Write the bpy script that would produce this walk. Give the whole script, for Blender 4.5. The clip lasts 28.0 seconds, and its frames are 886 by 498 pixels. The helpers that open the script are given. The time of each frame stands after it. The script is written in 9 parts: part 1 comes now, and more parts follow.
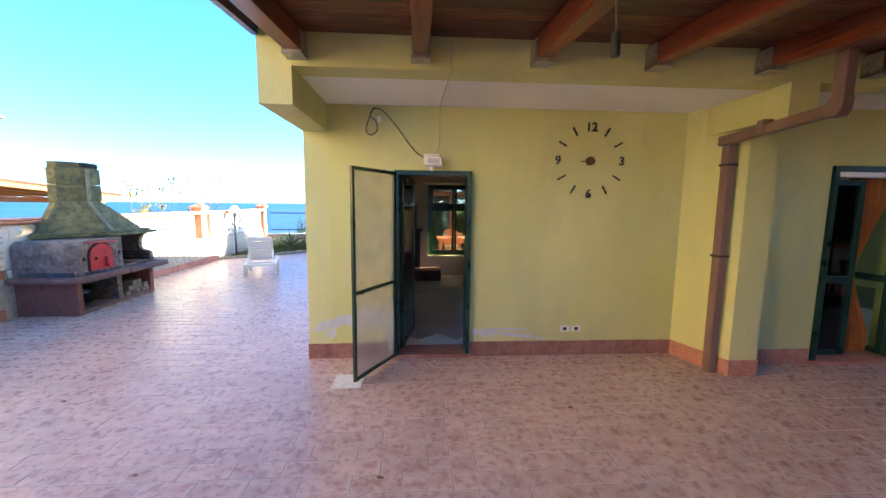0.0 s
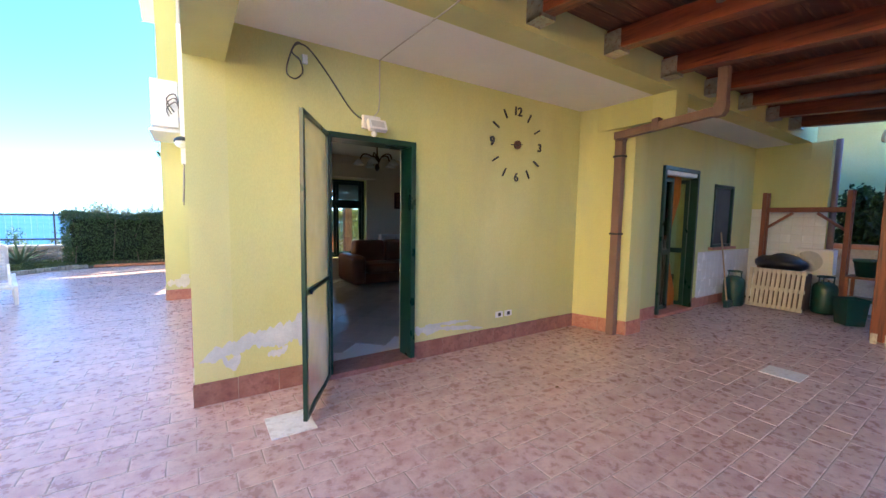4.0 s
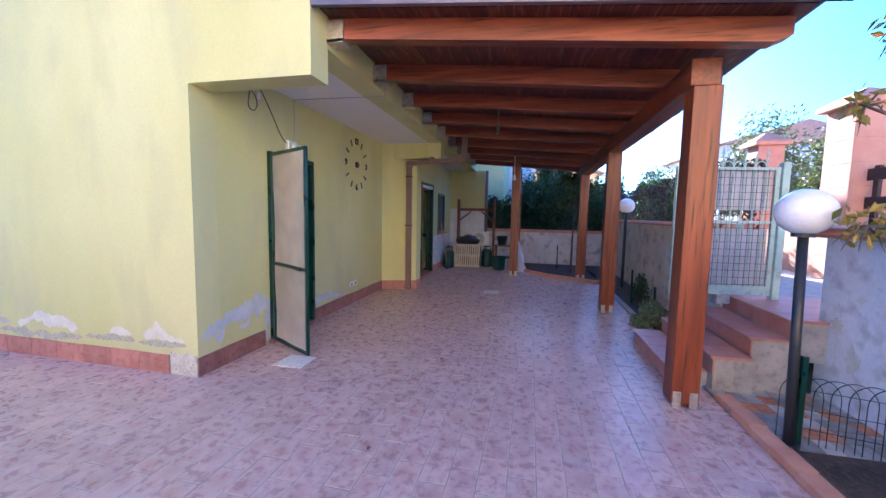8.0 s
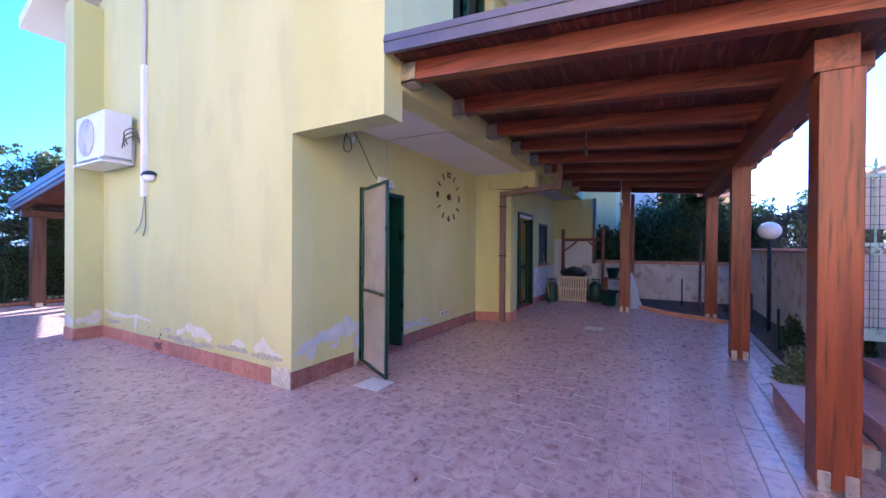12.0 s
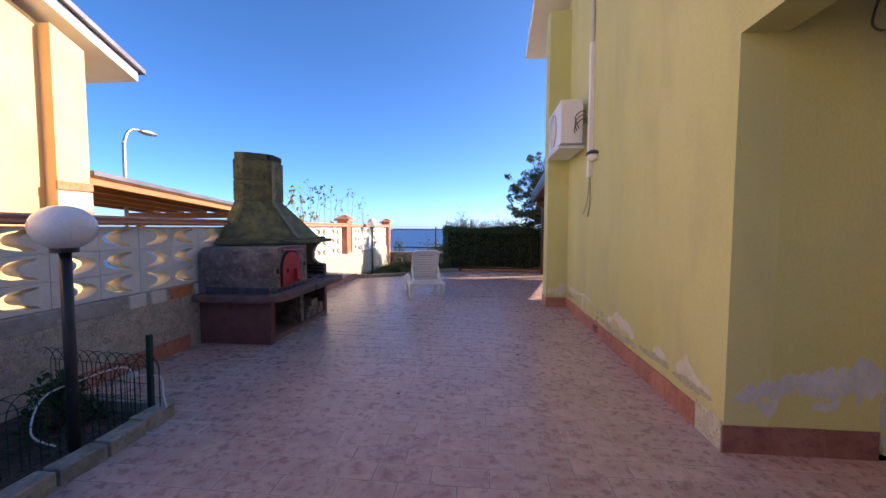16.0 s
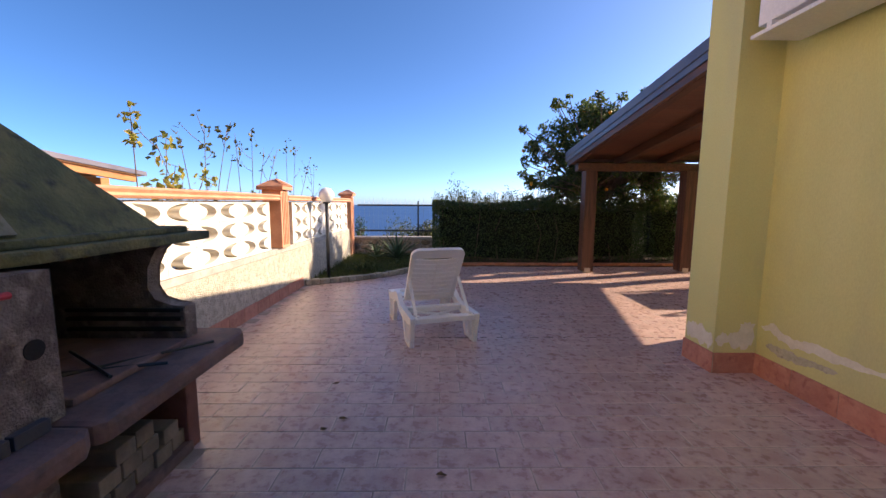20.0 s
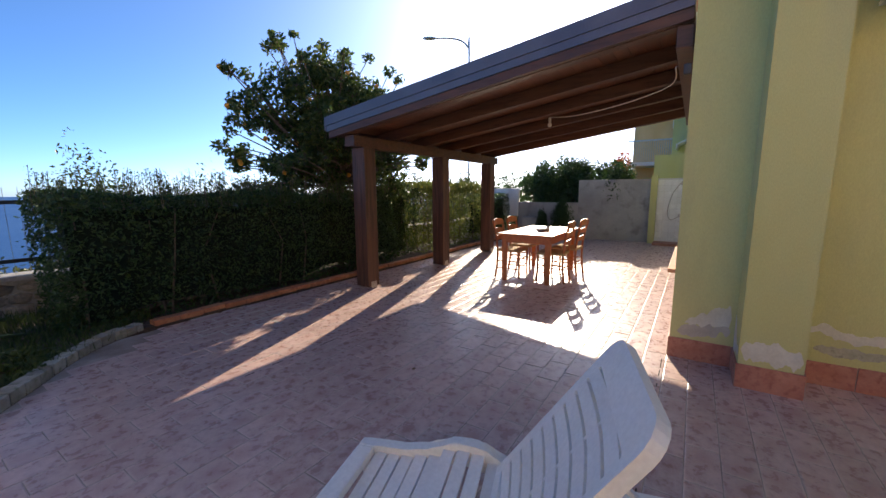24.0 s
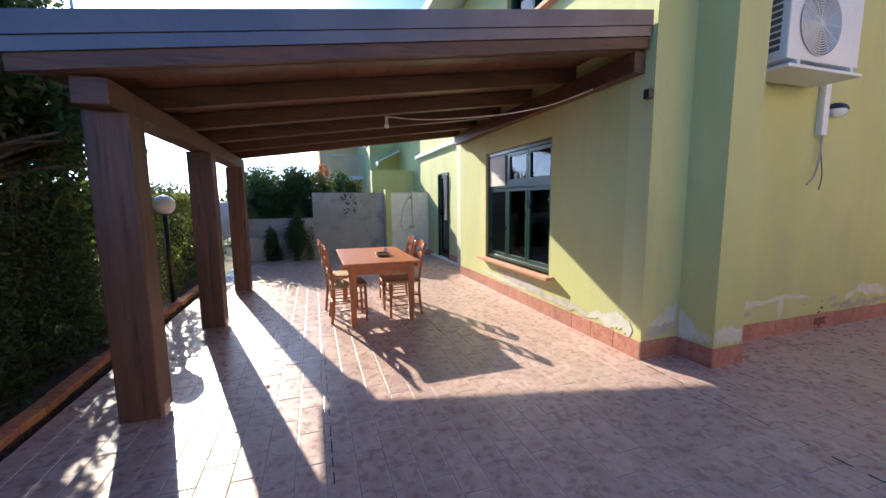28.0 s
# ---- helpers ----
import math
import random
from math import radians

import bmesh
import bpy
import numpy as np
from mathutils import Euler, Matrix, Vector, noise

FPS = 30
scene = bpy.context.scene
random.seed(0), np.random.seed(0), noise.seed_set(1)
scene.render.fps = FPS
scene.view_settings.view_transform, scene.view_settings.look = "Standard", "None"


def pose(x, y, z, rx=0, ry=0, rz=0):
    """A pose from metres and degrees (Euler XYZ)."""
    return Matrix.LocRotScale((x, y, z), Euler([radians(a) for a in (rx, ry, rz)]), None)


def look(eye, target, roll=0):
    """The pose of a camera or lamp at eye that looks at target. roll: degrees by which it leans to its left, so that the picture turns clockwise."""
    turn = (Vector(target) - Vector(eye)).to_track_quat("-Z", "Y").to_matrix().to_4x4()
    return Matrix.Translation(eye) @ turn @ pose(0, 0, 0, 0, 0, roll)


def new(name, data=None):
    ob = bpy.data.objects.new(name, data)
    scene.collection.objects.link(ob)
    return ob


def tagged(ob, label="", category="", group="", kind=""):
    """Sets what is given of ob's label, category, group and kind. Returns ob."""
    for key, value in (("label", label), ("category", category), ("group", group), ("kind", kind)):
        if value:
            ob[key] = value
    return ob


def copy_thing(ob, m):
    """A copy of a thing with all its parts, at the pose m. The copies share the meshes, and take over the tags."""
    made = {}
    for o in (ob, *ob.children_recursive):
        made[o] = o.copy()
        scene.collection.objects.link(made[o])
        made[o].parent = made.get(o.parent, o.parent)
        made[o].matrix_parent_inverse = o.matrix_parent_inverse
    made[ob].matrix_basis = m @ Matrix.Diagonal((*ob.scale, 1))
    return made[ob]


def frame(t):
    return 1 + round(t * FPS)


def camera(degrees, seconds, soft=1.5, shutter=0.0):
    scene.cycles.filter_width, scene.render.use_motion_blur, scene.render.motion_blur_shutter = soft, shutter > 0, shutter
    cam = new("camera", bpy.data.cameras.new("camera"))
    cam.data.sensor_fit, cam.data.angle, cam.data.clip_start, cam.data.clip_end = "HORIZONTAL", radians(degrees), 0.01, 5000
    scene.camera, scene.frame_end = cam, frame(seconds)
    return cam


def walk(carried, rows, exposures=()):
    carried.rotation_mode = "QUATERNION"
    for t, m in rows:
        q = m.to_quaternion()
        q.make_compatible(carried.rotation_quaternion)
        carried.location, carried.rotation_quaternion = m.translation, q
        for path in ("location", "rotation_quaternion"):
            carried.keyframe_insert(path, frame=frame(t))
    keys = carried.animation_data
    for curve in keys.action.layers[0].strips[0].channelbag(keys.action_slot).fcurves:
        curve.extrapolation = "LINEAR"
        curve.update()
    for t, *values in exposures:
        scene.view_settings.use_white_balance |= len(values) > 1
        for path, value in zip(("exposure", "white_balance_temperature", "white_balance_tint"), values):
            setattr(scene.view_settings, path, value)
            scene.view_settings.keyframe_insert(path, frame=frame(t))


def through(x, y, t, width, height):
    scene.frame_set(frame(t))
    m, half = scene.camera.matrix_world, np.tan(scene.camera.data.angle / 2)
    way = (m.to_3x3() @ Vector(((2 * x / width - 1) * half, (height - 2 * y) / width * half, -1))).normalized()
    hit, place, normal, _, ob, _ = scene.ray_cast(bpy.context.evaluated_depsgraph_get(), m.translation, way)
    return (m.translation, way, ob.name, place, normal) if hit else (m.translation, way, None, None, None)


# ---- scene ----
cam = camera(98.3, 28.0)
PATH = [
    (0, (1.247, -4.329, 1.795), (1.374, -2.347, 1.557), 0.6),
    (0.5, (1.216, -4.151, 1.703), (1.337, -2.167, 1.486), 0.6),
    (1, (1.169, -3.943, 1.617), (1.288, -1.957, 1.411), 0.6),
    (1.5, (1.063, -3.726, 1.53), (1.176, -1.738, 1.343), 0.6),
    (2, (0.944, -3.471, 1.423), (1.087, -1.484, 1.248), 0.7),
    (2.5, (0.777, -3.271, 1.404), (1.083, -1.301, 1.251), 0.7),
    (3, (0.558, -3.191, 1.39), (1.121, -1.277, 1.253), 0.7),
    (3.5, (0.295, -3.241, 1.369), (1.138, -1.432, 1.243), 0.5),
    (4, (0.009, -3.301, 1.447), (1.108, -1.638, 1.28), 0.9),
    (4.5, (-0.357, -3.339, 1.47), (0.98, -1.863, 1.295), 1.0),
    (6.5, (-1.855, -3.209, 1.492), (-0.046, -2.377, 1.305), 1.4),
    (7, (-2.189, -3.06, 1.476), (-0.32, -2.371, 1.292), 1.3),
    (7.5, (-2.481, -2.963, 1.483), (-0.567, -2.412, 1.3), 1.2),
    (8, (-2.754, -2.85, 1.491), (-0.811, -2.407, 1.313), 1.1),
    (8.5, (-2.986, -2.687, 1.495), (-1.028, -2.317, 1.325), 1.0),
    (9, (-3.136, -2.619, 1.486), (-1.165, -2.314, 1.344), 1.0),
    (9.5, (-3.163, -2.688, 1.483), (-1.187, -2.406, 1.361), 0.8),
    (10, (-3.11, -2.816, 1.439), (-1.132, -2.538, 1.349), 0.5),
    (10.5, (-3.004, -2.909, 1.392), (-1.029, -2.59, 1.37), 0.5),
    (11, (-2.858, -3.022, 1.399), (-0.913, -2.556, 1.41), 0.5),
    (11.5, (-2.72, -3.121, 1.427), (-0.852, -2.405, 1.433), 0.5),
    (12, (-2.551, -3.199, 1.431), (-0.817, -2.202, 1.421), 0.4),
    (12.5, (-2.361, -3.255, 1.419), (-0.816, -1.987, 1.389), 0.4),
    (14.5, (-1.604, -3.066, 1.378), (-1.084, -1.137, 1.288), -0.1),
    (15, (-1.54, -2.913, 1.371), (-1.272, -0.933, 1.28), -0.0),
    (15.5, (-1.509, -2.743, 1.382), (-1.494, -0.746, 1.28), 0.0),
    (16, (-1.527, -2.488, 1.397), (-1.718, -0.5, 1.286), 0.2),
    (16.5, (-1.541, -2.101, 1.394), (-1.832, -0.127, 1.254), 0.2),
    (17, (-1.605, -1.639, 1.398), (-1.914, 0.328, 1.207), 0.3),
    (17.5, (-1.749, -1.166, 1.391), (-2.057, 0.8, 1.182), 0.3),
    (18, (-1.897, -0.656, 1.396), (-2.189, 1.31, 1.176), 0.3),
    (18.5, (-2.097, -0.131, 1.377), (-2.344, 1.842, 1.158), 0.5),
    (19, (-2.284, 0.372, 1.382), (-2.461, 2.352, 1.158), 0.4),
    (19.5, (-2.448, 0.892, 1.381), (-2.52, 2.878, 1.154), 0.3),
    (20, (-2.62, 1.391, 1.383), (-2.594, 3.377, 1.147), 0.3),
    (20.5, (-2.755, 1.903, 1.388), (-2.575, 3.879, 1.136), 0.3),
    (21, (-2.882, 2.408, 1.391), (-2.521, 4.358, 1.13), 0.1),
    (21.5, (-2.995, 2.907, 1.369), (-2.408, 4.802, 1.114), 0.3),
    (22, (-3.13, 3.377, 1.364), (-2.306, 5.18, 1.104), 0.2),
    (22.5, (-3.259, 3.83, 1.373), (-2.182, 5.494, 1.101), 0.0),
    (24.5, (-3.816, 5.523, 1.426), (-2.031, 6.373, 1.124), -0.3),
    (25, (-3.86, 5.932, 1.424), (-1.976, 6.53, 1.12), -0.2),
    (25.5, (-3.811, 6.331, 1.418), (-1.86, 6.652, 1.119), -0.4),
    (26, (-3.695, 6.728, 1.42), (-1.716, 6.817, 1.145), -0.5),
    (26.5, (-3.498, 7.097, 1.442), (-1.52, 6.974, 1.174), -0.5),
    (27, (-3.239, 7.415, 1.452), (-1.277, 7.119, 1.2), -0.6),
    (27.5, (-2.952, 7.719, 1.458), (-1.021, 7.261, 1.213), -0.6),
    (28, (-2.63, 7.984, 1.477), (-0.749, 7.353, 1.227), -0.6),
]
walk(cam, [(t, look(e, g, r)) for t, e, g, r in PATH],
     [(0, 3.55, 6600, 0), (2, 3.4, 6500, -2), (3, 3.45, 6500, -2), (3.5, 3.65, 6400, -2), (4, 3.87, 6200, -1), (4.5, 3.85, 5900, -4), (6.5, 3.55, 5700, -3), (7, 3.42, 5500, -1), (8, 3.22, 4950, 10), (10, 2.95, 4750, 22), (12.5, 3.05, 4850, 20),
      (14.5, 2.2, 5700, 18), (15.5, 1.92, 6500, 18), (17, 1.62, 7300, 14), (19, 1.77, 7600, 16), (20, 1.65, 7600, 18), (21, 1.38, 7700, 17), (22, 1.34, 7700, 17), (24.5, 1.38, 6700, 8), (26, 1.5, 6500, 7), (28, 1.75, 6200, 4)])

# world, sun and exposure
SUN_EL, SUN_AZ = radians(24.6), radians(17.7)
sun_dir = Vector((math.cos(SUN_EL) * math.cos(SUN_AZ), math.cos(SUN_EL) * math.sin(SUN_AZ), math.sin(SUN_EL)))
world = bpy.data.worlds.new("sky")
scene.world = world
world.use_nodes = True
wn = world.node_tree.nodes
sky = wn.new("ShaderNodeTexSky")
sky.sky_type, sky.sun_disc = "NISHITA", False
sky.sun_elevation, sky.sun_rotation = SUN_EL, radians(90) - SUN_AZ
sky.air_density, sky.dust_density, sky.ozone_density = 0.42, 0.75, 6.0
rich = wn.new("ShaderNodeHueSaturation")
rich.inputs["Hue"].default_value, rich.inputs["Saturation"].default_value = 0.498, 1.10
world.node_tree.links.new(sky.outputs[0], rich.inputs["Color"])
world.node_tree.links.new(rich.outputs[0], wn["Background"].inputs[0])
wn["Background"].inputs[1].default_value = 0.12
sun = new("sun", bpy.data.lights.new("sun", "SUN"))
sun.data.energy, sun.data.angle, sun.data.color = 3.2, radians(0.53), (1.0, 0.88, 0.72)
sun.matrix_world = look((60, 20, 30), Vector((60, 20, 30)) - sun_dir)


# ---- small tools ----
def link(nt, a, b):
    nt.links.new(a, b)


def mat(name, c1, c2, scale=6.0, rough=0.6, bump=0.2, metal=0.0, fine=60.0, c3=None, stretch=(1, 1, 1), spec=0.5, dist=0.004, vary=0.0, rvar=0.1, lo=0.35, hi=0.65, island=False):
    """Two-scale noise material: c1 to c2 over the coarse noise, a third colour in sparse blotches."""
    m = bpy.data.materials.new(name)
    m.use_nodes = True
    nt = m.node_tree
    n = nt.nodes
    b = n["Principled BSDF"]
    tc = n.new("ShaderNodeTexCoord")
    info = n.new("ShaderNodeObjectInfo")
    off = n.new("ShaderNodeVectorMath")
    off.operation = "MULTIPLY_ADD"
    comb = n.new("ShaderNodeCombineXYZ")
    rnd = info.outputs["Random"]
    if island:
        rnd = n.new("ShaderNodeNewGeometry").outputs["Random Per Island"]
    for i in range(3):
        link(nt, rnd, comb.inputs[i])
    off.inputs[1].default_value = (37.0, 53.0, 29.0)
    link(nt, comb.outputs[0], off.inputs[0])
    link(nt, tc.outputs["Object"], off.inputs[2])
    mp = n.new("ShaderNodeMapping")
    mp.inputs["Scale"].default_value = stretch
    link(nt, off.outputs[0], mp.inputs[0])
    big = n.new("ShaderNodeTexNoise")
    big.inputs["Scale"].default_value, big.inputs["Detail"].default_value = scale, 5
    small = n.new("ShaderNodeTexNoise")
    small.inputs["Scale"].default_value, small.inputs["Detail"].default_value = fine, 4
    link(nt, mp.outputs[0], big.inputs["Vector"])
    link(nt, mp.outputs[0], small.inputs["Vector"])
    r = n.new("ShaderNodeValToRGB")
    r.color_ramp.elements[0].position, r.color_ramp.elements[1].position = lo, hi
    r.color_ramp.elements[0].color, r.color_ramp.elements[1].color = (*c1, 1), (*c2, 1)
    link(nt, big.outputs["Fac"], r.inputs[0])
    col = r.outputs[0]
    if c3:
        third = n.new("ShaderNodeTexNoise")
        third.inputs["Scale"].default_value, third.inputs["Detail"].default_value = scale * 2.7, 8
        link(nt, mp.outputs[0], third.inputs["Vector"])
        r3 = n.new("ShaderNodeValToRGB")
        r3.color_ramp.elements[0].position, r3.color_ramp.elements[1].position = 0.52, 0.72
        link(nt, third.outputs["Fac"], r3.inputs[0])
        mx = n.new("ShaderNodeMix")
        mx.data_type = "RGBA"
        link(nt, r3.outputs[0], mx.inputs[0])
        link(nt, col, mx.inputs[6])
        mx.inputs[7].default_value = (*c3, 1)
        col = mx.outputs[2]
    # fine grain and a shift of brightness from piece to piece
    hsv = n.new("ShaderNodeHueSaturation")
    link(nt, col, hsv.inputs["Color"])
    val = n.new("ShaderNodeMapRange")
    val.inputs["To Min"].default_value, val.inputs["To Max"].default_value = 0.86, 1.14
    link(nt, small.outputs["Fac"], val.inputs["Value"])
    v2 = n.new("ShaderNodeMapRange")
    v2.inputs["To Min"].default_value, v2.inputs["To Max"].default_value = 1 - vary, 1 + vary
    link(nt, rnd, v2.inputs["Value"])
    mul = n.new("ShaderNodeMath")
    mul.operation = "MULTIPLY"
    link(nt, val.outputs[0], mul.inputs[0])
    link(nt, v2.outputs[0], mul.inputs[1])
    link(nt, mul.outputs[0], hsv.inputs["Value"])
    link(nt, hsv.outputs[0], b.inputs["Base Color"])
    rr = n.new("ShaderNodeMapRange")
    rr.inputs["To Min"].default_value, rr.inputs["To Max"].default_value = max(rough - rvar, 0.02), min(rough + rvar, 1)
    link(nt, big.outputs["Fac"], rr.inputs["Value"])
    link(nt, rr.outputs[0], b.inputs["Roughness"])
    b.inputs["Metallic"].default_value = metal
    b.inputs["Specular IOR Level"].default_value = spec
    if bump:
        bp = n.new("ShaderNodeBump")
        bp.inputs["Strength"].default_value, bp.inputs["Distance"].default_value = bump, dist
        link(nt, small.outputs["Fac"], bp.inputs["Height"])
        link(nt, bp.outputs[0], b.inputs["Normal"])
    return m


def glass(name, tint=(0.9, 0.95, 0.93), rough=0.0, alpha=0.0):
    m = bpy.data.materials.new(name)
    m.use_nodes = True
    nt = m.node_tree
    n = nt.nodes
    n.remove(n["Principled BSDF"])
    g, t, mx = n.new("ShaderNodeBsdfGlossy"), n.new("ShaderNodeBsdfTransparent"), n.new("ShaderNodeMixShader")
    g.inputs["Roughness"].default_value = rough
    t.inputs["Color"].default_value = (*tint, 1)
    f = n.new("ShaderNodeFresnel")
    f.inputs["IOR"].default_value = 1.75
    link(nt, f.outputs[0], mx.inputs[0])
    link(nt, t.outputs[0], mx.inputs[1])
    link(nt, g.outputs[0], mx.inputs[2])
    link(nt, mx.outputs[0], n["Material Output"].inputs[0])
    return m


# materials
STUCCO = mat("house_stucco", (0.55, 0.55, 0.22), (0.63, 0.625, 0.30), 0.9, 0.85, 0.35, fine=170, c3=(0.53, 0.53, 0.26), stretch=(1, 1, 0.35), dist=0.003)
SOFFIT = mat("white_soffit", (0.80, 0.79, 0.76), (0.85, 0.84, 0.81), 1.2, 0.9, 0.15, fine=120)
PLASTER_PATCH = mat("bare_plaster", (0.55, 0.53, 0.44), (0.68, 0.66, 0.58), 7, 0.95, 0.6, fine=70)
INNER_WALL = mat("cream_inner_wall", (0.76, 0.68, 0.54), (0.81, 0.73, 0.59), 1.0, 0.9, 0.1)
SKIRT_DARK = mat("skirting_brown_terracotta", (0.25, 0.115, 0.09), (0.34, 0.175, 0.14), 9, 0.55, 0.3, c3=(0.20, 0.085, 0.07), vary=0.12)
SKIRT = mat("skirting_terracotta", (0.42, 0.17, 0.12), (0.52, 0.25, 0.18), 9, 0.55, 0.3, c3=(0.34, 0.12, 0.09), vary=0.12)


def tile_mat(name, island):
    """Printed stoneware: mauve-pink ground, a red-brown cloud towards one end of each tile, paler towards the rims."""
    m = bpy.data.materials.new(name)
    m.use_nodes = True
    nt = m.node_tree
    n = nt.nodes
    b = n["Principled BSDF"]
    xy = n.new("ShaderNodeAttribute")
    xy.attribute_name = "tile_xy"
    rnd = n.new("ShaderNodeNewGeometry").outputs["Random Per Island"] if island else n.new("ShaderNodeObjectInfo").outputs["Random"]

    def calc(op, a, c=None, d=None):
        k = n.new("ShaderNodeMath")
        k.operation = op
        for i, v in enumerate((a, c, d)):
            if v is None:
                continue
            if isinstance(v, (int, float)):
                k.inputs[i].default_value = v
            else:
                link(nt, v, k.inputs[i])
        return k.outputs[0]

    def ramp(v, lo, hi, a=0.0, c=1.0):
        k = n.new("ShaderNodeMapRange")
        k.interpolation_type = "SMOOTHSTEP"
        for key, q in (("From Min", lo), ("From Max", hi), ("To Min", a), ("To Max", c)):
            k.inputs[key].default_value = q
        link(nt, v, k.inputs["Value"])
        return k.outputs[0]

    def blend(f, a, c):
        k = n.new("ShaderNodeMix")
        k.data_type = "RGBA"
        link(nt, f, k.inputs[0])
        for i, v in ((6, a), (7, c)):
            if isinstance(v, tuple):
                k.inputs[i].default_value = (*v, 1)
            else:
                link(nt, v, k.inputs[i])
        return k.outputs[2]

    def cloud(scale, detail, shift):
        off = n.new("ShaderNodeVectorMath")
        off.operation = "ADD"
        comb = n.new("ShaderNodeCombineXYZ")
        link(nt, calc("MULTIPLY", rnd, 91.0 + shift), comb.inputs[0])
        link(nt, calc("MULTIPLY", rnd, 47.0), comb.inputs[2])
        link(nt, xy.outputs["Vector"], off.inputs[0])
        link(nt, comb.outputs[0], off.inputs[1])
        k = n.new("ShaderNodeTexNoise")
        k.inputs["Scale"].default_value, k.inputs["Detail"].default_value, k.inputs["Roughness"].default_value = scale, detail, 0.62
        link(nt, off.outputs[0], k.inputs["Vector"])
        return k.outputs["Fac"]
    sep = n.new("ShaderNodeSeparateXYZ")
    link(nt, xy.outputs["Vector"], sep.inputs[0])
    x, y = sep.outputs[0], sep.outputs[1]
    side = calc("SUBTRACT", calc("MULTIPLY", calc("GREATER_THAN", calc("FRACT", calc("MULTIPLY", rnd, 13.7)), 0.3), 0.17), 0.10)
    dx = calc("DIVIDE", calc("SUBTRACT", x, side), 0.075)
    dy = calc("DIVIDE", calc("SUBTRACT", y, calc("MULTIPLY", calc("SUBTRACT", rnd, 0.5), 0.05)), 0.055)
    far = calc("SQRT", calc("ADD", calc("MULTIPLY", dx, dx), calc("MULTIPLY", dy, dy)))
    soft, grain = cloud(16.0, 4.0, 0.0), cloud(75.0, 4.0, 11.0)
    blot = ramp(calc("ADD", calc("MULTIPLY", far, -0.42), calc("ADD", calc("MULTIPLY", grain, 0.9), calc("MULTIPLY", soft, 1.0))), 0.42, 1.0)
    ground = blend(ramp(soft, 0.36, 0.66), (0.47, 0.305, 0.265), (0.61, 0.44, 0.39))
    ground = blend(ramp(grain, 0.5, 0.75, 0.0, 0.35), ground, (0.66, 0.52, 0.46))
    col = blend(calc("MULTIPLY", blot, 0.34), ground, (0.33, 0.135, 0.095))
    edge = calc("MAXIMUM", calc("SUBTRACT", calc("ABSOLUTE", x), 0.147), calc("SUBTRACT", calc("ABSOLUTE", y), 0.066))
    rim = calc("MULTIPLY", ramp(calc("ADD", edge, calc("MULTIPLY", calc("SUBTRACT", soft, 0.5), 0.02)), 0.0, 0.011), 0.45)
    col = blend(rim, col, (0.64, 0.50, 0.43))
    hsv = n.new("ShaderNodeHueSaturation")
    link(nt, col, hsv.inputs["Color"])
    link(nt, ramp(rnd, 0.0, 1.0, 0.93, 1.07), hsv.inputs["Value"])
    link(nt, hsv.outputs[0], b.inputs["Base Color"])
    link(nt, ramp(soft, 0.3, 0.7, 0.24, 0.40), b.inputs["Roughness"])
    b.inputs["Specular IOR Level"].default_value = 0.42
    bp = n.new("ShaderNodeBump")
    bp.inputs["Strength"].default_value, bp.inputs["Distance"].default_value = 0.35, 0.002
    link(nt, grain, bp.inputs["Height"])
    link(nt, bp.outputs[0], b.inputs["Normal"])
    return m


TILE = tile_mat("floor_tile", False)
TILE_ISLAND = tile_mat("floor_tile_laid", True)
GROUT = mat("floor_grout", (0.27, 0.21, 0.17), (0.46, 0.38, 0.32), 5, 0.9, 0.4)
WOOD_RED = mat("stained_pine_red", (0.15, 0.030, 0.010), (0.27, 0.062, 0.02), 1.6, 0.36, 0.35, fine=22, stretch=(9, 9, 0.55), c3=(0.055, 0.010, 0.004), vary=0.1)
WOOD_RED_Y = mat("stained_pine_red_rafter", (0.13, 0.028, 0.013), (0.25, 0.062, 0.025), 1.6, 0.36, 0.35, fine=22, stretch=(9, 0.55, 9), c3=(0.06, 0.012, 0.006), vary=0.14)
WOOD_RED_X = mat("stained_pine_red_beam", (0.12, 0.026, 0.012), (0.23, 0.056, 0.022), 1.6, 0.36, 0.35, fine=22, stretch=(0.55, 9, 9), c3=(0.06, 0.012, 0.006), vary=0.1)
DECK = mat("stained_deck_boards", (0.055, 0.012, 0.008), (0.12, 0.028, 0.015), 2.2, 0.45, 0.3, fine=30, stretch=(0.6, 6, 6), c3=(0.26, 0.10, 0.06), vary=0.25)
WOOD_DARK = mat("walnut_stained_post", (0.07, 0.032, 0.02), (0.14, 0.066, 0.04), 1.6, 0.5, 0.4, fine=22, stretch=(9, 9, 0.55), c3=(0.035, 0.016, 0.011), vary=0.08)
WOOD_DARK_Y = mat("walnut_stained_rafter", (0.075, 0.035, 0.022), (0.13, 0.06, 0.036), 2.2, 0.5, 0.3, fine=26, stretch=(6, 0.6, 6), c3=(0.05, 0.022, 0.014), vary=0.08)
DECK_DARK = mat("walnut_deck_boards", (0.11, 0.045, 0.026), (0.16, 0.07, 0.04), 3, 0.5, 0.3, fine=30, stretch=(0.6, 6, 6), vary=0.15)
FLASH = mat("grey_metal_flashing", (0.15, 0.13, 0.14), (0.19, 0.17, 0.18), 2, 0.42, 0.06, metal=0.6)
STEEL = mat("galvanised_steel", (0.42, 0.41, 0.39), (0.55, 0.54, 0.51), 14, 0.45, 0.2, metal=0.8, c3=(0.35, 0.24, 0.16))
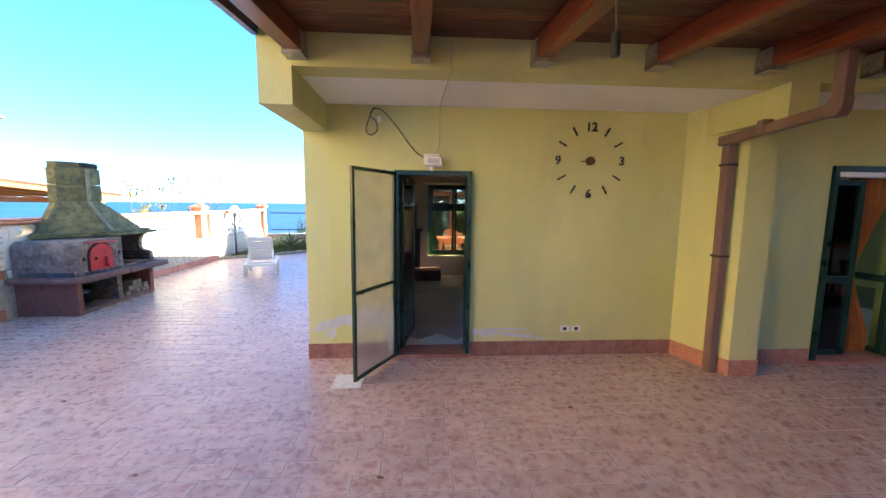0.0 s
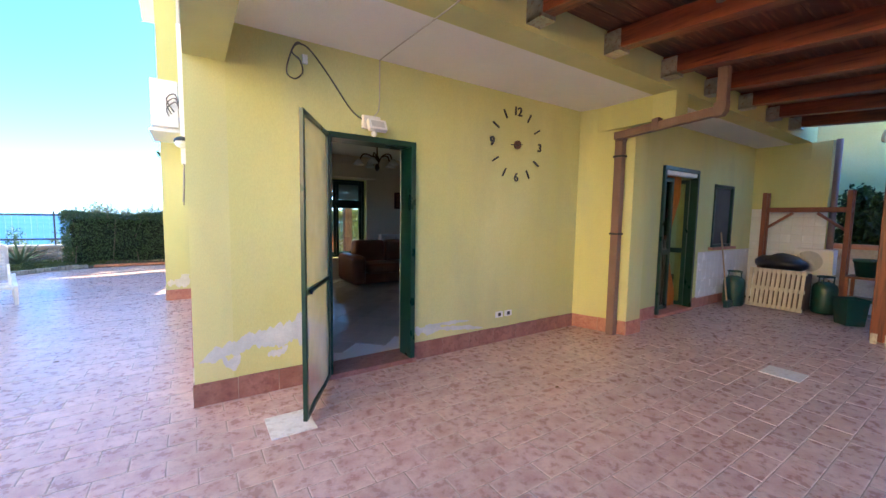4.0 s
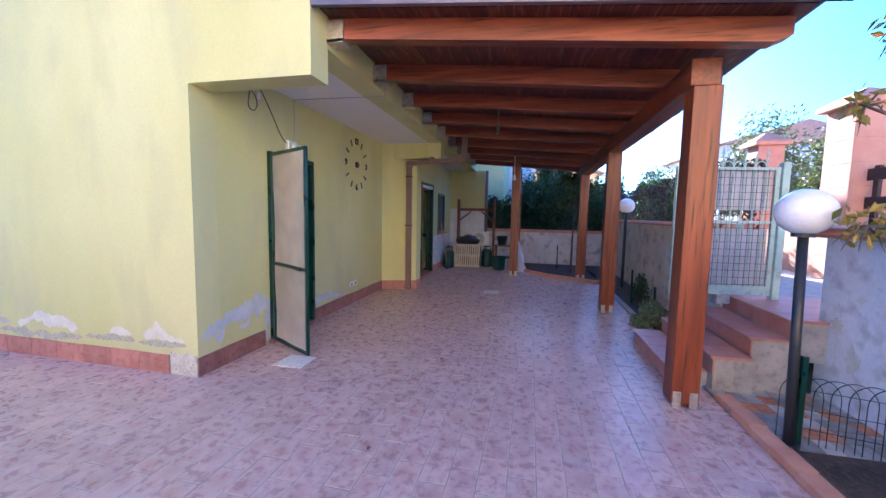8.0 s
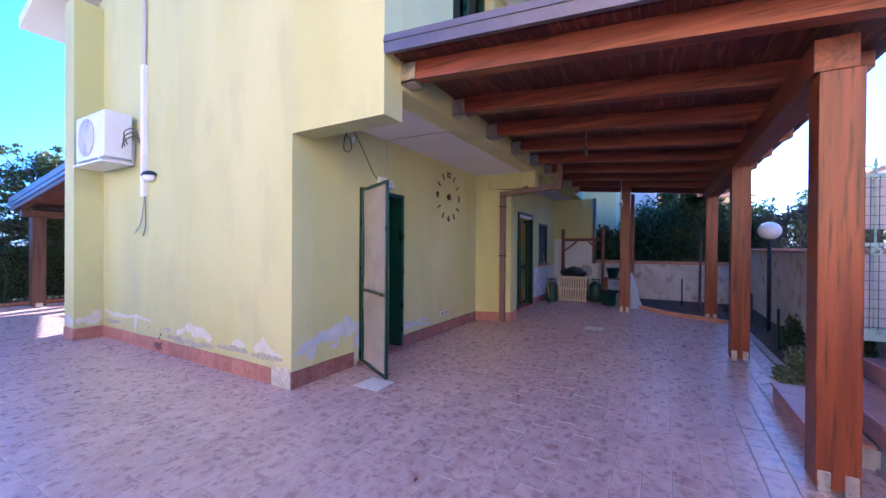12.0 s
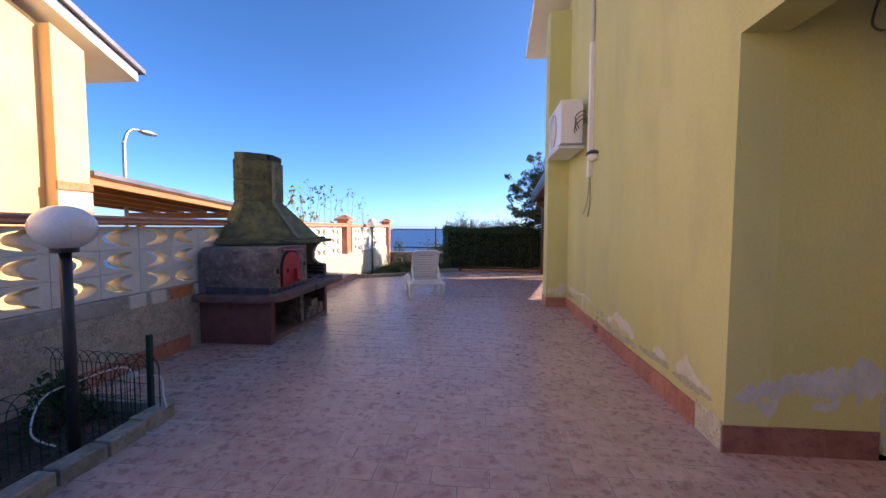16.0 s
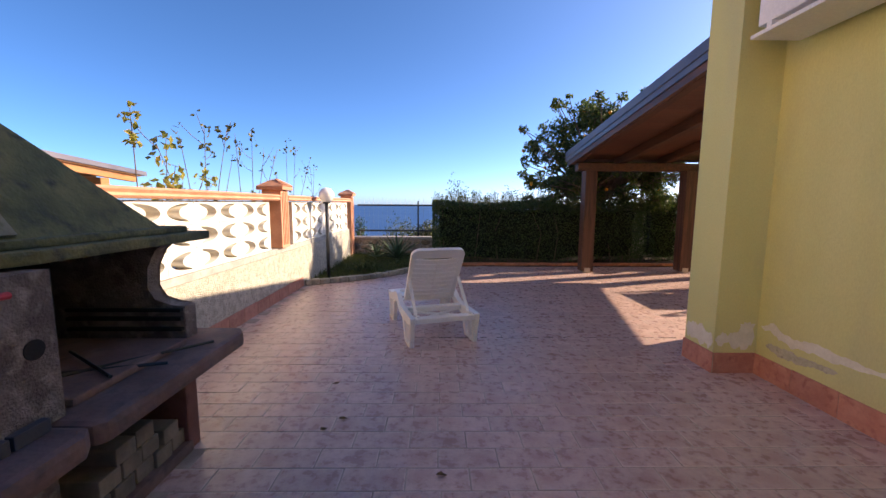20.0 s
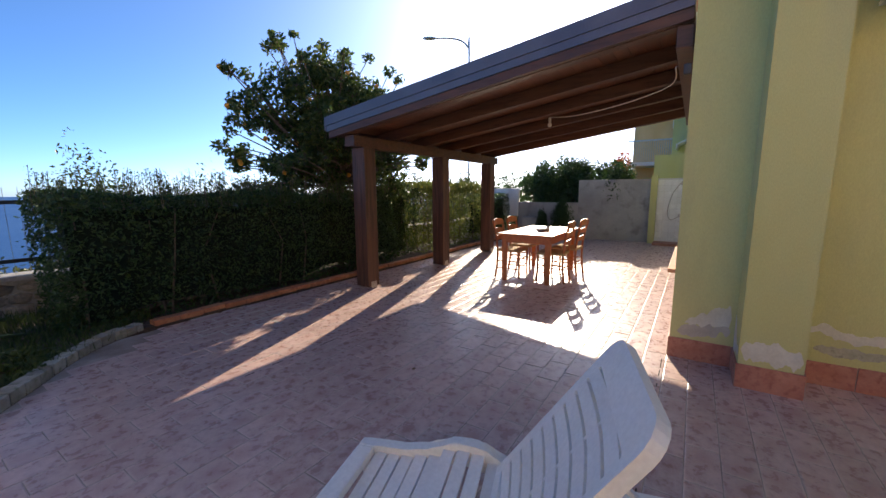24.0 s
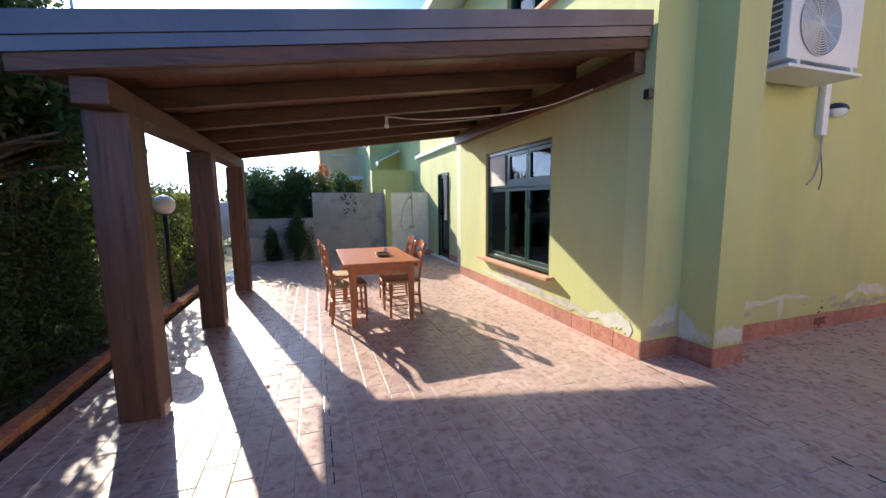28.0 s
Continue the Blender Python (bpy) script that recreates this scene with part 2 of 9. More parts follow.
GREEN_METAL = mat("dark_green_enamel", (0.005, 0.032, 0.02), (0.008, 0.045, 0.028), 5, 0.3, 0.05)
BROWN_PIPE = mat("brown_painted_pipe", (0.17, 0.105, 0.09), (0.22, 0.14, 0.12), 4, 0.45, 0.15, stretch=(1, 1, 0.3))
CONCRETE = mat("rough_concrete", (0.34, 0.32, 0.29), (0.46, 0.43, 0.39), 6, 0.95, 0.6, fine=50, c3=(0.28, 0.27, 0.25))
ROUGHCAST = mat("roughcast_render", (0.42, 0.38, 0.31), (0.60, 0.55, 0.46), 14, 0.97, 1.0, fine=75, c3=(0.3, 0.27, 0.22), dist=0.02)
WHITEWASH = mat("whitewashed_wall", (0.74, 0.74, 0.73), (0.82, 0.82, 0.80), 2.5, 0.92, 0.5, fine=30, c3=(0.52, 0.50, 0.47), dist=0.008)
BEIGE_WALL = mat("stained_beige_wall", (0.64, 0.58, 0.50), (0.78, 0.74, 0.67), 1.8, 0.93, 0.4, fine=40, c3=(0.38, 0.32, 0.25))
SCREEN_BLOCK = mat("white_screen_block", (0.70, 0.67, 0.60), (0.78, 0.75, 0.69), 8, 0.9, 0.3, fine=90, vary=0.05)
TERRA = mat("terracotta_coping", (0.55, 0.25, 0.15), (0.63, 0.32, 0.20), 6, 0.75, 0.3, vary=0.08)
SOIL = mat("garden_soil", (0.05, 0.035, 0.025), (0.10, 0.07, 0.05), 8, 0.98, 1.0, fine=40, c3=(0.13, 0.10, 0.075), dist=0.03)
ASPHALT = mat("street_gravel", (0.30, 0.28, 0.25), (0.42, 0.40, 0.36), 9, 0.95, 0.8, fine=60, c3=(0.48, 0.45, 0.4))
HILL = mat("hillside_scrub", (0.05, 0.06, 0.02), (0.13, 0.12, 0.05), 0.4, 0.95, 0.5, fine=4, c3=(0.2, 0.16, 0.09))
WHITE_PLASTIC = mat("white_plastic", (0.78, 0.77, 0.74), (0.82, 0.81, 0.78), 3, 0.35, 0.03)
OPAL = mat("opal_globe", (0.82, 0.82, 0.80), (0.86, 0.86, 0.84), 2, 0.15, 0.0)
DARK_METAL = mat("black_painted_metal", (0.02, 0.022, 0.025), (0.035, 0.037, 0.04), 6, 0.4, 0.1)
GLASS = glass("window_glass")
OLD_YELLOW = mat("neighbour_yellow_render", (0.72, 0.47, 0.21), (0.80, 0.55, 0.27), 1.2, 0.9, 0.3, fine=120)
BRICK = mat("solid_brick", (0.46, 0.17, 0.08), (0.58, 0.26, 0.13), 12, 0.85, 0.4, vary=0.16, c3=(0.36, 0.12, 0.06))

# sea: deep blue with fine ripple
SEA = mat("sea_water", (0.004, 0.035, 0.13), (0.008, 0.055, 0.17), 0.004, 0.4, 0.5, fine=0.6, dist=0.5, spec=0.4)


def part(name, bm, material, parent=None, label="", smooth=False):
    me = bpy.data.meshes.new(name)
    bmesh.ops.recalc_face_normals(bm, faces=bm.faces)
    bm.to_mesh(me)
    bm.free()
    me.materials.append(material)
    if smooth:
        for p in me.polygons:
            p.use_smooth = True
    ob = new(name, me)
    if parent:
        ob.parent = parent
        ob.matrix_parent_inverse = parent.matrix_basis.inverted()
    if label:
        ob["label"] = label
    return ob


def empty(name, at=(0, 0, 0), label="", category="", group="", kind=""):
    ob = new(name)
    ob.location = at
    bpy.context.view_layer.update()
    return tagged(ob, label, category, group, kind)


def structure(ob, label, category):
    return tagged(ob, label, category, kind="structure")


def bx(bm, x0, x1, y0, y1, z0, z1, bevel=0.0, m=None):
    """A box between the given limits, added to bm, with bevelled edges."""
    r = bmesh.ops.create_cube(bm, size=1.0)
    vs = r["verts"]
    bmesh.ops.scale(bm, verts=vs, vec=(abs(x1 - x0), abs(y1 - y0), abs(z1 - z0)))
    bmesh.ops.translate(bm, verts=vs, vec=((x0 + x1) / 2, (y0 + y1) / 2, (z0 + z1) / 2))
    if bevel:
        es = list({e for v in vs for e in v.link_edges})
        r = bmesh.ops.bevel(bm, geom=es, offset=bevel, segments=2, affect="EDGES", profile=0.6)
        vs = list(set(r["verts"]) | {v for v in vs if v.is_valid})
    if m is not None:
        bmesh.ops.transform(bm, matrix=m, verts=vs)
    return bm


def box(*a, **k):
    return bx(bmesh.new(), *a, **k)


def prism(pts, axis, a, b, bevel=0.0, bm=None):
    """A closed outline drawn in the plane across axis and drawn out from a to b. Outline pairs: x -> (y, z), y -> (x, z), z -> (x, y)."""
    bm = bm or bmesh.new()

    def at(p, d):
        return {"x": (d, p[0], p[1]), "y": (p[0], d, p[1]), "z": (p[0], p[1], d)}[axis]
    lo = [bm.verts.new(at(p, a)) for p in pts]
    hi = [bm.verts.new(at(p, b)) for p in pts]
    k = len(pts)
    fs = [bm.faces.new(lo), bm.faces.new(hi[::-1])]
    for i in range(k):
        fs.append(bm.faces.new((lo[i], hi[i], hi[(i + 1) % k], lo[(i + 1) % k])))
    if bevel:
        es = list({e for f in fs for e in f.edges})
        bmesh.ops.bevel(bm, geom=es, offset=bevel, segments=2, affect="EDGES", profile=0.6)
    return bm


def cyl(bm, p, q, r0, r1=None, seg=16, caps=True):
    """A round bar from p to q."""
    r1 = r0 if r1 is None else r1
    p, q = Vector(p), Vector(q)
    d = (q - p)
    u = d.normalized().orthogonal().normalized()
    w = d.normalized().cross(u)
    a, b = [], []
    for i in range(seg):
        c, s = math.cos(2 * math.pi * i / seg), math.sin(2 * math.pi * i / seg)
        a.append(bm.verts.new(p + (u * c + w * s) * r0))
        b.append(bm.verts.new(q + (u * c + w * s) * r1))
    for i in range(seg):
        bm.faces.new((a[i], a[(i + 1) % seg], b[(i + 1) % seg], b[i]))
    if caps:
        bm.faces.new(a[::-1])
        bm.faces.new(b)
    return bm


def tube(bm, pts, r, seg=8, r_end=None):
    """A bent bar along points."""
    pts = [Vector(p) for p in pts]
    k = len(pts)
    rings = []
    u = None
    for i, p in enumerate(pts):
        d = (pts[min(i + 1, k - 1)] - pts[max(i - 1, 0)]).normalized()
        u = d.orthogonal().normalized() if u is None else (u - d * u.dot(d)).normalized()
        w = d.cross(u)
        rad = r if r_end is None else r + (r_end - r) * i / (k - 1)
        rings.append([bm.verts.new(p + (u * math.cos(2 * math.pi * j / seg) + w * math.sin(2 * math.pi * j / seg)) * rad) for j in range(seg)])
    for a, b in zip(rings, rings[1:]):
        for j in range(seg):
            bm.faces.new((a[j], a[(j + 1) % seg], b[(j + 1) % seg], b[j]))
    bm.faces.new(rings[0][::-1])
    bm.faces.new(rings[-1])
    return bm


def lathe(bm, prof, at=(0, 0, 0), seg=24):
    """A turned body: profile of (radius, height)."""
    at = Vector(at)
    rings = []
    for r, z in prof:
        rings.append([bm.verts.new(at + Vector((r * math.cos(2 * math.pi * j / seg), r * math.sin(2 * math.pi * j / seg), z))) for j in range(seg)])
    for a, b in zip(rings, rings[1:]):
        for j in range(seg):
            bm.faces.new((a[j], a[(j + 1) % seg], b[(j + 1) % seg], b[j]))
    bm.faces.new(rings[0][::-1])
    bm.faces.new(rings[-1])
    return bm


def smooth_path(pts, n=6):
    """Catmull-Rom through points."""
    pts = [Vector(p) for p in pts]
    out = []
    for i in range(len(pts) - 1):
        p0, p1, p2, p3 = pts[max(i - 1, 0)], pts[i], pts[i + 1], pts[min(i + 2, len(pts) - 1)]
        for j in range(n):
            t = j / n
            out.append(0.5 * ((2 * p1) + (p2 - p0) * t + (2 * p0 - 5 * p1 + 4 * p2 - p3) * t * t + (3 * p1 - p0 - 3 * p2 + p3) * t ** 3))
    out.append(pts[-1])
    return out


def wall(axis, us, vs, holes, a, b):
    """A wall with openings: us along the wall, vs up, holes as (u0, u1, v0, v1), from a to b through its thickness. axis x: runs along x."""
    us = sorted(set(us) | {h[i] for h in holes for i in (0, 1)})
    vs = sorted(set(vs) | {h[i] for h in holes for i in (2, 3)})
    nu, nv = len(us) - 1, len(vs) - 1

    def solid(i, j):
        if not (0 <= i < nu and 0 <= j < nv):
            return False
        u, v = (us[i] + us[i + 1]) / 2, (vs[j] + vs[j + 1]) / 2
        return not any(h[0] < u < h[1] and h[2] < v < h[3] for h in holes)
    bm = bmesh.new()
    cache = {}

    def vert(u, v, d):
        if (u, v, d) not in cache:
            cache[u, v, d] = bm.verts.new((u, d, v) if axis == "x" else (d, u, v))
        return cache[u, v, d]
    for i in range(nu):
        for j in range(nv):
            if not solid(i, j):
                continue
            u0, u1, v0, v1 = us[i], us[i + 1], vs[j], vs[j + 1]
            for d in (a, b):
                bm.faces.new([vert(u, v, d) for u, v in ((u0, v0), (u1, v0), (u1, v1), (u0, v1))])
            for di, dj, (p, q) in ((-1, 0, ((u0, v0), (u0, v1))), (1, 0, ((u1, v0), (u1, v1))), (0, -1, ((u0, v0), (u1, v0))), (0, 1, ((u0, v1), (u1, v1)))):
                if not solid(i + di, j + dj):
                    bm.faces.new((vert(*p, a), vert(*q, a), vert(*q, b), vert(*p, b)))
    return bm


def scatter_mesh(name, verts, faces, material, parent=None, label=""):
    me = bpy.data.meshes.new(name)
    me.from_pydata(verts, [], faces)
    me.materials.append(material)
    ob = new(name, me)
    if parent:
        ob.parent = parent
        ob.matrix_parent_inverse = parent.matrix_basis.inverted()
    if label:
        ob["label"] = label
    return ob


def leaf_cloud(name, points, size, material, seed, parent=None, flat=0.0, label="", ratio=0.45):
    """Small folded leaves at the given points, turned at random."""
    rng = np.random.default_rng(seed)
    pts = np.asarray(points, dtype=float)
    k = len(pts)
    d = rng.normal(size=(k, 3))
    d[:, 2] *= 1 - flat
    d /= np.linalg.norm(d, axis=1)[:, None]
    e = rng.normal(size=(k, 3))
    e -= d * (d * e).sum(1)[:, None]
    e /= np.linalg.norm(e, axis=1)[:, None]
    f = np.cross(d, e)
    s = (size * rng.uniform(0.6, 1.25, k))[:, None]
    v = np.stack([pts - d * s * 0.5, pts + e * s * ratio * 0.5 + f * s * 0.08, pts + d * s * 0.5, pts - e * s * ratio * 0.5 + f * s * 0.08], 1).reshape(-1, 3)
    faces = np.stack([np.arange(k) * 4, np.arange(k) * 4 + 1, np.arange(k) * 4 + 2, np.arange(k) * 4 + 3], 1)
    tri = np.concatenate([faces[:, [0, 1, 2]], faces[:, [0, 2, 3]]])
    return scatter_mesh(name, v.tolist(), tri.tolist(), material, parent, label)


def leaf_mat(name, c1, c2, c3=None, through=0.35):
    """Leaf: colour shifts from leaf to leaf, light comes through."""
    m = bpy.data.materials.new(name)
    m.use_nodes = True
    nt = m.node_tree
    n = nt.nodes
    b = n["Principled BSDF"]
    geo = n.new("ShaderNodeNewGeometry")
    r = n.new("ShaderNodeValToRGB")
    r.color_ramp.elements[0].color, r.color_ramp.elements[1].color = (*c1, 1), (*c2, 1)
    if c3:
        e = r.color_ramp.elements.new(0.9)
        e.color = (*c2, 1)
        r.color_ramp.elements[-1].color = (*c3, 1)
    link(nt, geo.outputs["Random Per Island"], r.inputs[0])
    link(nt, r.outputs[0], b.inputs["Base Color"])
    b.inputs["Roughness"].default_value = 0.45
    tr, mx = n.new("ShaderNodeBsdfTranslucent"), n.new("ShaderNodeMixShader")
    link(nt, r.outputs[0], tr.inputs[0])
    mx.inputs[0].default_value = through
    link(nt, b.outputs[0], mx.inputs[1])
    link(nt, tr.outputs[0], mx.inputs[2])
    link(nt, mx.outputs[0], n["Material Output"].inputs[0])
    return m


HEDGE_LEAF = leaf_mat("hedge_leaf", (0.022, 0.05, 0.014), (0.075, 0.13, 0.035))
CITRUS_LEAF = leaf_mat("citrus_leaf", (0.025, 0.055, 0.013), (0.09, 0.13, 0.03), (0.16, 0.17, 0.04), 0.45)
YELLOW_LEAF = leaf_mat("autumn_leaf", (0.12, 0.13, 0.02), (0.42, 0.28, 0.04), (0.35, 0.17, 0.03))
SCRUB_LEAF = leaf_mat("scrub_leaf", (0.05, 0.07, 0.02), (0.16, 0.17, 0.06), (0.22, 0.2, 0.1))
GRASS_LEAF = leaf_mat("grass_blade", (0.04, 0.07, 0.015), (0.12, 0.15, 0.04))
BARK = mat("grey_bark", (0.10, 0.075, 0.055), (0.18, 0.14, 0.11), 9, 0.95, 0.9, fine=40, stretch=(3, 3, 0.7), dist=0.01)

# ---- ground, sea and distance ----
def ground_sheet():
    """One sheet: level round the house, falling away to the sea in the north."""
    xs = [-2500, -600, -150, -60, -30, -15, -5.15, 12, 25, 60, 150, 600, 2500]
    ys = [-2500, -400, -80, -30, -12, -5.92, -5.84, 11.75, 14, 20, 32, 60, 140]
    bm = bmesh.new()

    def height(x, y):
        if y > 11.7:
            return -0.4 - 0.42 * (y - 11.7) if y < 70 else -25.5
        return 0.45 if y < -5.85 else -0.12
    grid = [[bm.verts.new((x, y, height(x, y))) for x in xs] for y in ys]
    for j in range(len(ys) - 1):
        for i in range(len(xs) - 1):
            bm.faces.new((grid[j][i], grid[j][i + 1], grid[j + 1][i + 1], grid[j + 1][i]))
    return bm


structure(part("ground", ground_sheet(), HILL), "scrubby hillside sloping down towards the sea", "ground")
structure(part("sea", box(-4900, 4900, 60, 4900, -26, -22), SEA), "calm deep blue sea reaching the horizon", "sea")
structure(part("road", prism([(-40, -13), (40, -13), (40, -6.05), (-40, -6.05)], "z", 0.30, 0.47), ASPHALT), "pale gravelly street behind the garden wall", "road")

# ---- terrace floor ----
FLOOR = [(-4.87, -4.4), (8.9, -4.4), (8.9, 9.75), (-4.87, 9.75)]
floor = structure(part("floor", prism(FLOOR, "z", -0.12, -0.0024), GROUT), "outdoor terrace paved with reddish-brown rectangular tiles in running bond", "floor")

# ---- house shell ----
house_w = structure(part("wall_west", prism([(0, 0), (5.2, 0), (5.2, 5.0), (2.2, 6.1), (-1.15, 6.1), (-1.15, 2.55), (0, 2.55)], "x", 0.0, 0.26), STUCCO), "yellow-green stuccoed side wall with damp peeling base", "wall")
wall_s = structure(part("wall_south", wall("x", [0.26, 4.31], [0, 2.84], [(0.99, 1.83, 0.0, 2.13)], 0.0, 0.26), STUCCO), "yellow-green stuccoed porch wall with peeling damp patches", "wall")
pier = structure(part("wall_pier", prism([(4.31, 0.0), (4.52, -0.645), (4.83, -0.645), (4.83, 0.3), (4.31, 0.3)], "z", 0, 2.84), STUCCO), "yellow-green stuccoed pier beside a brown downpipe", "wall")
structure(part("wall_south_east", wall("x", [4.83, 9.1], [0, 2.84], [(5.75, 6.8, 0.0, 2.23), (7.45, 8.2, 1.0, 2.06)], -0.36, -0.1), STUCCO), "yellow-green stuccoed porch wall with a door and a small window", "wall")
structure(part("wall_east", prism([(-0.36, 0), (-0.36, 2.84), (-0.9, 2.84), (-0.9, 2.55), (-1.153, 2.55), (-1.153, 2.84), (-1.42, 2.84), (-1.42, 0)], "x", 9.1, 9.35), STUCCO), "yellow-green end wall of the porch", "wall")
structure(part("wall_upper_south", wall("x", [0.26, 9.35], [2.55, 6.1], [(0.26, 4.38, 2.55, 2.84), (4.64, 9.1, 2.55, 2.84), (1.2, 2.2, 3.6, 5.0)], -1.15, -0.9), STUCCO), "yellow-green stuccoed upper wall above the porch", "wall")
soffit = structure(part("ceiling_porch", box(0.26, 9.1, -0.9, 0.0, 2.84, 3.0), SOFFIT), "plain white porch soffit", "ceiling")
beam = structure(part("porch_beam", box(4.38, 4.64, -0.9, -0.02, 2.55, 2.84), STUCCO), "yellow-green stuccoed cross beam", "beam")
wall_n = structure(part("wall_north", wall("x", [0.26, 4.55], [0, 5.0], [(1.47, 3.36, 0.52, 2.24), (1.45, 2.65, 3.8, 4.86)], 4.95, 5.2), STUCCO), "yellow-green stuccoed wall with a wide window", "wall")
structure(part("wall_north_east", wall("x", [4.55, 12.0], [0, 5.0], [(6.2, 7.0, 0.02, 2.15)], 4.6, 4.86), STUCCO), "yellow-green stuccoed wall set back with a door", "wall")
roof = structure(part("roof", prism([(5.85, 4.92), (2.2, 6.25), (-1.7, 4.83), (-1.7, 5.0), (2.2, 6.45), (5.85, 5.1)], "x", -0.6, 12.0), SOFFIT), "white-edged pitched roof with wide eaves", "roof")
pil = structure(part("pilaster", box(-0.35, 0.0, 4.4, 4.76, 0.0, 5.1), STUCCO), "yellow-green stuccoed pilaster on the side wall", "pilaster")

# rooms behind the open doors
structure(part("floor_inside", box(0.26, 9.1, 0.0, 4.95, -0.1, 0.035), SOFFIT), "pale glossy inner floor", "floor")
structure(part("ceiling_inside", box(0.26, 9.1, 0.26, 4.95, 2.75, 2.84), SOFFIT), "white inner ceiling", "ceiling")
structure(part("wall_lining_south", wall("x", [0.26, 5.3], [0.035, 2.75], [(0.99, 1.83, 0.035, 2.13)], 0.26, 0.272), INNER_WALL), "cream inner face of the front wall", "wall")
structure(part("wall_lining_west", box(0.26, 0.272, 0.272, 4.938, 0.035, 2.75), INNER_WALL), "cream inner face of the side wall", "wall")
structure(part("wall_lining_north", wall("x", [0.26, 5.3], [0.035, 2.75], [(1.47, 3.36, 0.52, 2.24)], 4.938, 4.95), INNER_WALL), "cream inner face of the window wall", "wall")
structure(part("wall_inside", box(5.3, 5.4, 0.26, 4.95, 0.035, 2.75), INNER_WALL), "cream inner wall", "wall")


# ---- pergolas ----
def pergola_front():
    top = empty("porch_pergola", (4.5, -2.6, 0), "red-brown stained timber pergola with a boarded roof on square posts", "pergola")

    def deck(y):
        return 3.09 + 0.085 * (y + 1.15)
    for i, (x, y) in enumerate(((0.617, -4.09), (3.68, -4.06), (6.87, -4.04), (6.95, -2.46), (8.35, -2.46))):
        h = deck(y) - 0.36 if y < -3 else deck(y) - 0.17
        p = part("post", box(x - 0.1, x + 0.1, y - 0.1, y + 0.1, 0.03, h, bevel=0.008), WOOD_RED, top)
        b = bmesh.new()
        for sx in (-1, 1):
            bx(b, x - 0.104, x + 0.104, y + sx * 0.06 - 0.03, y + sx * 0.06 + 0.03, 0.0, 0.13, bevel=0.004)
        part("post_foot", b, STEEL, p, "galvanised steel post shoe")
    part("outer_beam", prism([(-4.165, deck(-4.08) - 0.36), (-3.965, deck(-4.08) - 0.36), (-3.965, deck(-4.08) - 0.165), (-4.165, deck(-4.08) - 0.165)], "x", 0.52, 8.6, bevel=0.008), WOOD_RED_X, top)
    for x in [0.31 + 0.95 * i for i in range(9)]:
        y0, y1 = -1.16, -4.45
        part("rafter", prism([(y0, deck(y0) - 0.17), (y0, deck(y0) - 0.005), (y1, deck(y1) - 0.005), (y1, deck(y1) - 0.12), (y1 + 0.1, deck(y1) - 0.16)], "x", x - 0.06, x + 0.06, bevel=0.006), WOOD_RED_Y, top)
        b = bmesh.new()
        bx(b, x - 0.075, x - 0.062, -1.30, -1.152, deck(-1.2) - 0.2, deck(-1.2) - 0.03)
        bx(b, x + 0.062, x + 0.075, -1.30, -1.152, deck(-1.2) - 0.2, deck(-1.2) - 0.03)
        bx(b, x - 0.075, x + 0.075, -1.30, -1.152, deck(-1.2) - 0.205, deck(-1.2) - 0.175)
        part("rafter_hanger", b, STEEL, top, "steel joist hanger")
    y, k = -1.16, 0
    while y > -4.5:
        y2 = max(y - 0.19, -4.5)
        part("deck_board", prism([(y, deck(y)), (y2 + 0.004, deck(y2)), (y2 + 0.004, deck(y2) + 0.02), (y, deck(y) + 0.02)], "x", 0.12, 8.6), DECK, top)
        y, k = y2, k + 1
    part("roof_sheet", prism([(-1.155, deck(-1.15) + 0.03), (-4.55, deck(-4.55) + 0.03), (-4.55, deck(-4.55) + 0.06), (-1.155, deck(-1.15) + 0.06)], "x", 0.03, 8.65), FLASH, top)
    part("edge_flashing", prism([(-1.16, deck(-1.15) - 0.04), (-1.16, deck(-1.15) + 0.11), (-4.6, deck(-4.6) + 0.11), (-4.6, deck(-4.6) - 0.04)], "x", -0.02, 0.025), FLASH, top, "grey sheet-metal edge flashing")
    part("edge_rib", prism([(-1.16, deck(-1.15) + 0.05), (-1.16, deck(-1.15) + 0.075), (-4.6, deck(-4.6) + 0.075), (-4.6, deck(-4.6) + 0.05)], "x", -0.03, -0.02), FLASH, top)
    return top


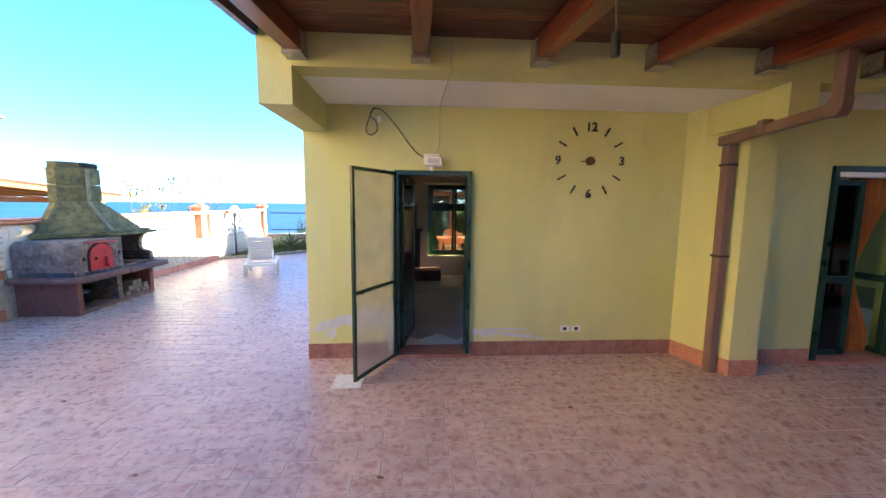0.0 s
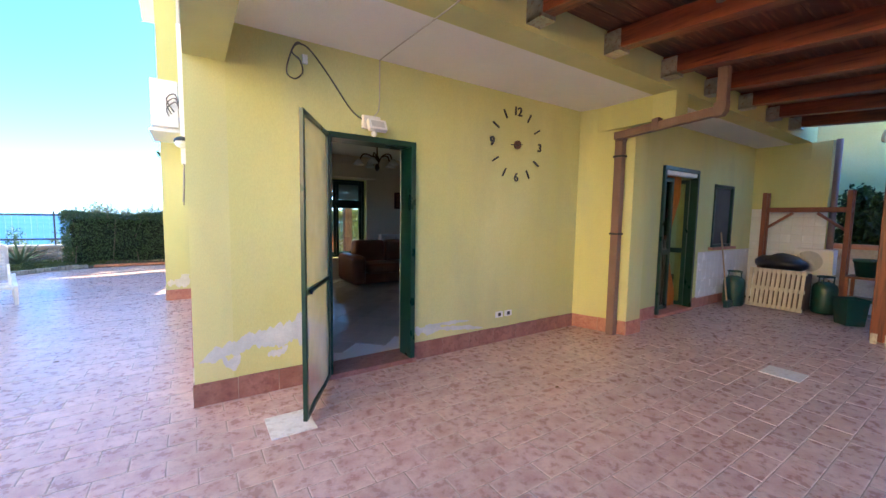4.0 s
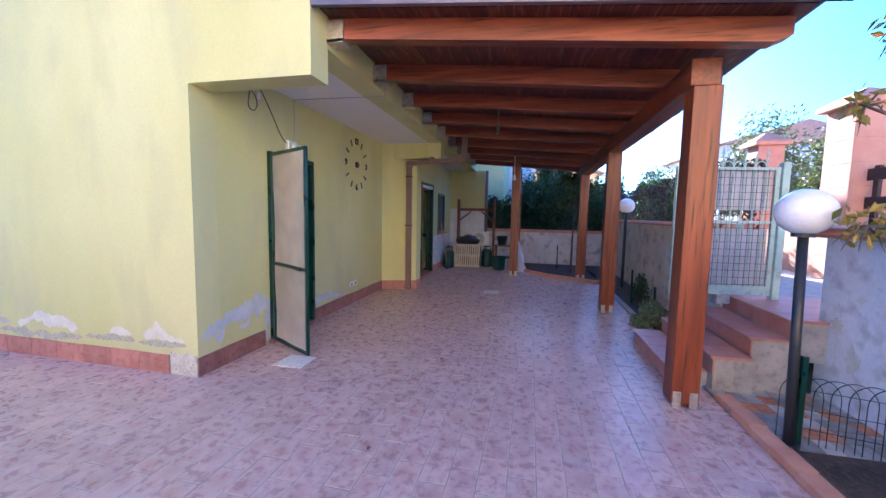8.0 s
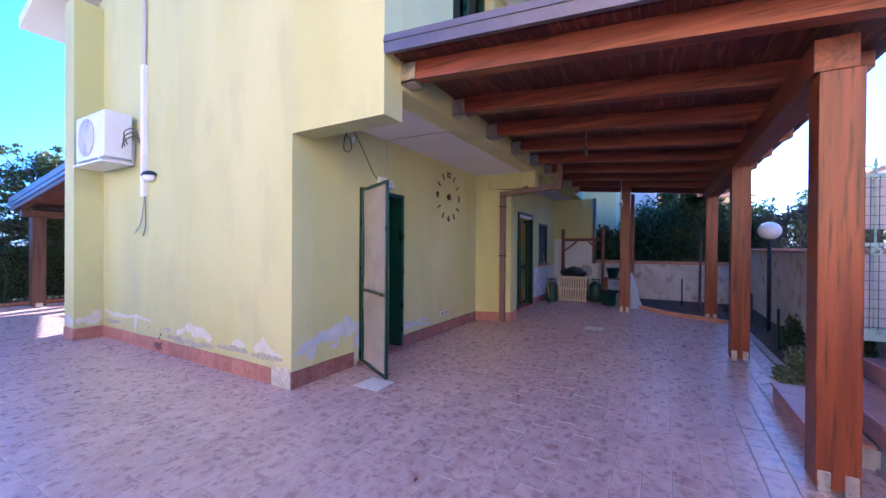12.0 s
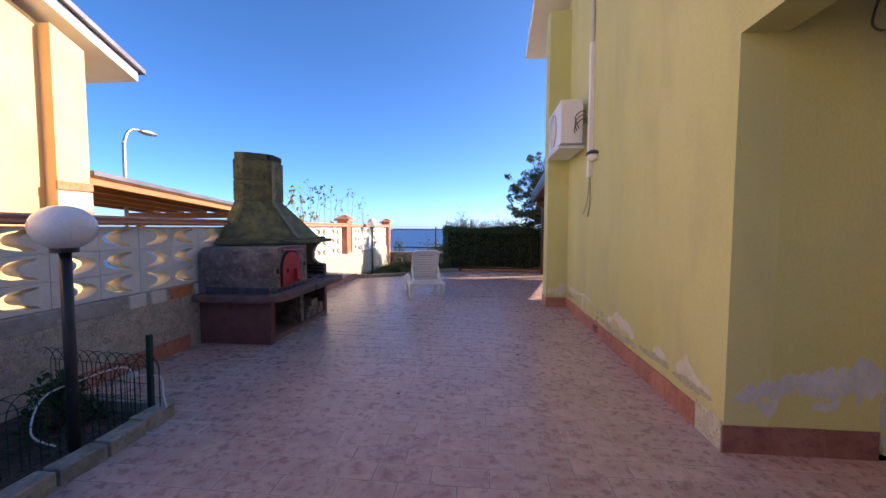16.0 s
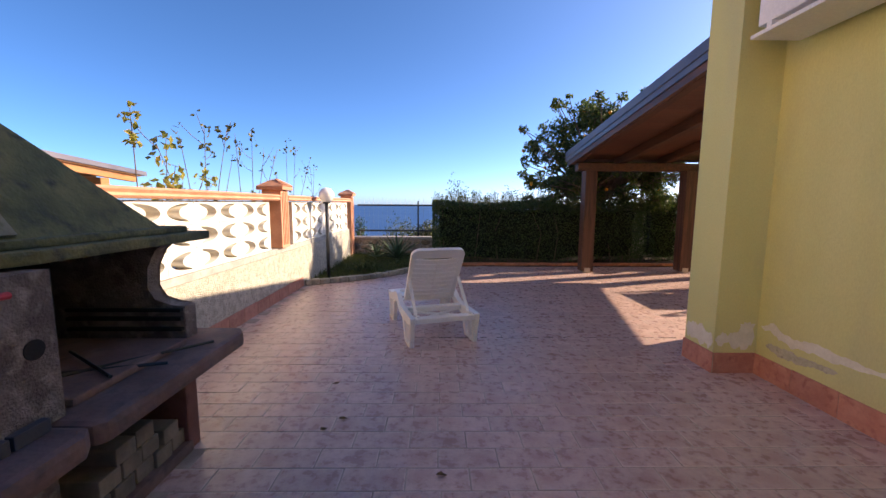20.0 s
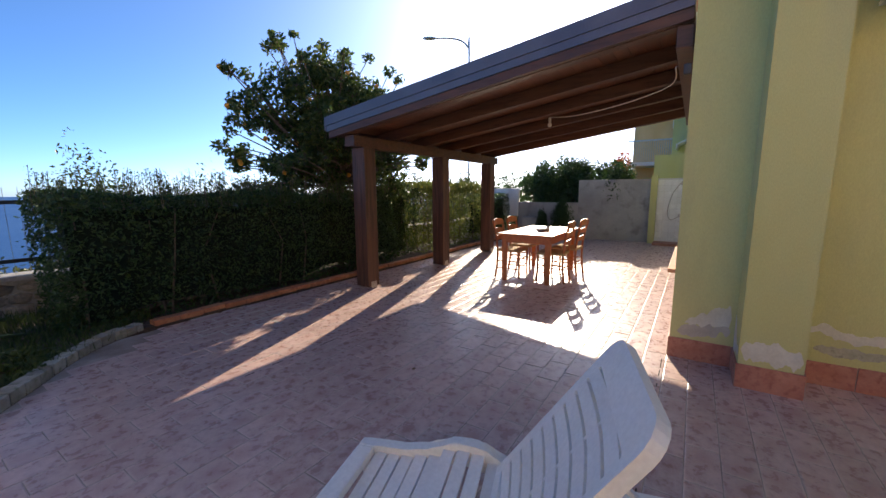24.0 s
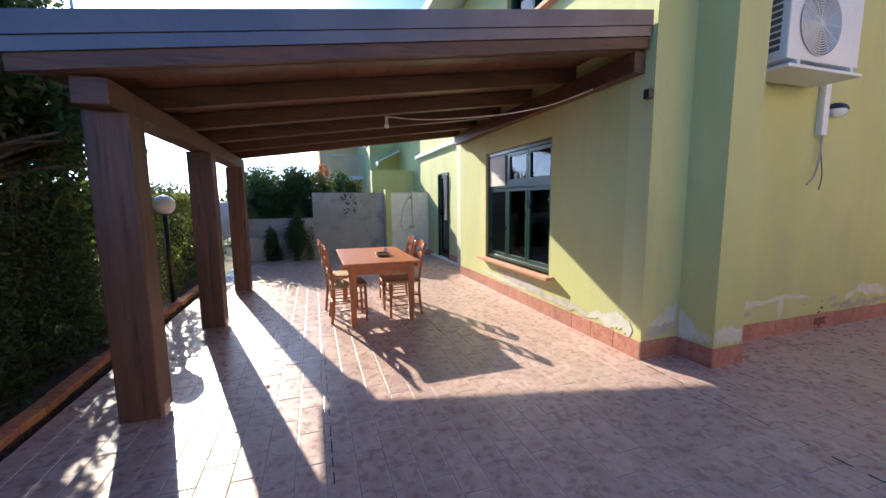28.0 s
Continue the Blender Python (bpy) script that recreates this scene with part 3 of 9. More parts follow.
def pergola_sea():
    top = empty("garden_pergola", (2.4, 7.3, 0), "dark walnut-stained timber pergola with a boarded sloping roof", "pergola")

    def deck(y):
        return 2.89 - 0.1365 * (y - 5.25)
    for x in (0.41, 2.42, 4.4):
        p = part("post", box(x - 0.115, x + 0.115, 9.03, 9.27, 0.03, 2.04, bevel=0.01), WOOD_DARK, top)
        b = bmesh.new()
        bx(b, x - 0.06, x + 0.06, 9.026, 9.274, 0.0, 0.1, bevel=0.004)
        part("post_foot", b, STEEL, p, "galvanised steel post shoe")
    part("outer_beam", box(0.14, 4.75, 9.06, 9.24, 2.04, 2.195, bevel=0.01), WOOD_DARK_Y, top)
    part("wall_beam", box(0.1, 4.55, 5.21, 5.33, 2.55, 2.72, bevel=0.008), WOOD_DARK_Y, top)
    for x in (0.17, 1.07, 1.96, 2.85, 3.74, 4.66):
        y0, y1 = 5.22 if x < 4.6 else 5.0, 9.44
        part("rafter", prism([(y0, deck(y0) - 0.16), (y0, deck(y0) - 0.004), (y1, deck(y1) - 0.004), (y1, deck(y1) - 0.11), (y1 - 0.1, deck(y1 - 0.1) - 0.155)], "x", x - 0.055, x + 0.055, bevel=0.006), WOOD_DARK_Y, top)
    y = 5.22
    while y < 9.47:
        y2 = min(y + 0.14, 9.48)
        part("deck_board", prism([(y, deck(y)), (y2 - 0.004, deck(y2)), (y2 - 0.004, deck(y2) + 0.02), (y, deck(y) + 0.02)], "x", 0.1, 4.78), DECK_DARK, top)
        y = y2
    part("roof_sheet", prism([(5.22, deck(5.22) + 0.03), (9.51, deck(9.51) + 0.03), (9.51, deck(9.51) + 0.06), (5.22, deck(5.22) + 0.06)], "x", 0.07, 4.83), FLASH, top)
    part("edge_flashing", prism([(5.22, deck(5.22) + 0.02), (5.22, deck(5.22) + 0.14), (9.5, deck(9.5) + 0.14), (9.5, deck(9.5) + 0.02)], "x", 0.03, 0.065), FLASH, top, "grey sheet-metal edge flashing")
    part("edge_flashing_lower", prism([(5.22, deck(5.22) - 0.06), (5.22, deck(5.22) + 0.017), (9.49, deck(9.49) + 0.017), (9.49, deck(9.49) - 0.06)], "x", 0.042, 0.072), FLASH, top, "lower lap of the grey flashing")
    part("edge_board", prism([(5.22, deck(5.22) - 0.15), (5.22, deck(5.22) - 0.062), (9.46, deck(9.46) - 0.062), (9.46, deck(9.46) - 0.15)], "x", 0.06, 0.11), WOOD_DARK_Y, top)
    part("front_flashing", box(0.03, 4.84, 9.49, 9.515, deck(9.5) - 0.05, deck(9.5) + 0.14, bevel=0.004), FLASH, top, "grey sheet-metal front flashing")
    return top


pergola_front()
pergola_sea()

# ---- garden walls ----
WX = -4.87


def crescent(flip, w=0.4, h=0.22):
    """Outline of the crescent opening of a screen block, convex on one side."""
    out = []
    for i in range(15):
        a = math.pi * (0.5 + i / 14)
        out.append((0.13 + 0.295 * math.cos(a), 0.083 * math.sin(a)))
    for i in range(1, 10):
        a = math.pi * (1.5 - i / 10)
        out.append((0.13 + 0.135 * math.cos(a), 0.062 * math.sin(a)))
    return [(u * flip, v) for u, v in out]


def screen_block_mesh(flip):
    bm = bmesh.new()
    y, z, d = 0.197, 0.108, 0.07
    rect = [(-y, -z), (y, -z), (y, z), (-y, z)]
    loops = []
    for pts in (rect, crescent(flip)):
        vs = [bm.verts.new((d, p[0], p[1])) for p in pts]
        loops += [bm.edges.new((vs[i], vs[(i + 1) % len(vs)])) for i in range(len(vs))]
    bmesh.ops.triangle_fill(bm, use_beauty=True, edges=loops, normal=(1, 0, 0))
    r = bmesh.ops.extrude_face_region(bm, geom=list(bm.faces))
    bmesh.ops.translate(bm, verts=[g for g in r["geom"] if isinstance(g, bmesh.types.BMVert)], vec=(-2 * d, 0, 0))
    bmesh.ops.recalc_face_normals(bm, faces=bm.faces)
    me = bpy.data.meshes.new("screen_block")
    bm.to_mesh(me)
    bm.free()
    me.materials.append(SCREEN_BLOCK)
    return me


garden_w = structure(part("wall_garden_west", box(WX - 0.22, WX, -6.0, 11.5, -0.1, 0.66), ROUGHCAST), "low roughcast garden wall under white pierced blocks", "wall")
levelling = structure(part("wall_ledge", box(WX - 0.22, WX - 0.012, -6.0, 11.5, 0.66, 0.735, bevel=0.008), CONCRETE), "rough mortar ledge under the pierced blocks", "ledge")
block_meshes = [screen_block_mesh(1), screen_block_mesh(-1)]
PILLARS = (6.96, 11.32)
cols, y = [], -5.6
while y < 11.2:
    if all(abs(y - p) > 0.33 for p in PILLARS):
        cols.append(y)
    y += 0.4
for k, y in enumerate(cols):
    for r in range(3):
        b = new("screen_block", block_meshes[k % 2])
        b.parent = garden_w
        b.location = (WX - 0.09, y, 0.85 + 0.22 * r)
for y0, y1 in ((-6.0, 6.80), (7.12, 11.16)):
    structure(part("garden_wall_coping", prism([(WX - 0.24, 1.41), (WX + 0.035, 1.41), (WX + 0.055, 1.43), (WX + 0.04, 1.45), (WX + 0.06, 1.475), (WX + 0.03, 1.495), (WX - 0.24, 1.495)], "y", y0, y1), TERRA), "moulded terracotta coping on the pierced block wall", "coping")


def garden_pillar(y, z0):
    top = empty("garden_pillar", (WX - 0.09, y, z0), "fluted terracotta wall pillar with a ribbed pyramid cap", "pillar", "garden wall pillars")
    part("shaft", box(WX - 0.22, WX + 0.05, y - 0.14, y + 0.14, z0, 1.56, bevel=0.02), TERRA, top)
    for j in range(4):
        part("flute", box(WX + 0.045, WX + 0.062, y - 0.1 + 0.055 * j, y - 0.07 + 0.055 * j, z0 + 0.05, 1.53, bevel=0.006), TERRA, top)
    b = bmesh.new()
    bx(b, WX - 0.27, WX + 0.1, y - 0.19, y + 0.19, 1.56, 1.61, bevel=0.01)
    lo = [b.verts.new(p) for p in ((WX - 0.27, y - 0.19, 1.612), (WX + 0.1, y - 0.19, 1.612), (WX + 0.1, y + 0.19, 1.612), (WX - 0.27, y + 0.19, 1.612))]
    hi = [b.verts.new(p) for p in ((WX - 0.11, y - 0.03, 1.71), (WX - 0.06, y - 0.03, 1.71), (WX - 0.06, y + 0.03, 1.71), (WX - 0.11, y + 0.03, 1.71))]
    for i in range(4):
        b.faces.new((lo[i], lo[(i + 1) % 4], hi[(i + 1) % 4], hi[i]))
    b.faces.new(hi)
    cap = part("cap", b, TERRA, top)
    r = bmesh.new()
    for j in range(6):
        yy = y - 0.16 + 0.064 * j
        cyl(r, (WX + 0.1, yy, 1.618), (WX - 0.06, y + (yy - y) * 0.2, 1.712), 0.014, seg=6)
    part("cap_ribs", r, TERRA, cap)
    return top


for py in PILLARS:
    garden_pillar(py, 0.735 if py < 9 else 0.0)

# odd bricks and stones bedded in the ledge
odd = [(-0.9, 0.36, CONCRETE), (-0.45, 0.4, CONCRETE), (0.02, 0.42, CONCRETE), (0.52, 0.42, CONCRETE), (0.95, 0.2, SCREEN_BLOCK), (1.2, 0.2, SCREEN_BLOCK), (1.5, 0.34, BRICK), (1.8, 0.19, SCREEN_BLOCK), (2.02, 0.18, SCREEN_BLOCK)]
for y, w, m in odd:
    part("ledge_block", box(WX - 0.1, WX + 0.006, y - w / 2, y + w / 2 - 0.015, 0.6 + random.uniform(-0.01, 0.01), 0.728, bevel=0.008), m, levelling)

# south side: white wall, gate opening, far wall
wall_white = structure(part("wall_garden_south", box(-5.0, 1.13, -5.55, -5.3, -0.1, 1.36), WHITEWASH), "whitewashed garden wall with flaking paint", "wall")
for x0, x1, z in ((0.22, 1.2, 1.36), (-5.0, 0.3, 1.08)):
    structure(part("white_wall_coping", prism([(-5.25, z), (-5.22, z + 0.03), (-5.24, z + 0.05), (-5.2, z + 0.085), (-5.26, z + 0.11), (-5.6, z + 0.11), (-5.6, z)], "x", x0, x1), TERRA), "moulded terracotta coping on the white wall", "coping")
structure(part("wall_garden_south_east", box(2.3, 10.0, -5.25, -5.05, -0.1, 1.38), BEIGE_WALL), "stained beige garden wall with a terracotta coping", "wall")
structure(part("wall_coping", prism([(-5.3, 1.38), (-5.02, 1.38), (-4.99, 1.41), (-5.01, 1.45), (-5.3, 1.45)], "x", 2.26, 10.0), TERRA), "terracotta coping on the beige wall", "coping")
structure(part("wall_garden_east", box(9.6, 9.8, -5.05, -1.15, -0.1, 1.0), BEIGE_WALL), "stained beige garden wall with a terracotta coping", "wall")
structure(part("wall_coping", prism([(9.55, 1.0), (9.85, 1.0), (9.85, 1.08), (9.55, 1.08)], "y", -5.0, -1.15), TERRA), "terracotta coping on the beige wall", "coping")

# sea side: rubble wall with a railing
STONE = mat("rubble_stone", (0.22, 0.19, 0.15), (0.38, 0.33, 0.26), 5, 0.95, 0.8, fine=30, vary=0.3, dist=0.01)
wall_sea = structure(part("wall_garden_north", box(-5.0, 14.0, 11.55, 11.78, -0.7, 0.44), CONCRETE), "low rubble stone wall with a concrete top", "wall")
structure(part("wall_cap", box(-5.0, 14.0, 11.48, 11.82, 0.44, 0.5, bevel=0.012), CONCRETE), "rough concrete cap of the stone wall", "coping")
rng = random.Random(5)


def stone_mesh(seed):
    r = random.Random(seed)
    bm = bmesh.new()
    bmesh.ops.create_icosphere(bm, subdivisions=1, radius=0.5)
    for v in bm.verts:
        v.co *= r.uniform(0.8, 1.15)
        v.co.y *= 0.4
    me = bpy.data.meshes.new("stone")
    bm.to_mesh(me)
    bm.free()
    me.materials.append(STONE)
    return me


stones = [stone_mesh(i) for i in range(6)]
for row in range(4):
    x = -4.95 + rng.random() * 0.1
    while x < 2.6:
        w = rng.uniform(0.16, 0.34)
        s = new("stone", rng.choice(stones))
        s.parent = wall_sea
        s.location = (x + w / 2, 11.54, -0.02 + row * 0.125)
        s.scale = (w * 1.08, 0.22, 0.15 * rng.uniform(0.85, 1.15))
        s.rotation_euler = (0, rng.uniform(-0.25, 0.25), 0)
        x += w


def railing(x0, x1, posts, y=11.62):
    top = empty("railing", ((x0 + x1) / 2, y, 0.5), "dark green metal railing with wire mesh on the stone wall", "railing")
    for x in posts:
        part("post", box(x - 0.02, x + 0.02, y - 0.02, y + 0.02, 0.5, 1.44, bevel=0.003), DARK_METAL, top)
    for z in (0.66, 1.33):
        part("rail", box(x0, x1, y - 0.018, y + 0.018, z - 0.022, z + 0.022, bevel=0.003), DARK_METAL, top)
    b = bmesh.new()
    x = x0 + 0.06
    while x < x1:
        cyl(b, (x, y, 0.5), (x, y, 1.5), 0.003, seg=4, caps=False)
        x += 0.12
    part("mesh_wires", b, STEEL, top)


railing(-4.75, 2.0, (-3.15, -1.2, 0.8))
railing(2.0, 10.0, (2.8, 4.8, 6.8, 8.8))

# ---- house fittings ----
def cable(name, pts, r, material, label, category, n=6):
    ob = part(name, tube(bmesh.new(), smooth_path(pts, n), r, seg=6), material, None, "", True)
    return tagged(ob, label, category)


GREY_CABLE = mat("grey_cable", (0.10, 0.09, 0.08), (0.14, 0.13, 0.11), 10, 0.6, 0.0)


def mesh_screen(name):
    """Fine insect mesh: half open, pale."""
    m = bpy.data.materials.new(name)
    m.use_nodes = True
    nt = m.node_tree
    n = nt.nodes
    b = n["Principled BSDF"]
    b.inputs["Base Color"].default_value = (0.66, 0.63, 0.58, 1)
    b.inputs["Roughness"].default_value = 0.8
    t, mx = n.new("ShaderNodeBsdfTransparent"), n.new("ShaderNodeMixShader")
    no = n.new("ShaderNodeTexNoise")
    no.inputs["Scale"].default_value = 3.0
    tc = n.new("ShaderNodeTexCoord")
    link(nt, tc.outputs["Object"], no.inputs["Vector"])
    mr = n.new("ShaderNodeMapRange")
    mr.inputs["To Min"].default_value, mr.inputs["To Max"].default_value = 0.34, 0.66
    link(nt, no.outputs["Fac"], mr.inputs["Value"])
    link(nt, mr.outputs[0], mx.inputs[0])
    link(nt, t.outputs[0], mx.inputs[1])
    link(nt, b.outputs[0], mx.inputs[2])
    link(nt, mx.outputs[0], n["Material Output"].inputs[0])
    return m


NET = mesh_screen("insect_net")


def frame_bars(bm, x0, x1, z0, z1, y0, y1, w, sill=True, bevel=0.004):
    bx(bm, x0, x0 + w, y0, y1, z0, z1, bevel)
    bx(bm, x1 - w, x1, y0, y1, z0, z1, bevel)
    bx(bm, x0 + w, x1 - w, y0, y1, z1 - w, z1, bevel)
    if sill:
        bx(bm, x0 + w, x1 - w, y0, y1, z0, z0 + w, bevel)
    return bm


def front_door():
    d = empty("door_1", (1.4, 0.0, 0.0), "dark green metal front door with an open insect screen", "door", kind="structure")
    part("door_frame", frame_bars(bmesh.new(), 0.975, 1.84, 0.04, 2.15, -0.045, 0.18, 0.05, sill=False), GREEN_METAL, d)
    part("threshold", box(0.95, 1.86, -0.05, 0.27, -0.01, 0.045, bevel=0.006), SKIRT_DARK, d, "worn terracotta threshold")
    # screen leaf hinged at the jamb, standing open
    hinge, tip = Vector((0.985, -0.05, 0)), Vector((0.62, -0.71, 0))
    u = (tip - hinge).normalized()
    m = Matrix.Translation(hinge) @ Matrix(((u.x, -u.y, 0, 0), (u.y, u.x, 0, 0), (0, 0, 1, 0), (0, 0, 0, 1)))
    w, z0, z1 = 0.75, 0.04, 2.13
    b = frame_bars(bmesh.new(), 0, w, z0, z1, -0.015, 0.015, 0.035)
    bx(b, 0.035, w - 0.035, -0.014, 0.014, 0.90, 0.935, 0.003)
    bmesh.ops.transform(b, matrix=m, verts=b.verts)
    leaf = part("screen_leaf", b, GREEN_METAL, d, "open insect-screen leaf with green frame")
    for a, c in ((z0 + 0.03, 0.905), (0.93, z1 - 0.03)):
        g = bmesh.new()
        grid = bmesh.ops.create_grid(g, x_segments=6, y_segments=8, size=0.5)
        for v in g.verts:
            x, y = v.co.x + 0.5, v.co.y + 0.5
            v.co = Vector((0.03 + x * (w - 0.06), 0.006 * math.sin(x * 7 + y * 5), a + y * (c - a)))
        bmesh.ops.transform(g, matrix=m, verts=g.verts)
        part("insect_net", g, NET, leaf, "pale slack insect net", True)
    k = bmesh.new()
    cyl(k, (w - 0.12, -0.03, 0.91), (w - 0.12, 0.03, 0.91), 0.014, seg=10)
    bmesh.ops.transform(k, matrix=m, verts=k.verts)
    part("latch", k, DARK_METAL, leaf)
    # solid leaf swung inwards against the left reveal
    b = frame_bars(bmesh.new(), 0, 0.76, 0.05, 2.09, -0.02, 0.02, 0.07)
    bx(b, 0.07, 0.69, -0.012, 0.012, 0.12, 0.95, 0.004)
    bx(b, 0.07, 0.69, -0.02, 0.02, 0.95, 1.03, 0.004)
    bx(b, 0.07, 0.69, -0.02, 0.02, 1.75, 1.79, 0.003)
    m2 = Matrix.Translation((1.045, 0.15, 0)) @ Matrix.Rotation(radians(80), 4, "Z")
    bmesh.ops.transform(b, matrix=m2, verts=b.verts)
    inner = part("door_leaf", b, GREEN_METAL, d, "dark green glazed door leaf standing open inwards")
    g = box(0.07, 0.69, -0.004, 0.004, 1.03, 2.02)
    bmesh.ops.transform(g, matrix=m2, verts=g.verts)
    part("door_glass", g, GLASS, inner)
    return d


front_door()


def porch_door():
    d = empty("door_2", (6.27, -0.36, 0.0), "dark green glazed door standing ajar with an orange curtain", "door", kind="structure")
    part("door_frame", frame_bars(bmesh.new(), 5.74, 6.81, 0.03, 2.24, -0.40, -0.28, 0.055, sill=False), GREEN_METAL, d)
    part("shutter_slot", box(5.8, 6.75, -0.385, -0.3, 2.12, 2.18, bevel=0.004), WHITE_PLASTIC, d, "white roller-shutter edge")
    part("threshold", box(5.72, 6.83, -0.42, -0.1, 0.0, 0.045, bevel=0.005), SKIRT, d)
    m = Matrix.Translation((6.74, -0.29, 0)) @ Matrix.Rotation(radians(98), 4, "Z")
    b = frame_bars(bmesh.new(), 0, 0.46, 0.06, 2.1, -0.02, 0.02, 0.06)
    bx(b, 0.06, 0.40, -0.02, 0.02, 0.92, 1.0, 0.003)
    bmesh.ops.transform(b, matrix=m, verts=b.verts)
    leaf = part("door_leaf", b, GREEN_METAL, d)
    g = box(0.06, 0.40, -0.004, 0.004, 0.12, 2.04)
    bmesh.ops.transform(g, matrix=m, verts=g.verts)
    part("door_glass", g, GLASS, leaf)
    b = frame_bars(bmesh.new(), 5.8, 6.28, 0.06, 2.1, -0.27, -0.23, 0.06)
    bx(b, 5.86, 6.22, -0.27, -0.23, 0.92, 1.0, 0.003)
    leaf2 = part("door_leaf", b, GREEN_METAL, d)
    part("door_glass", box(5.86, 6.22, -0.254, -0.246, 0.12, 2.04), GLASS, leaf2)


porch_door()
ORANGE = mat("orange_curtain", (0.62, 0.20, 0.05), (0.72, 0.27, 0.08), 4, 0.85, 0.1, stretch=(8, 8, 0.5))
WHITE_CLOTH = mat("white_cloth", (0.74, 0.75, 0.76), (0.82, 0.83, 0.84), 5, 0.9, 0.2)


def curtain(name, x0, x1, y, z0, z1, material, label, tie=None):
    bm = bmesh.new()
    nx, nz = 40, 24
    rows = []
    for j in range(nz + 1):
        z = z0 + (z1 - z0) * j / nz
        pinch = 1.0
        if tie:
            pinch = 0.42 + 0.58 * min(1, abs(z - tie) / 0.75) ** 1.3
        row = []
        for i in range(nx + 1):
            f = i / nx
            x = x0 + (x1 - x0) * (f * pinch)
            row.append(bm.verts.new((x, y + 0.03 * math.sin(f * 38) * pinch, z)))
        rows.append(row)
    for a, b in zip(rows, rows[1:]):
        for i in range(nx):
            bm.faces.new((a[i], a[i + 1], b[i + 1], b[i]))
    r = bmesh.ops.solidify(bm, geom=list(bm.faces), thickness=0.003)
    return tagged(part(name, bm, material, None, "", True), label, "curtain")


curtain("curtain", 6.2, 6.66, -0.17, 0.06, 2.2, ORANGE, "orange curtain tied to one side behind the glazed door", tie=1.05)


def small_window():
    w = empty("window_2", (7.82, -0.36, 1.0), "small dark window with a lowered fly screen", "window", kind="structure")
    part("window_frame", frame_bars(bmesh.new(), 7.44, 8.21, 1.0, 2.07, -0.38, -0.28, 0.05), GREEN_METAL, w)
    part("screen", box(7.49, 8.16, -0.335, -0.33, 1.05, 2.02), mat("dark_net", (0.05, 0.05, 0.05), (0.08, 0.08, 0.07), 4, 0.7, 0.0), w)
    part("window_sill", box(7.36, 8.29, -0.44, -0.28, 0.955, 1.0, bevel=0.006), SKIRT, w)


small_window()

WHITE_TILE = mat("white_wall_tile", (0.76, 0.77, 0.76), (0.82, 0.83, 0.82), 3, 0.25, 0.05, vary=0.03)
TILE_JOINT = mat("pale_tile_joint", (0.58, 0.58, 0.56), (0.66, 0.66, 0.64), 5, 0.9, 0.2)
tile_panel = structure(part("wall_tiling", box(7.0, 9.1, -0.368, -0.36, 0.15, 0.93), TILE_JOINT), "white wall tiles with narrow joints below the small window", "tiling")
tme = bpy.data.meshes.new("wall_tile")
tb = box(-0.074, 0.074, -0.004, 0.0, -0.074, 0.074, bevel=0.002)
tb.to_mesh(tme)
tb.free()
tme.materials.append(WHITE_TILE)
for i in range(13):
    for j in range(5):
        o = new("wall_tile", tme)
        o.parent = tile_panel
        o.location = (7.08 + 0.152 * i, -0.368, 0.23 + 0.152 * j)
tiles_e = structure(part("wall_tiling_end", box(9.092, 9.1, -1.42, -0.368, 0.0, 1.69), TILE_JOINT), "white tiles on the lower end wall", "tiling")
for i in range(7):
    for j in range(11):
        o = new("wall_tile", tme)
        o.parent = tiles_e
        o.rotation_euler = (0, 0, -math.pi / 2)
        o.location = (9.092, -0.446 - 0.152 * i, 0.09 + 0.152 * j)


def downpipe():
    """Brown square downpipe: down the pier, along the beam and up to the roof edge."""
    top = empty("downpipe", (4.43, -0.5, 0), "brown painted square downpipe with bends and brackets", "downpipe")
    part("upright", box(4.365, 4.455, -0.57, -0.47, 0.0, 2.40, bevel=0.012), BROWN_PIPE, top)
    part("elbow", box(4.36, 4.46, -0.585, -0.465, 2.38, 2.5, bevel=0.03), BROWN_PIPE, top)
    part("run", prism([(-0.5, 2.40), (-0.5, 2.49), (-1.58, 2.56), (-1.58, 2.47)], "x", 4.29, 4.375, bevel=0.01), BROWN_PIPE, top)
    part("sleeve", prism([(-0.95, 2.44), (-0.95, 2.555), (-1.02, 2.565), (-1.02, 2.45)], "x", 4.283, 4.382, bevel=0.006), BROWN_PIPE, top)
    part("swept_bend", prism([(-1.54, 2.455), (-1.62, 2.46), (-1.65, 2.50), (-1.655, 2.60), (-1.555, 2.60), (-1.54, 2.57)], "x", 4.283, 4.382, bevel=0.012), BROWN_PIPE, top)
    part("riser", box(4.288, 4.377, -1.65, -1.56, 2.59, 2.92, bevel=0.012), BROWN_PIPE, top)
    for z in (1.26, 2.2):
        part("bracket", box(4.355, 4.465, -0.58, -0.46, z, z + 0.025, bevel=0.003), DARK_METAL, top)


downpipe()
p2 = part("corner_pipe", cyl(bmesh.new(), (9.2, -1.475, 0.0), (9.2, -1.475, 2.86), 0.045), BROWN_PIPE, None, "", True)
tagged(p2, "brown round downpipe at the end wall", "downpipe")


SLAT_PALE = mat("cream_shutter_plastic", (0.62, 0.57, 0.46), (0.70, 0.65, 0.54), 5, 0.5, 0.1)


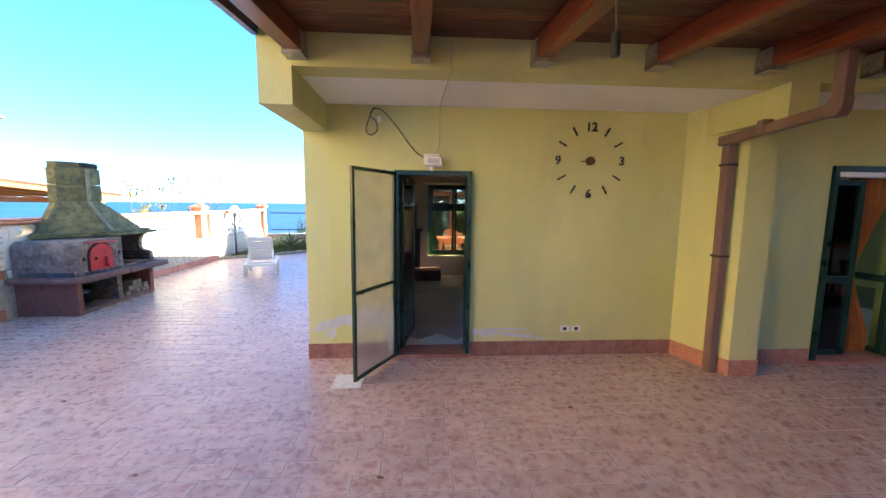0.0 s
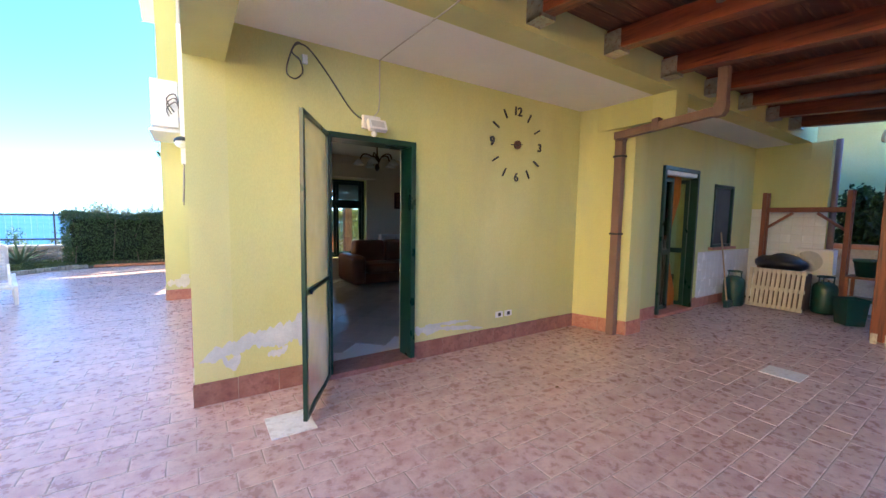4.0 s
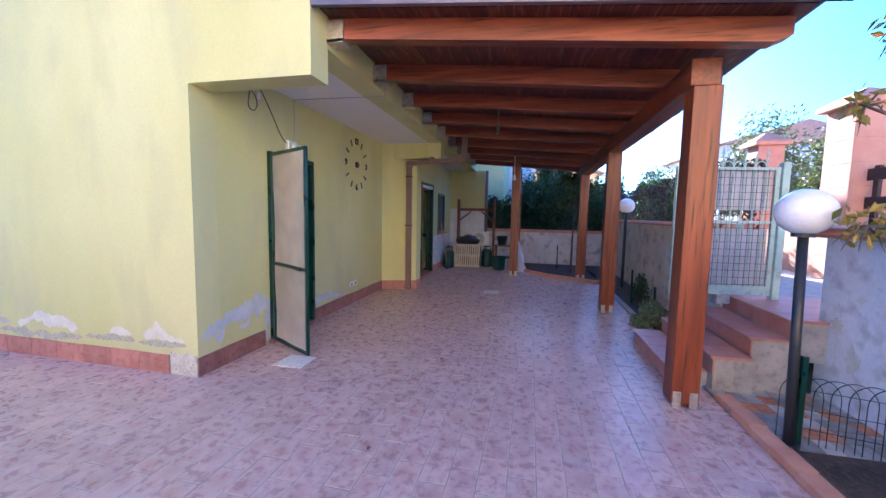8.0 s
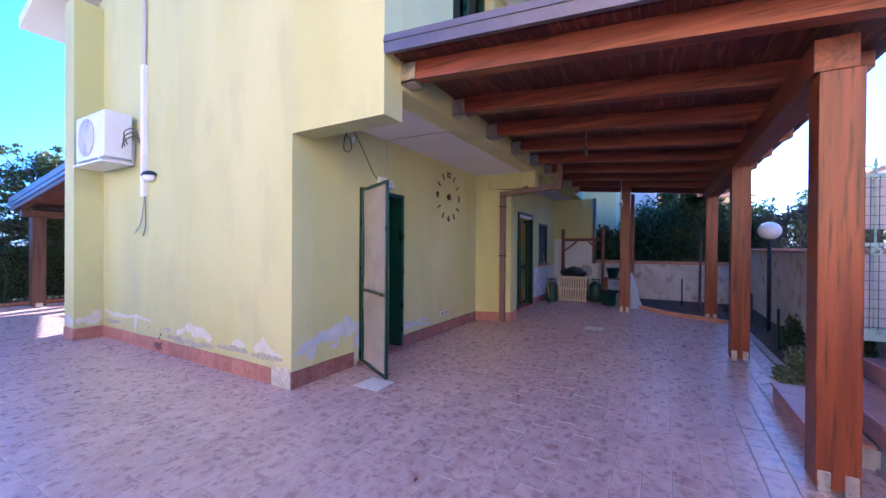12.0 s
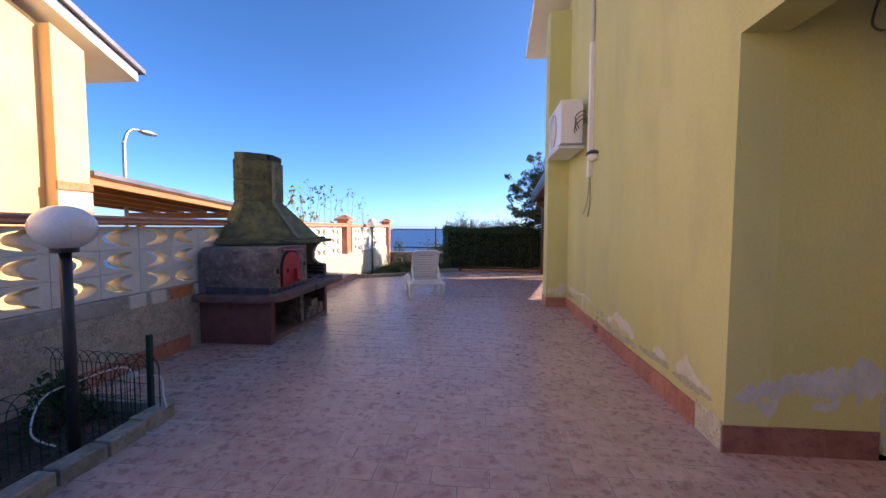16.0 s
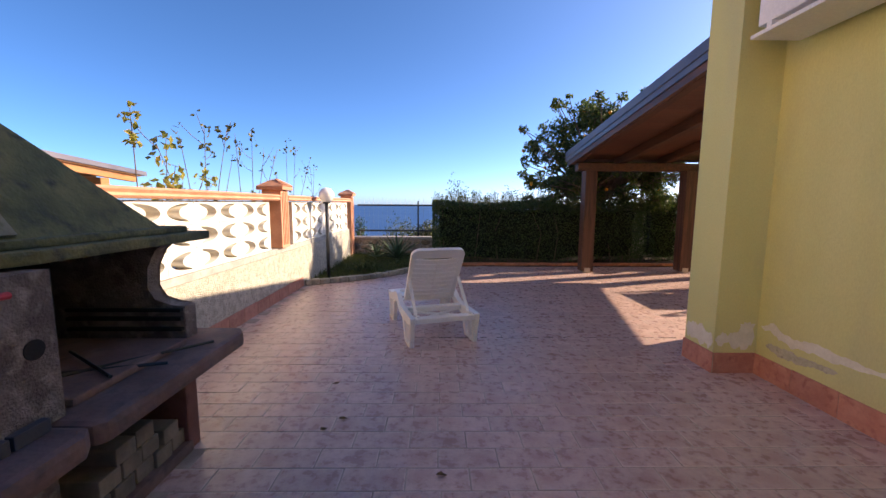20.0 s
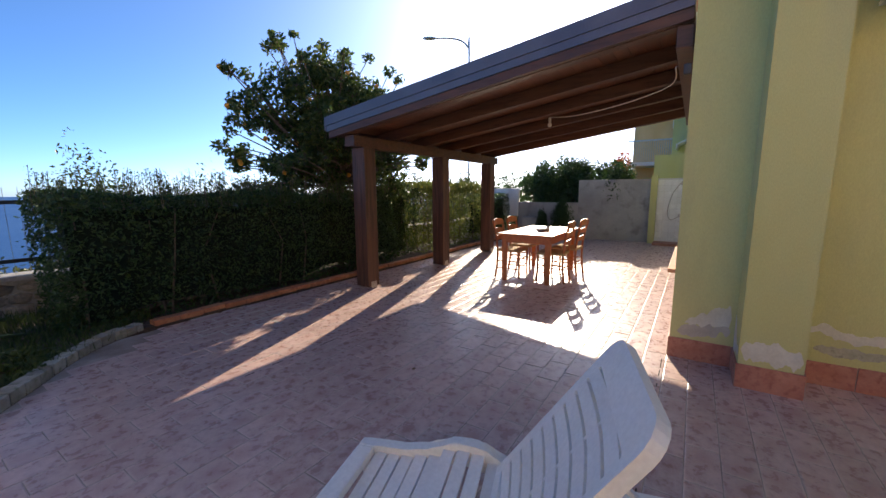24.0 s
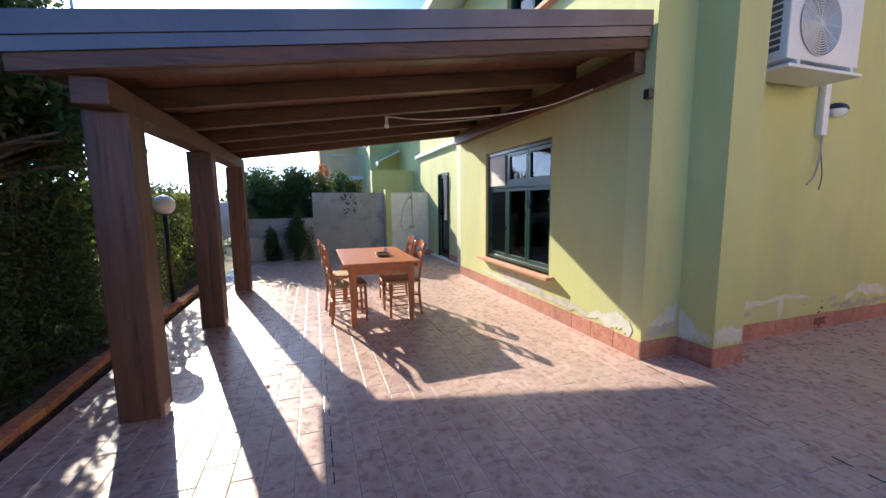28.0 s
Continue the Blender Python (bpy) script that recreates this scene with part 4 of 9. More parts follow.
def sea_window():
    w = empty("window_1", (2.42, 5.1, 0.5), "dark green three-part window with a half lowered shutter", "window", kind="structure")
    x0, x1, z0, z1 = 1.48, 3.35, 0.53, 2.23
    part("window_frame", frame_bars(bmesh.new(), x0, x1, z0, z1, 5.06, 5.16, 0.05), GREEN_METAL, w)
    part("transom", box(x0 + 0.05, x1 - 0.05, 5.07, 5.15, 1.66, 1.73, bevel=0.004), GREEN_METAL, w)
    for k in range(3):
        a = x0 + 0.05 + k * (x1 - x0 - 0.1) / 3
        c = a + (x1 - x0 - 0.1) / 3
        for za, zb in ((z0 + 0.05, 1.66), (1.73, z1 - 0.05)):
            f = part("sash", frame_bars(bmesh.new(), a + 0.005, c - 0.005, za, zb, 5.085, 5.135, 0.055), GREEN_METAL, w)
            g = part("pane", box(a + 0.06, c - 0.06, 5.107, 5.113, za + 0.055, zb - 0.055), GLASS, f)
            g.visible_shadow = False
    for k in range(9):
        z = 1.70 + 0.052 * k
        part("shutter_slat", box(2.76, 3.29, 5.145, 5.157, z, z + 0.05, bevel=0.004), SLAT_PALE, w, "pale roller-shutter slat")
    part("window_sill", box(1.36, 3.5, 5.06, 5.31, 0.475, 0.52, bevel=0.008), TERRA, w, "terracotta sill slab")


sea_window()


def back_door():
    d = empty("door_3", (6.6, 4.86, 0.0), "dark glazed back door with a white curtain", "door", kind="structure")
    part("door_frame", frame_bars(bmesh.new(), 6.19, 7.01, 0.02, 2.16, 4.75, 4.88, 0.05, sill=False), GREEN_METAL, d)
    leaf = part("door_leaf", frame_bars(bmesh.new(), 6.24, 6.96, 0.04, 2.1, 4.79, 4.83, 0.07), GREEN_METAL, d)
    part("door_glass", box(6.31, 6.89, 4.807, 4.813, 0.11, 2.03), GLASS, leaf)


back_door()
curtain("curtain", 6.25, 6.5, 4.9, 1.0, 2.1, WHITE_CLOTH, "white curtain bunched outside the back door", tie=1.4)


def upper_window(name, x0, x1, z0, z1, y, side, label):
    """side: -1 where the wall faces the porch, 1 where it faces the sea."""
    w = empty(name, ((x0 + x1) / 2, y, z0), label, "window", kind="structure")
    ya, yb = sorted((y - side * 0.06, y - side * 0.17))
    part("window_frame", frame_bars(bmesh.new(), x0, x1, z0, z1, ya, yb, 0.06), GREEN_METAL, w)
    part("mullion", box((x0 + x1) / 2 - 0.035, (x0 + x1) / 2 + 0.035, ya, yb, z0 + 0.06, z1 - 0.06, bevel=0.004), GREEN_METAL, w)
    ym = (ya + yb) / 2
    for a, c in ((x0 + 0.06, (x0 + x1) / 2 - 0.035), ((x0 + x1) / 2 + 0.035, x1 - 0.06)):
        part("pane", box(a, c, ym - 0.004, ym + 0.004, z0 + 0.06, z1 - 0.06), GLASS, w)
    ya, yb = sorted((y + side * 0.1, y - side * 0.06))
    part("window_sill", box(x0 - 0.08, x1 + 0.08, ya, yb, z0 - 0.05, z0, bevel=0.006), TERRA, w, "terracotta sill slab")


upper_window("window_3", 1.2, 2.2, 3.6, 5.0, -1.15, -1, "dark upper window over the porch")
upper_window("window_4", 1.45, 2.65, 3.8, 4.86, 5.2, 1, "dark upper window with a terracotta sill above the pergola")


# wall clock
def clock():
    top = empty("wall_clock", (3.185, -0.012, 2.285), "large frameless wall clock with black numerals and bar markers", "clock")
    R = 0.372
    for h in range(12):
        a = math.radians(90 - 30 * h)
        x, z = 3.185 + R * math.cos(a), 2.285 + R * math.sin(a)
        if h % 3 == 0:
            cu = bpy.data.curves.new("numeral", "FONT")
            cu.body = {0: "12", 3: "3", 6: "6", 9: "9"}[h]
            cu.size, cu.extrude, cu.align_x, cu.align_y = 0.135, 0.006, "CENTER", "CENTER"
            cu.offset = 0.002
            tmp = bpy.data.objects.new("tmp", cu)
            me = bpy.data.meshes.new_from_object(tmp)
            bpy.data.objects.remove(tmp)
            me.materials.clear()
            me.materials.append(DARK_METAL)
            ob = new("numeral", me)
            ob.parent = top
            ob.location = (x - 3.185, 0.004, z - 2.285)
            ob.rotation_euler = (math.pi / 2, 0, 0)
        else:
            b = box(-0.052, 0.052, -0.005, 0.007, -0.009, 0.009, bevel=0.002, m=Matrix.Translation((x, -0.009, z)) @ Matrix.Rotation(-a, 4, "Y"))
            part("marker", b, DARK_METAL, top)
    hub = part("hub", cyl(bmesh.new(), (3.185, -0.003, 2.285), (3.185, -0.03, 2.285), 0.048, seg=24), mat("brown_clock_hub", (0.10, 0.04, 0.025), (0.14, 0.06, 0.035), 8, 0.4, 0.05), top, "brown round hub")
    part("hour_hand", box(3.07, 3.185, -0.035, -0.031, 2.270, 2.280), DARK_METAL, top)
    part("minute_hand", box(3.185, 3.245, -0.040, -0.036, 2.286, 2.293), DARK_METAL, top)


clock()


def socket(x):
    s = empty("wall_socket", (x, -0.006, 0.325), "white double wall socket with dark insert", "socket", "sockets on the porch wall")
    part("plate", box(x - 0.055, x + 0.055, -0.012, 0.0, 0.29, 0.36, bevel=0.004), WHITE_PLASTIC, s)
    part("insert", box(x - 0.022, x + 0.022, -0.016, -0.011, 0.305, 0.345, bevel=0.002), DARK_METAL, s)


socket(2.985)
socket(3.125)


def flood_lamp():
    s = empty("flood_lamp", (1.39, -0.05, 2.25), "white flood lamp with a sensor above the door", "lamp")
    part("junction_box", box(1.30, 1.47, -0.045, 0.0, 2.215, 2.33, bevel=0.01), WHITE_PLASTIC, s)
    m = Matrix.Translation((1.41, -0.10, 2.235)) @ Matrix.Rotation(radians(-25), 4, "X")
    part("lamp_head", box(-0.085, 0.085, -0.025, 0.025, -0.05, 0.05, bevel=0.008, m=m), WHITE_PLASTIC, s)
    part("lamp_window", box(-0.06, 0.06, -0.029, -0.0255, -0.03, 0.03, m=m), mat("lamp_glass", (0.55, 0.55, 0.52), (0.62, 0.62, 0.6), 4, 0.2, 0), s)
    k = bmesh.new()
    bmesh.ops.create_icosphere(k, subdivisions=2, radius=0.028, matrix=Matrix.Translation((1.385, -0.09, 2.165)))
    part("sensor", k, WHITE_PLASTIC, s, "", True)


flood_lamp()
cable("hanging_cable", [(1.33, -0.02, 2.28), (1.2, -0.02, 2.36), (1.0, -0.02, 2.62), (0.85, -0.02, 2.78), (0.76, -0.02, 2.79), (0.71, -0.02, 2.7), (0.68, -0.025, 2.56), (0.74, -0.03, 2.52), (0.80, -0.03, 2.58), (0.78, -0.03, 2.67), (0.72, -0.03, 2.72), (0.76, -0.03, 2.80), (0.8, -0.03, 2.79)], 0.006, GREY_CABLE, "brown looped cable hanging on the porch wall", "cable")
cable("lamp_cable", [(1.36, -0.02, 2.3), (1.44, -0.012, 2.36), (1.47, -0.01, 2.45), (1.475, -0.01, 2.8), (1.475, -0.03, 2.832), (1.48, -0.4, 2.832), (1.5, -1.14, 2.832), (1.5, -1.16, 2.86), (1.5, -1.162, 3.05)], 0.005, mat("pale_cable", (0.45, 0.43, 0.38), (0.5, 0.48, 0.43), 6, 0.6, 0), "thin pale cable clipped across the soffit", "cable")
plug = part("plug", box(0.80, 0.84, -0.04, -0.015, 2.65, 2.72, bevel=0.006), WHITE_PLASTIC)
tagged(plug, "small white plug hanging on the cable", "plug")


# air conditioner with its bracket
FAN_GREY = mat("fan_grey", (0.10, 0.10, 0.105), (0.15, 0.15, 0.155), 8, 0.6, 0.1)


def air_conditioner(x_wall, y0, y1, z0, z1, depth, name="air_conditioner", label="white outdoor air conditioner unit on a wall bracket"):
    top = empty(name, (x_wall, (y0 + y1) / 2, z0), label, "air conditioner")
    xf = x_wall - depth
    body = part("body", box(xf, x_wall - 0.07, y0, y1, z0, z1, bevel=0.012), WHITE_PLASTIC, top)
    cy, cz, r = y0 + (y1 - y0) * 0.6, (z0 + z1) / 2, (z1 - z0) * 0.42
    b = bmesh.new()
    for k in range(13):
        rr = r * (k + 1) / 13
        pts = [(xf - 0.012, cy + rr * math.cos(a), cz + rr * math.sin(a)) for a in [2 * math.pi * i / 24 for i in range(25)]]
        tube(b, pts, 0.005, seg=4)
    for k in range(12):
        a = 2 * math.pi * k / 12
        cyl(b, (xf - 0.012, cy, cz), (xf - 0.012, cy + r * math.cos(a), cz + r * math.sin(a)), 0.003, seg=4)
    part("fan_grille", b, WHITE_PLASTIC, body)
    part("fan_recess", cyl(bmesh.new(), (xf - 0.002, cy, cz), (xf - 0.008, cy, cz), r, seg=32), FAN_GREY, body)
    for k in range(9):
        z = z0 + 0.08 + (z1 - z0 - 0.18) * k / 8
        part("louvre", box(xf + 0.06, x_wall - 0.1, y1 - 0.004, y1 + 0.006, z, z + 0.034), FAN_GREY, body)
    for y in (y0 + 0.12, y1 - 0.12):
        b = bmesh.new()
        bx(b, xf - 0.02, x_wall, y - 0.02, y + 0.02, z0 - 0.045, z0 - 0.005, 0.003)
        bx(b, x_wall - 0.03, x_wall, y - 0.02, y + 0.02, z0 - 0.05, z0 + 0.3, 0.003)
        part("bracket", b, WHITE_PLASTIC, top)
    part("tray", box(xf - 0.03, x_wall - 0.05, y0 - 0.02, y1 + 0.02, z0 - 0.075, z0 - 0.047, bevel=0.006), WHITE_PLASTIC, top)
    return top


air_conditioner(-0.0, 3.26, 4.22, 2.62, 3.24, 0.38)
trunk = empty("cable_trunking", (-0.03, 3.0, 2.1), "white plastic pipe trunking down the side wall", "trunking")
part("duct", box(-0.06, 0.0, 2.96, 3.05, 2.1, 3.9, bevel=0.008), WHITE_PLASTIC, trunk)
part("lagged_pipe", cyl(bmesh.new(), (-0.03, 3.0, 3.9), (-0.03, 3.0, 5.2), 0.022), mat("pipe_lagging", (0.5, 0.48, 0.44), (0.58, 0.56, 0.52), 6, 0.8, 0.2), trunk)
cable("drain_hose", [(-0.03, 3.0, 2.1), (-0.04, 3.0, 1.95), (-0.05, 3.06, 1.72), (-0.06, 3.2, 1.6)], 0.009, mat("grey_hose", (0.35, 0.34, 0.32), (0.42, 0.41, 0.38), 6, 0.6, 0), "grey drain hose hanging from the trunking", "hose")
cable("drain_hose", [(-0.03, 2.98, 2.1), (-0.03, 2.96, 1.9), (-0.04, 2.93, 1.7), (-0.05, 2.98, 1.55)], 0.006, GREY_CABLE, "thin grey cable end hanging from the trunking", "cable")
for k in range(3):
    cable("ac_pipe", [(-0.18 + 0.03 * k, 3.27, 2.76 + 0.03 * k), (-0.20, 3.16, 2.84 + 0.06 * k), (-0.10, 3.09, 2.92 + 0.05 * k), (-0.05, 3.05, 2.8)], 0.008, GREY_CABLE, "grey lagged pipe from the air conditioner", "pipe")


def bulkhead():
    s = empty("wall_lamp", (-0.05, 2.82, 2.35), "oval bulkhead lamp with a dark hood", "lamp")
    b = bmesh.new()
    bmesh.ops.create_uvsphere(b, u_segments=20, v_segments=12, radius=1, matrix=Matrix.Translation((-0.05, 2.82, 2.345)) @ Matrix.Diagonal((0.075, 0.11, 0.06, 1)))
    part("globe", b, OPAL, s, "", True)
    b = bmesh.new()
    bmesh.ops.create_uvsphere(b, u_segments=20, v_segments=12, radius=1, matrix=Matrix.Translation((-0.045, 2.82, 2.36)) @ Matrix.Diagonal((0.09, 0.125, 0.075, 1)))
    bmesh.ops.bisect_plane(b, geom=b.verts[:] + b.edges[:] + b.faces[:], plane_co=(0, 0, 2.365), plane_no=(0, 0, -1), clear_outer=True)
    part("hood", b, DARK_METAL, s, "", True)


bulkhead()
# floor covers
COVER = mat("worn_white_cover", (0.72, 0.71, 0.67), (0.80, 0.79, 0.75), 9, 0.6, 0.2, c3=(0.58, 0.55, 0.5))
for x0, y0, nm in ((0.40, -0.755, "a"), (4.56, -2.29, "b")):
    c = part("floor_cover", box(x0, x0 + 0.29, y0, y0 + 0.3, 0.0, 0.008, bevel=0.002), COVER)
    tagged(c, "worn white inspection cover set in the tiled floor", "cover", "floor covers")
# bulb under the garden pergola
bulb = empty("hanging_bulb", (2.3, 7.06, 2.5), "bare light bulb in a white socket under the pergola", "bulb")
part("socket", cyl(bmesh.new(), (2.3, 7.06, 2.46), (2.3, 7.06, 2.53), 0.02), WHITE_PLASTIC, bulb)
part("glass", lathe(bmesh.new(), [(0.014, 0.07), (0.022, 0.055), (0.032, 0.03), (0.03, 0.012), (0.018, 0.0), (0.004, -0.004)], (2.3, 7.06, 2.39), 14), OPAL, bulb, "", True)
cable("bulb_cable", [(2.3, 7.06, 2.53), (2.05, 6.6, 2.47), (1.6, 5.9, 2.47), (1.25, 5.42, 2.53), (0.6, 5.345, 2.54)], 0.007, WHITE_PLASTIC, "pale cable sagging under the pergola", "cable")
pend = empty("pendant_lamp", (2.0, -2.6, 2.6), "lamp holder hanging on a cable under the porch pergola", "lamp")
part("cord", tube(bmesh.new(), smooth_path([(2.2, -2.4, 2.96), (2.2, -2.4, 2.8), (2.21, -2.4, 2.62)], 5), 0.006), GREY_CABLE, pend)
part("holder", cyl(bmesh.new(), (2.21, -2.4, 2.52), (2.21, -2.4, 2.63), 0.022), DARK_METAL, pend)
pend2 = empty("pendant_lamp", (6.0, -2.5, 2.4), "white lamp holder hanging on a cable under the porch pergola", "lamp")
part("cord", tube(bmesh.new(), smooth_path([(6.0, -2.45, 2.98), (6.0, -2.45, 2.7), (6.0, -2.45, 2.4)], 5), 0.006), WHITE_PLASTIC, pend2)
part("holder", lathe(bmesh.new(), [(0.01, 0.14), (0.03, 0.1), (0.04, 0.03), (0.02, 0.0)], (6.0, -2.45, 2.28), 14), OPAL, pend2, "", True)
sens = part("alarm_sensor", box(0.0, 0.06, 5.205, 5.26, 2.32, 2.4, bevel=0.008), DARK_METAL)
tagged(sens, "small dark sensor at the house corner", "sensor")

# ---- barbecue with oven ----
BBQ_SLAB = mat("barbecue_slab", (0.137, 0.081, 0.073), (0.202, 0.129, 0.117), 6, 0.8, 0.5, fine=60, c3=(0.11, 0.08, 0.075))
BBQ_SIDE = mat("barbecue_side", (0.161, 0.069, 0.056), (0.217, 0.096, 0.081), 4, 0.85, 0.4, c3=(0.15, 0.06, 0.05))
BBQ_OVEN = mat("oven_concrete", (0.115, 0.09, 0.083), (0.235, 0.20, 0.185), 7, 0.92, 1.0, fine=90, c3=(0.31, 0.28, 0.26), dist=0.012)
BBQ_HOOD = mat("mossy_hood", (0.085, 0.10, 0.05), (0.20, 0.19, 0.085), 5.5, 0.92, 0.8, fine=60, c3=(0.055, 0.068, 0.05), dist=0.01)
BBQ_JOINT = mat("weathered_mortar", (0.17, 0.165, 0.12), (0.26, 0.25, 0.19), 8, 0.95, 0.6, c3=(0.13, 0.14, 0.08))
# soot, and flat black where a hole would be dark with shade
SOOT_AND_HOLE = mat("soot_and_hole_black", (0.012, 0.011, 0.01), (0.025, 0.022, 0.02), 6, 0.95, 0.4)
RED_DOOR = mat("red_painted_iron", (0.42, 0.02, 0.03), (0.52, 0.035, 0.05), 5, 0.45, 0.2, c3=(0.3, 0.02, 0.02))
DARK_TILE = mat("dark_glazed_tile", (0.05, 0.055, 0.07), (0.08, 0.085, 0.10), 6, 0.5, 0.2, vary=0.2)
OLD_BRICK = mat("old_concrete_brick", (0.15, 0.135, 0.11), (0.24, 0.21, 0.175), 8, 0.95, 0.5, vary=0.2)


def barbecue():
    top = empty("barbecue", (-4.4, 2.6, 0), "masonry barbecue with a red-doored oven and a mossy hood", "barbecue")
    W = WX + 0.004
    part("plinth", box(W, -3.99, 1.86, 3.42, 0.0, 0.06, bevel=0.006), BBQ_SLAB, top)
    part("side_wall", box(W, -3.97, 1.76, 1.86, 0.0, 0.52, bevel=0.01), BBQ_SIDE, top)
    part("side_wall", box(W, -4.0, 3.40, 3.5, 0.0, 0.52, bevel=0.01), BBQ_SIDE, top)
    part("middle_wall", box(W, -4.02, 2.62, 2.72, 0.06, 0.52, bevel=0.01), BBQ_OVEN, top)
    part("back_lining", box(W, W + 0.03, 1.86, 3.4, 0.06, 0.52), SOOT_AND_HOLE, top)
    # worktop in two cast pieces with rounded fronts
    part("worktop", prism([(W, 1.62), (-4.02, 1.62), (-3.86, 1.68), (-3.79, 1.82), (-3.79, 2.60), (-3.83, 2.66), (W, 2.66)], "z", 0.52, 0.61, bevel=0.028), BBQ_SLAB, top)
    part("worktop", prism([(W, 2.665), (-3.83, 2.665), (-3.80, 2.70), (-3.80, 3.66), (-3.86, 3.75), (W, 3.75)], "z", 0.515, 0.605, bevel=0.028), BBQ_SLAB, top)
    for j in range(6):
        part("edge_tile", box(-4.75 + 0.13 * j, -4.63 + 0.13 * j, 1.715, 1.75, 0.612, 0.685, bevel=0.004), DARK_TILE, top)
    for j in range(7):
        part("edge_tile", box(-3.955, -3.925, 1.76 + 0.125 * j, 1.875 + 0.125 * j, 0.612, 0.66, bevel=0.004), DARK_TILE, top)
    # oven: a cast block with rounded shoulders
    ob = prism([(-4.86, 1.75), (-4.10, 1.75), (-3.97, 1.84), (-3.97, 2.72), (-4.86, 2.72)], "z", 0.612, 1.15)
    es = [e for e in ob.edges if all(v.co.z > 1.1 for v in e.verts) and all(v.co.y < 1.9 for v in e.verts)]
    bmesh.ops.bevel(ob, geom=es, offset=0.13, segments=6, affect="EDGES", profile=0.5)
    oven = part("oven", ob, BBQ_OVEN, top)
    pts = [(2.02, 0.66), (2.48, 0.66)] + [(2.25 + 0.23 * math.cos(a), 0.89 + 0.19 * math.sin(a)) for a in [math.pi * i / 14 for i in range(15)]]
    part("oven_mouth", prism([(2.25 + (p - 2.25) * 1.1, 0.655 + (q - 0.655) * 1.06) for p, q in pts], "x", -3.972, -3.962), SOOT_AND_HOLE, oven)
    door = part("oven_door", prism(pts, "x", -3.964, -3.945, bevel=0.003), RED_DOOR, oven, "red painted iron oven door")
    b = bmesh.new()
    bx(b, -3.945, -3.90, 2.30, 2.315, 0.72, 0.86, 0.003)
    bx(b, -3.945, -3.86, 2.29, 2.325, 0.70, 0.72, 0.003)
    part("door_handle", b, RED_DOOR, door)
    part("peep_hole", cyl(bmesh.new(), (-3.946, 2.13, 0.85), (-3.942, 2.13, 0.85), 0.03, seg=16), SOOT_AND_HOLE, door)
    part("door_rail", cyl(bmesh.new(), (-3.94, 1.98, 1.115), (-3.94, 2.56, 1.095), 0.012, seg=8), RED_DOOR, oven, "red rail above the oven door")
    for y, z in ((1.93, 0.86), (2.64, 0.89)):
        part("vent_hole", cyl(bmesh.new(), (-3.972, y, z), (-3.966, y, z), 0.035, seg=16), SOOT_AND_HOLE, oven)
    # grill bay: back, side and stepped far cheek
    part("grill_back", box(W, W + 0.09, 2.73, 3.62, 0.61, 1.2), SOOT_AND_HOLE, top)
    part("far_cheek", prism([(-4.86, 0.606), (-4.05, 0.606), (-4.05, 0.80), (-4.14, 0.80), (-4.22, 0.83), (-4.26, 0.90), (-4.25, 1.02), (-4.2, 1.12), (-4.1, 1.18), (-4.1, 1.2), (-4.86, 1.2)], "y", 3.52, 3.62, bevel=0.01), BBQ_OVEN, top)
    for z in (0.66, 0.72, 0.77):
        part("cheek_ledge", box(-4.7, -4.06, 3.495, 3.525, z, z + 0.02, bevel=0.004), SOOT_AND_HOLE, top)
    part("ash_slab", box(-4.75, -4.0, 2.78, 3.45, 0.605, 0.64, bevel=0.012), BBQ_SLAB, top)
    # hood and chimney
    def ring(pts, z):
        return [(x, y, z) for x, y in pts]
    base = [(W, 2.04), (-4.76, 2.06), (-4.03, 2.6), (-4.0, 2.72), (-4.0, 3.72), (W, 3.72)]
    inner = [(W, 2.12), (-4.73, 2.13), (-4.14, 2.61), (-4.12, 2.74), (-4.12, 3.5), (W, 3.5)]
    neck = [(W, 2.46), (-4.74, 2.47), (-4.52, 2.67), (-4.46, 2.74), (-4.46, 3.0), (W, 3.0)]
    part("hood_slab", prism(base, "z", 1.165, 1.215, bevel=0.012), BBQ_HOOD, top)
    part("hood_step", prism([(x * 0.5 + u * 0.5, y * 0.5 + v * 0.5) for (x, y), (u, v) in zip(base, inner)], "z", 1.216, 1.25, bevel=0.01), BBQ_HOOD, top)
    b = bmesh.new()
    lo = [b.verts.new(p) for p in ring(inner, 1.25)]
    hi = [b.verts.new(p) for p in ring(neck, 1.76)]
    for i in range(6):
        b.faces.new((lo[i], lo[(i + 1) % 6], hi[(i + 1) % 6], hi[i]))
    b.faces.new(lo[::-1])
    b.faces.new(hi)
    bmesh.ops.bevel(b, geom=[e for e in b.edges if abs(e.verts[0].co.z - e.verts[1].co.z) > 0.3], offset=0.015, segments=2, affect="EDGES")
    part("hood", b, BBQ_HOOD, top)
    out = [(x + (0.012 if x > -4.8 else 0), y + (0.012 if y > 2.6 else -0.012)) for x, y in neck]
    part("chimney", prism(out, "z", 1.76, 2.04, bevel=0.012), BBQ_HOOD, top)
    part("chimney", prism(out, "z", 2.045, 2.32, bevel=0.012), BBQ_HOOD, top)
    part("chimney_joint", prism([(-4.455, 2.70), (-4.435, 2.70), (-4.435, 2.76), (-4.455, 2.76)], "z", 1.78, 2.3), BBQ_JOINT, top)
    h0, h1 = Vector((-4.452, 2.71, 1.765)), Vector((-4.112, 2.73, 1.262))
    q = bmesh.new()
    side = Vector((0, 1, 0))
    out_n = (h1 - h0).cross(side).normalized()
    out_n = out_n if out_n.x > 0 else -out_n
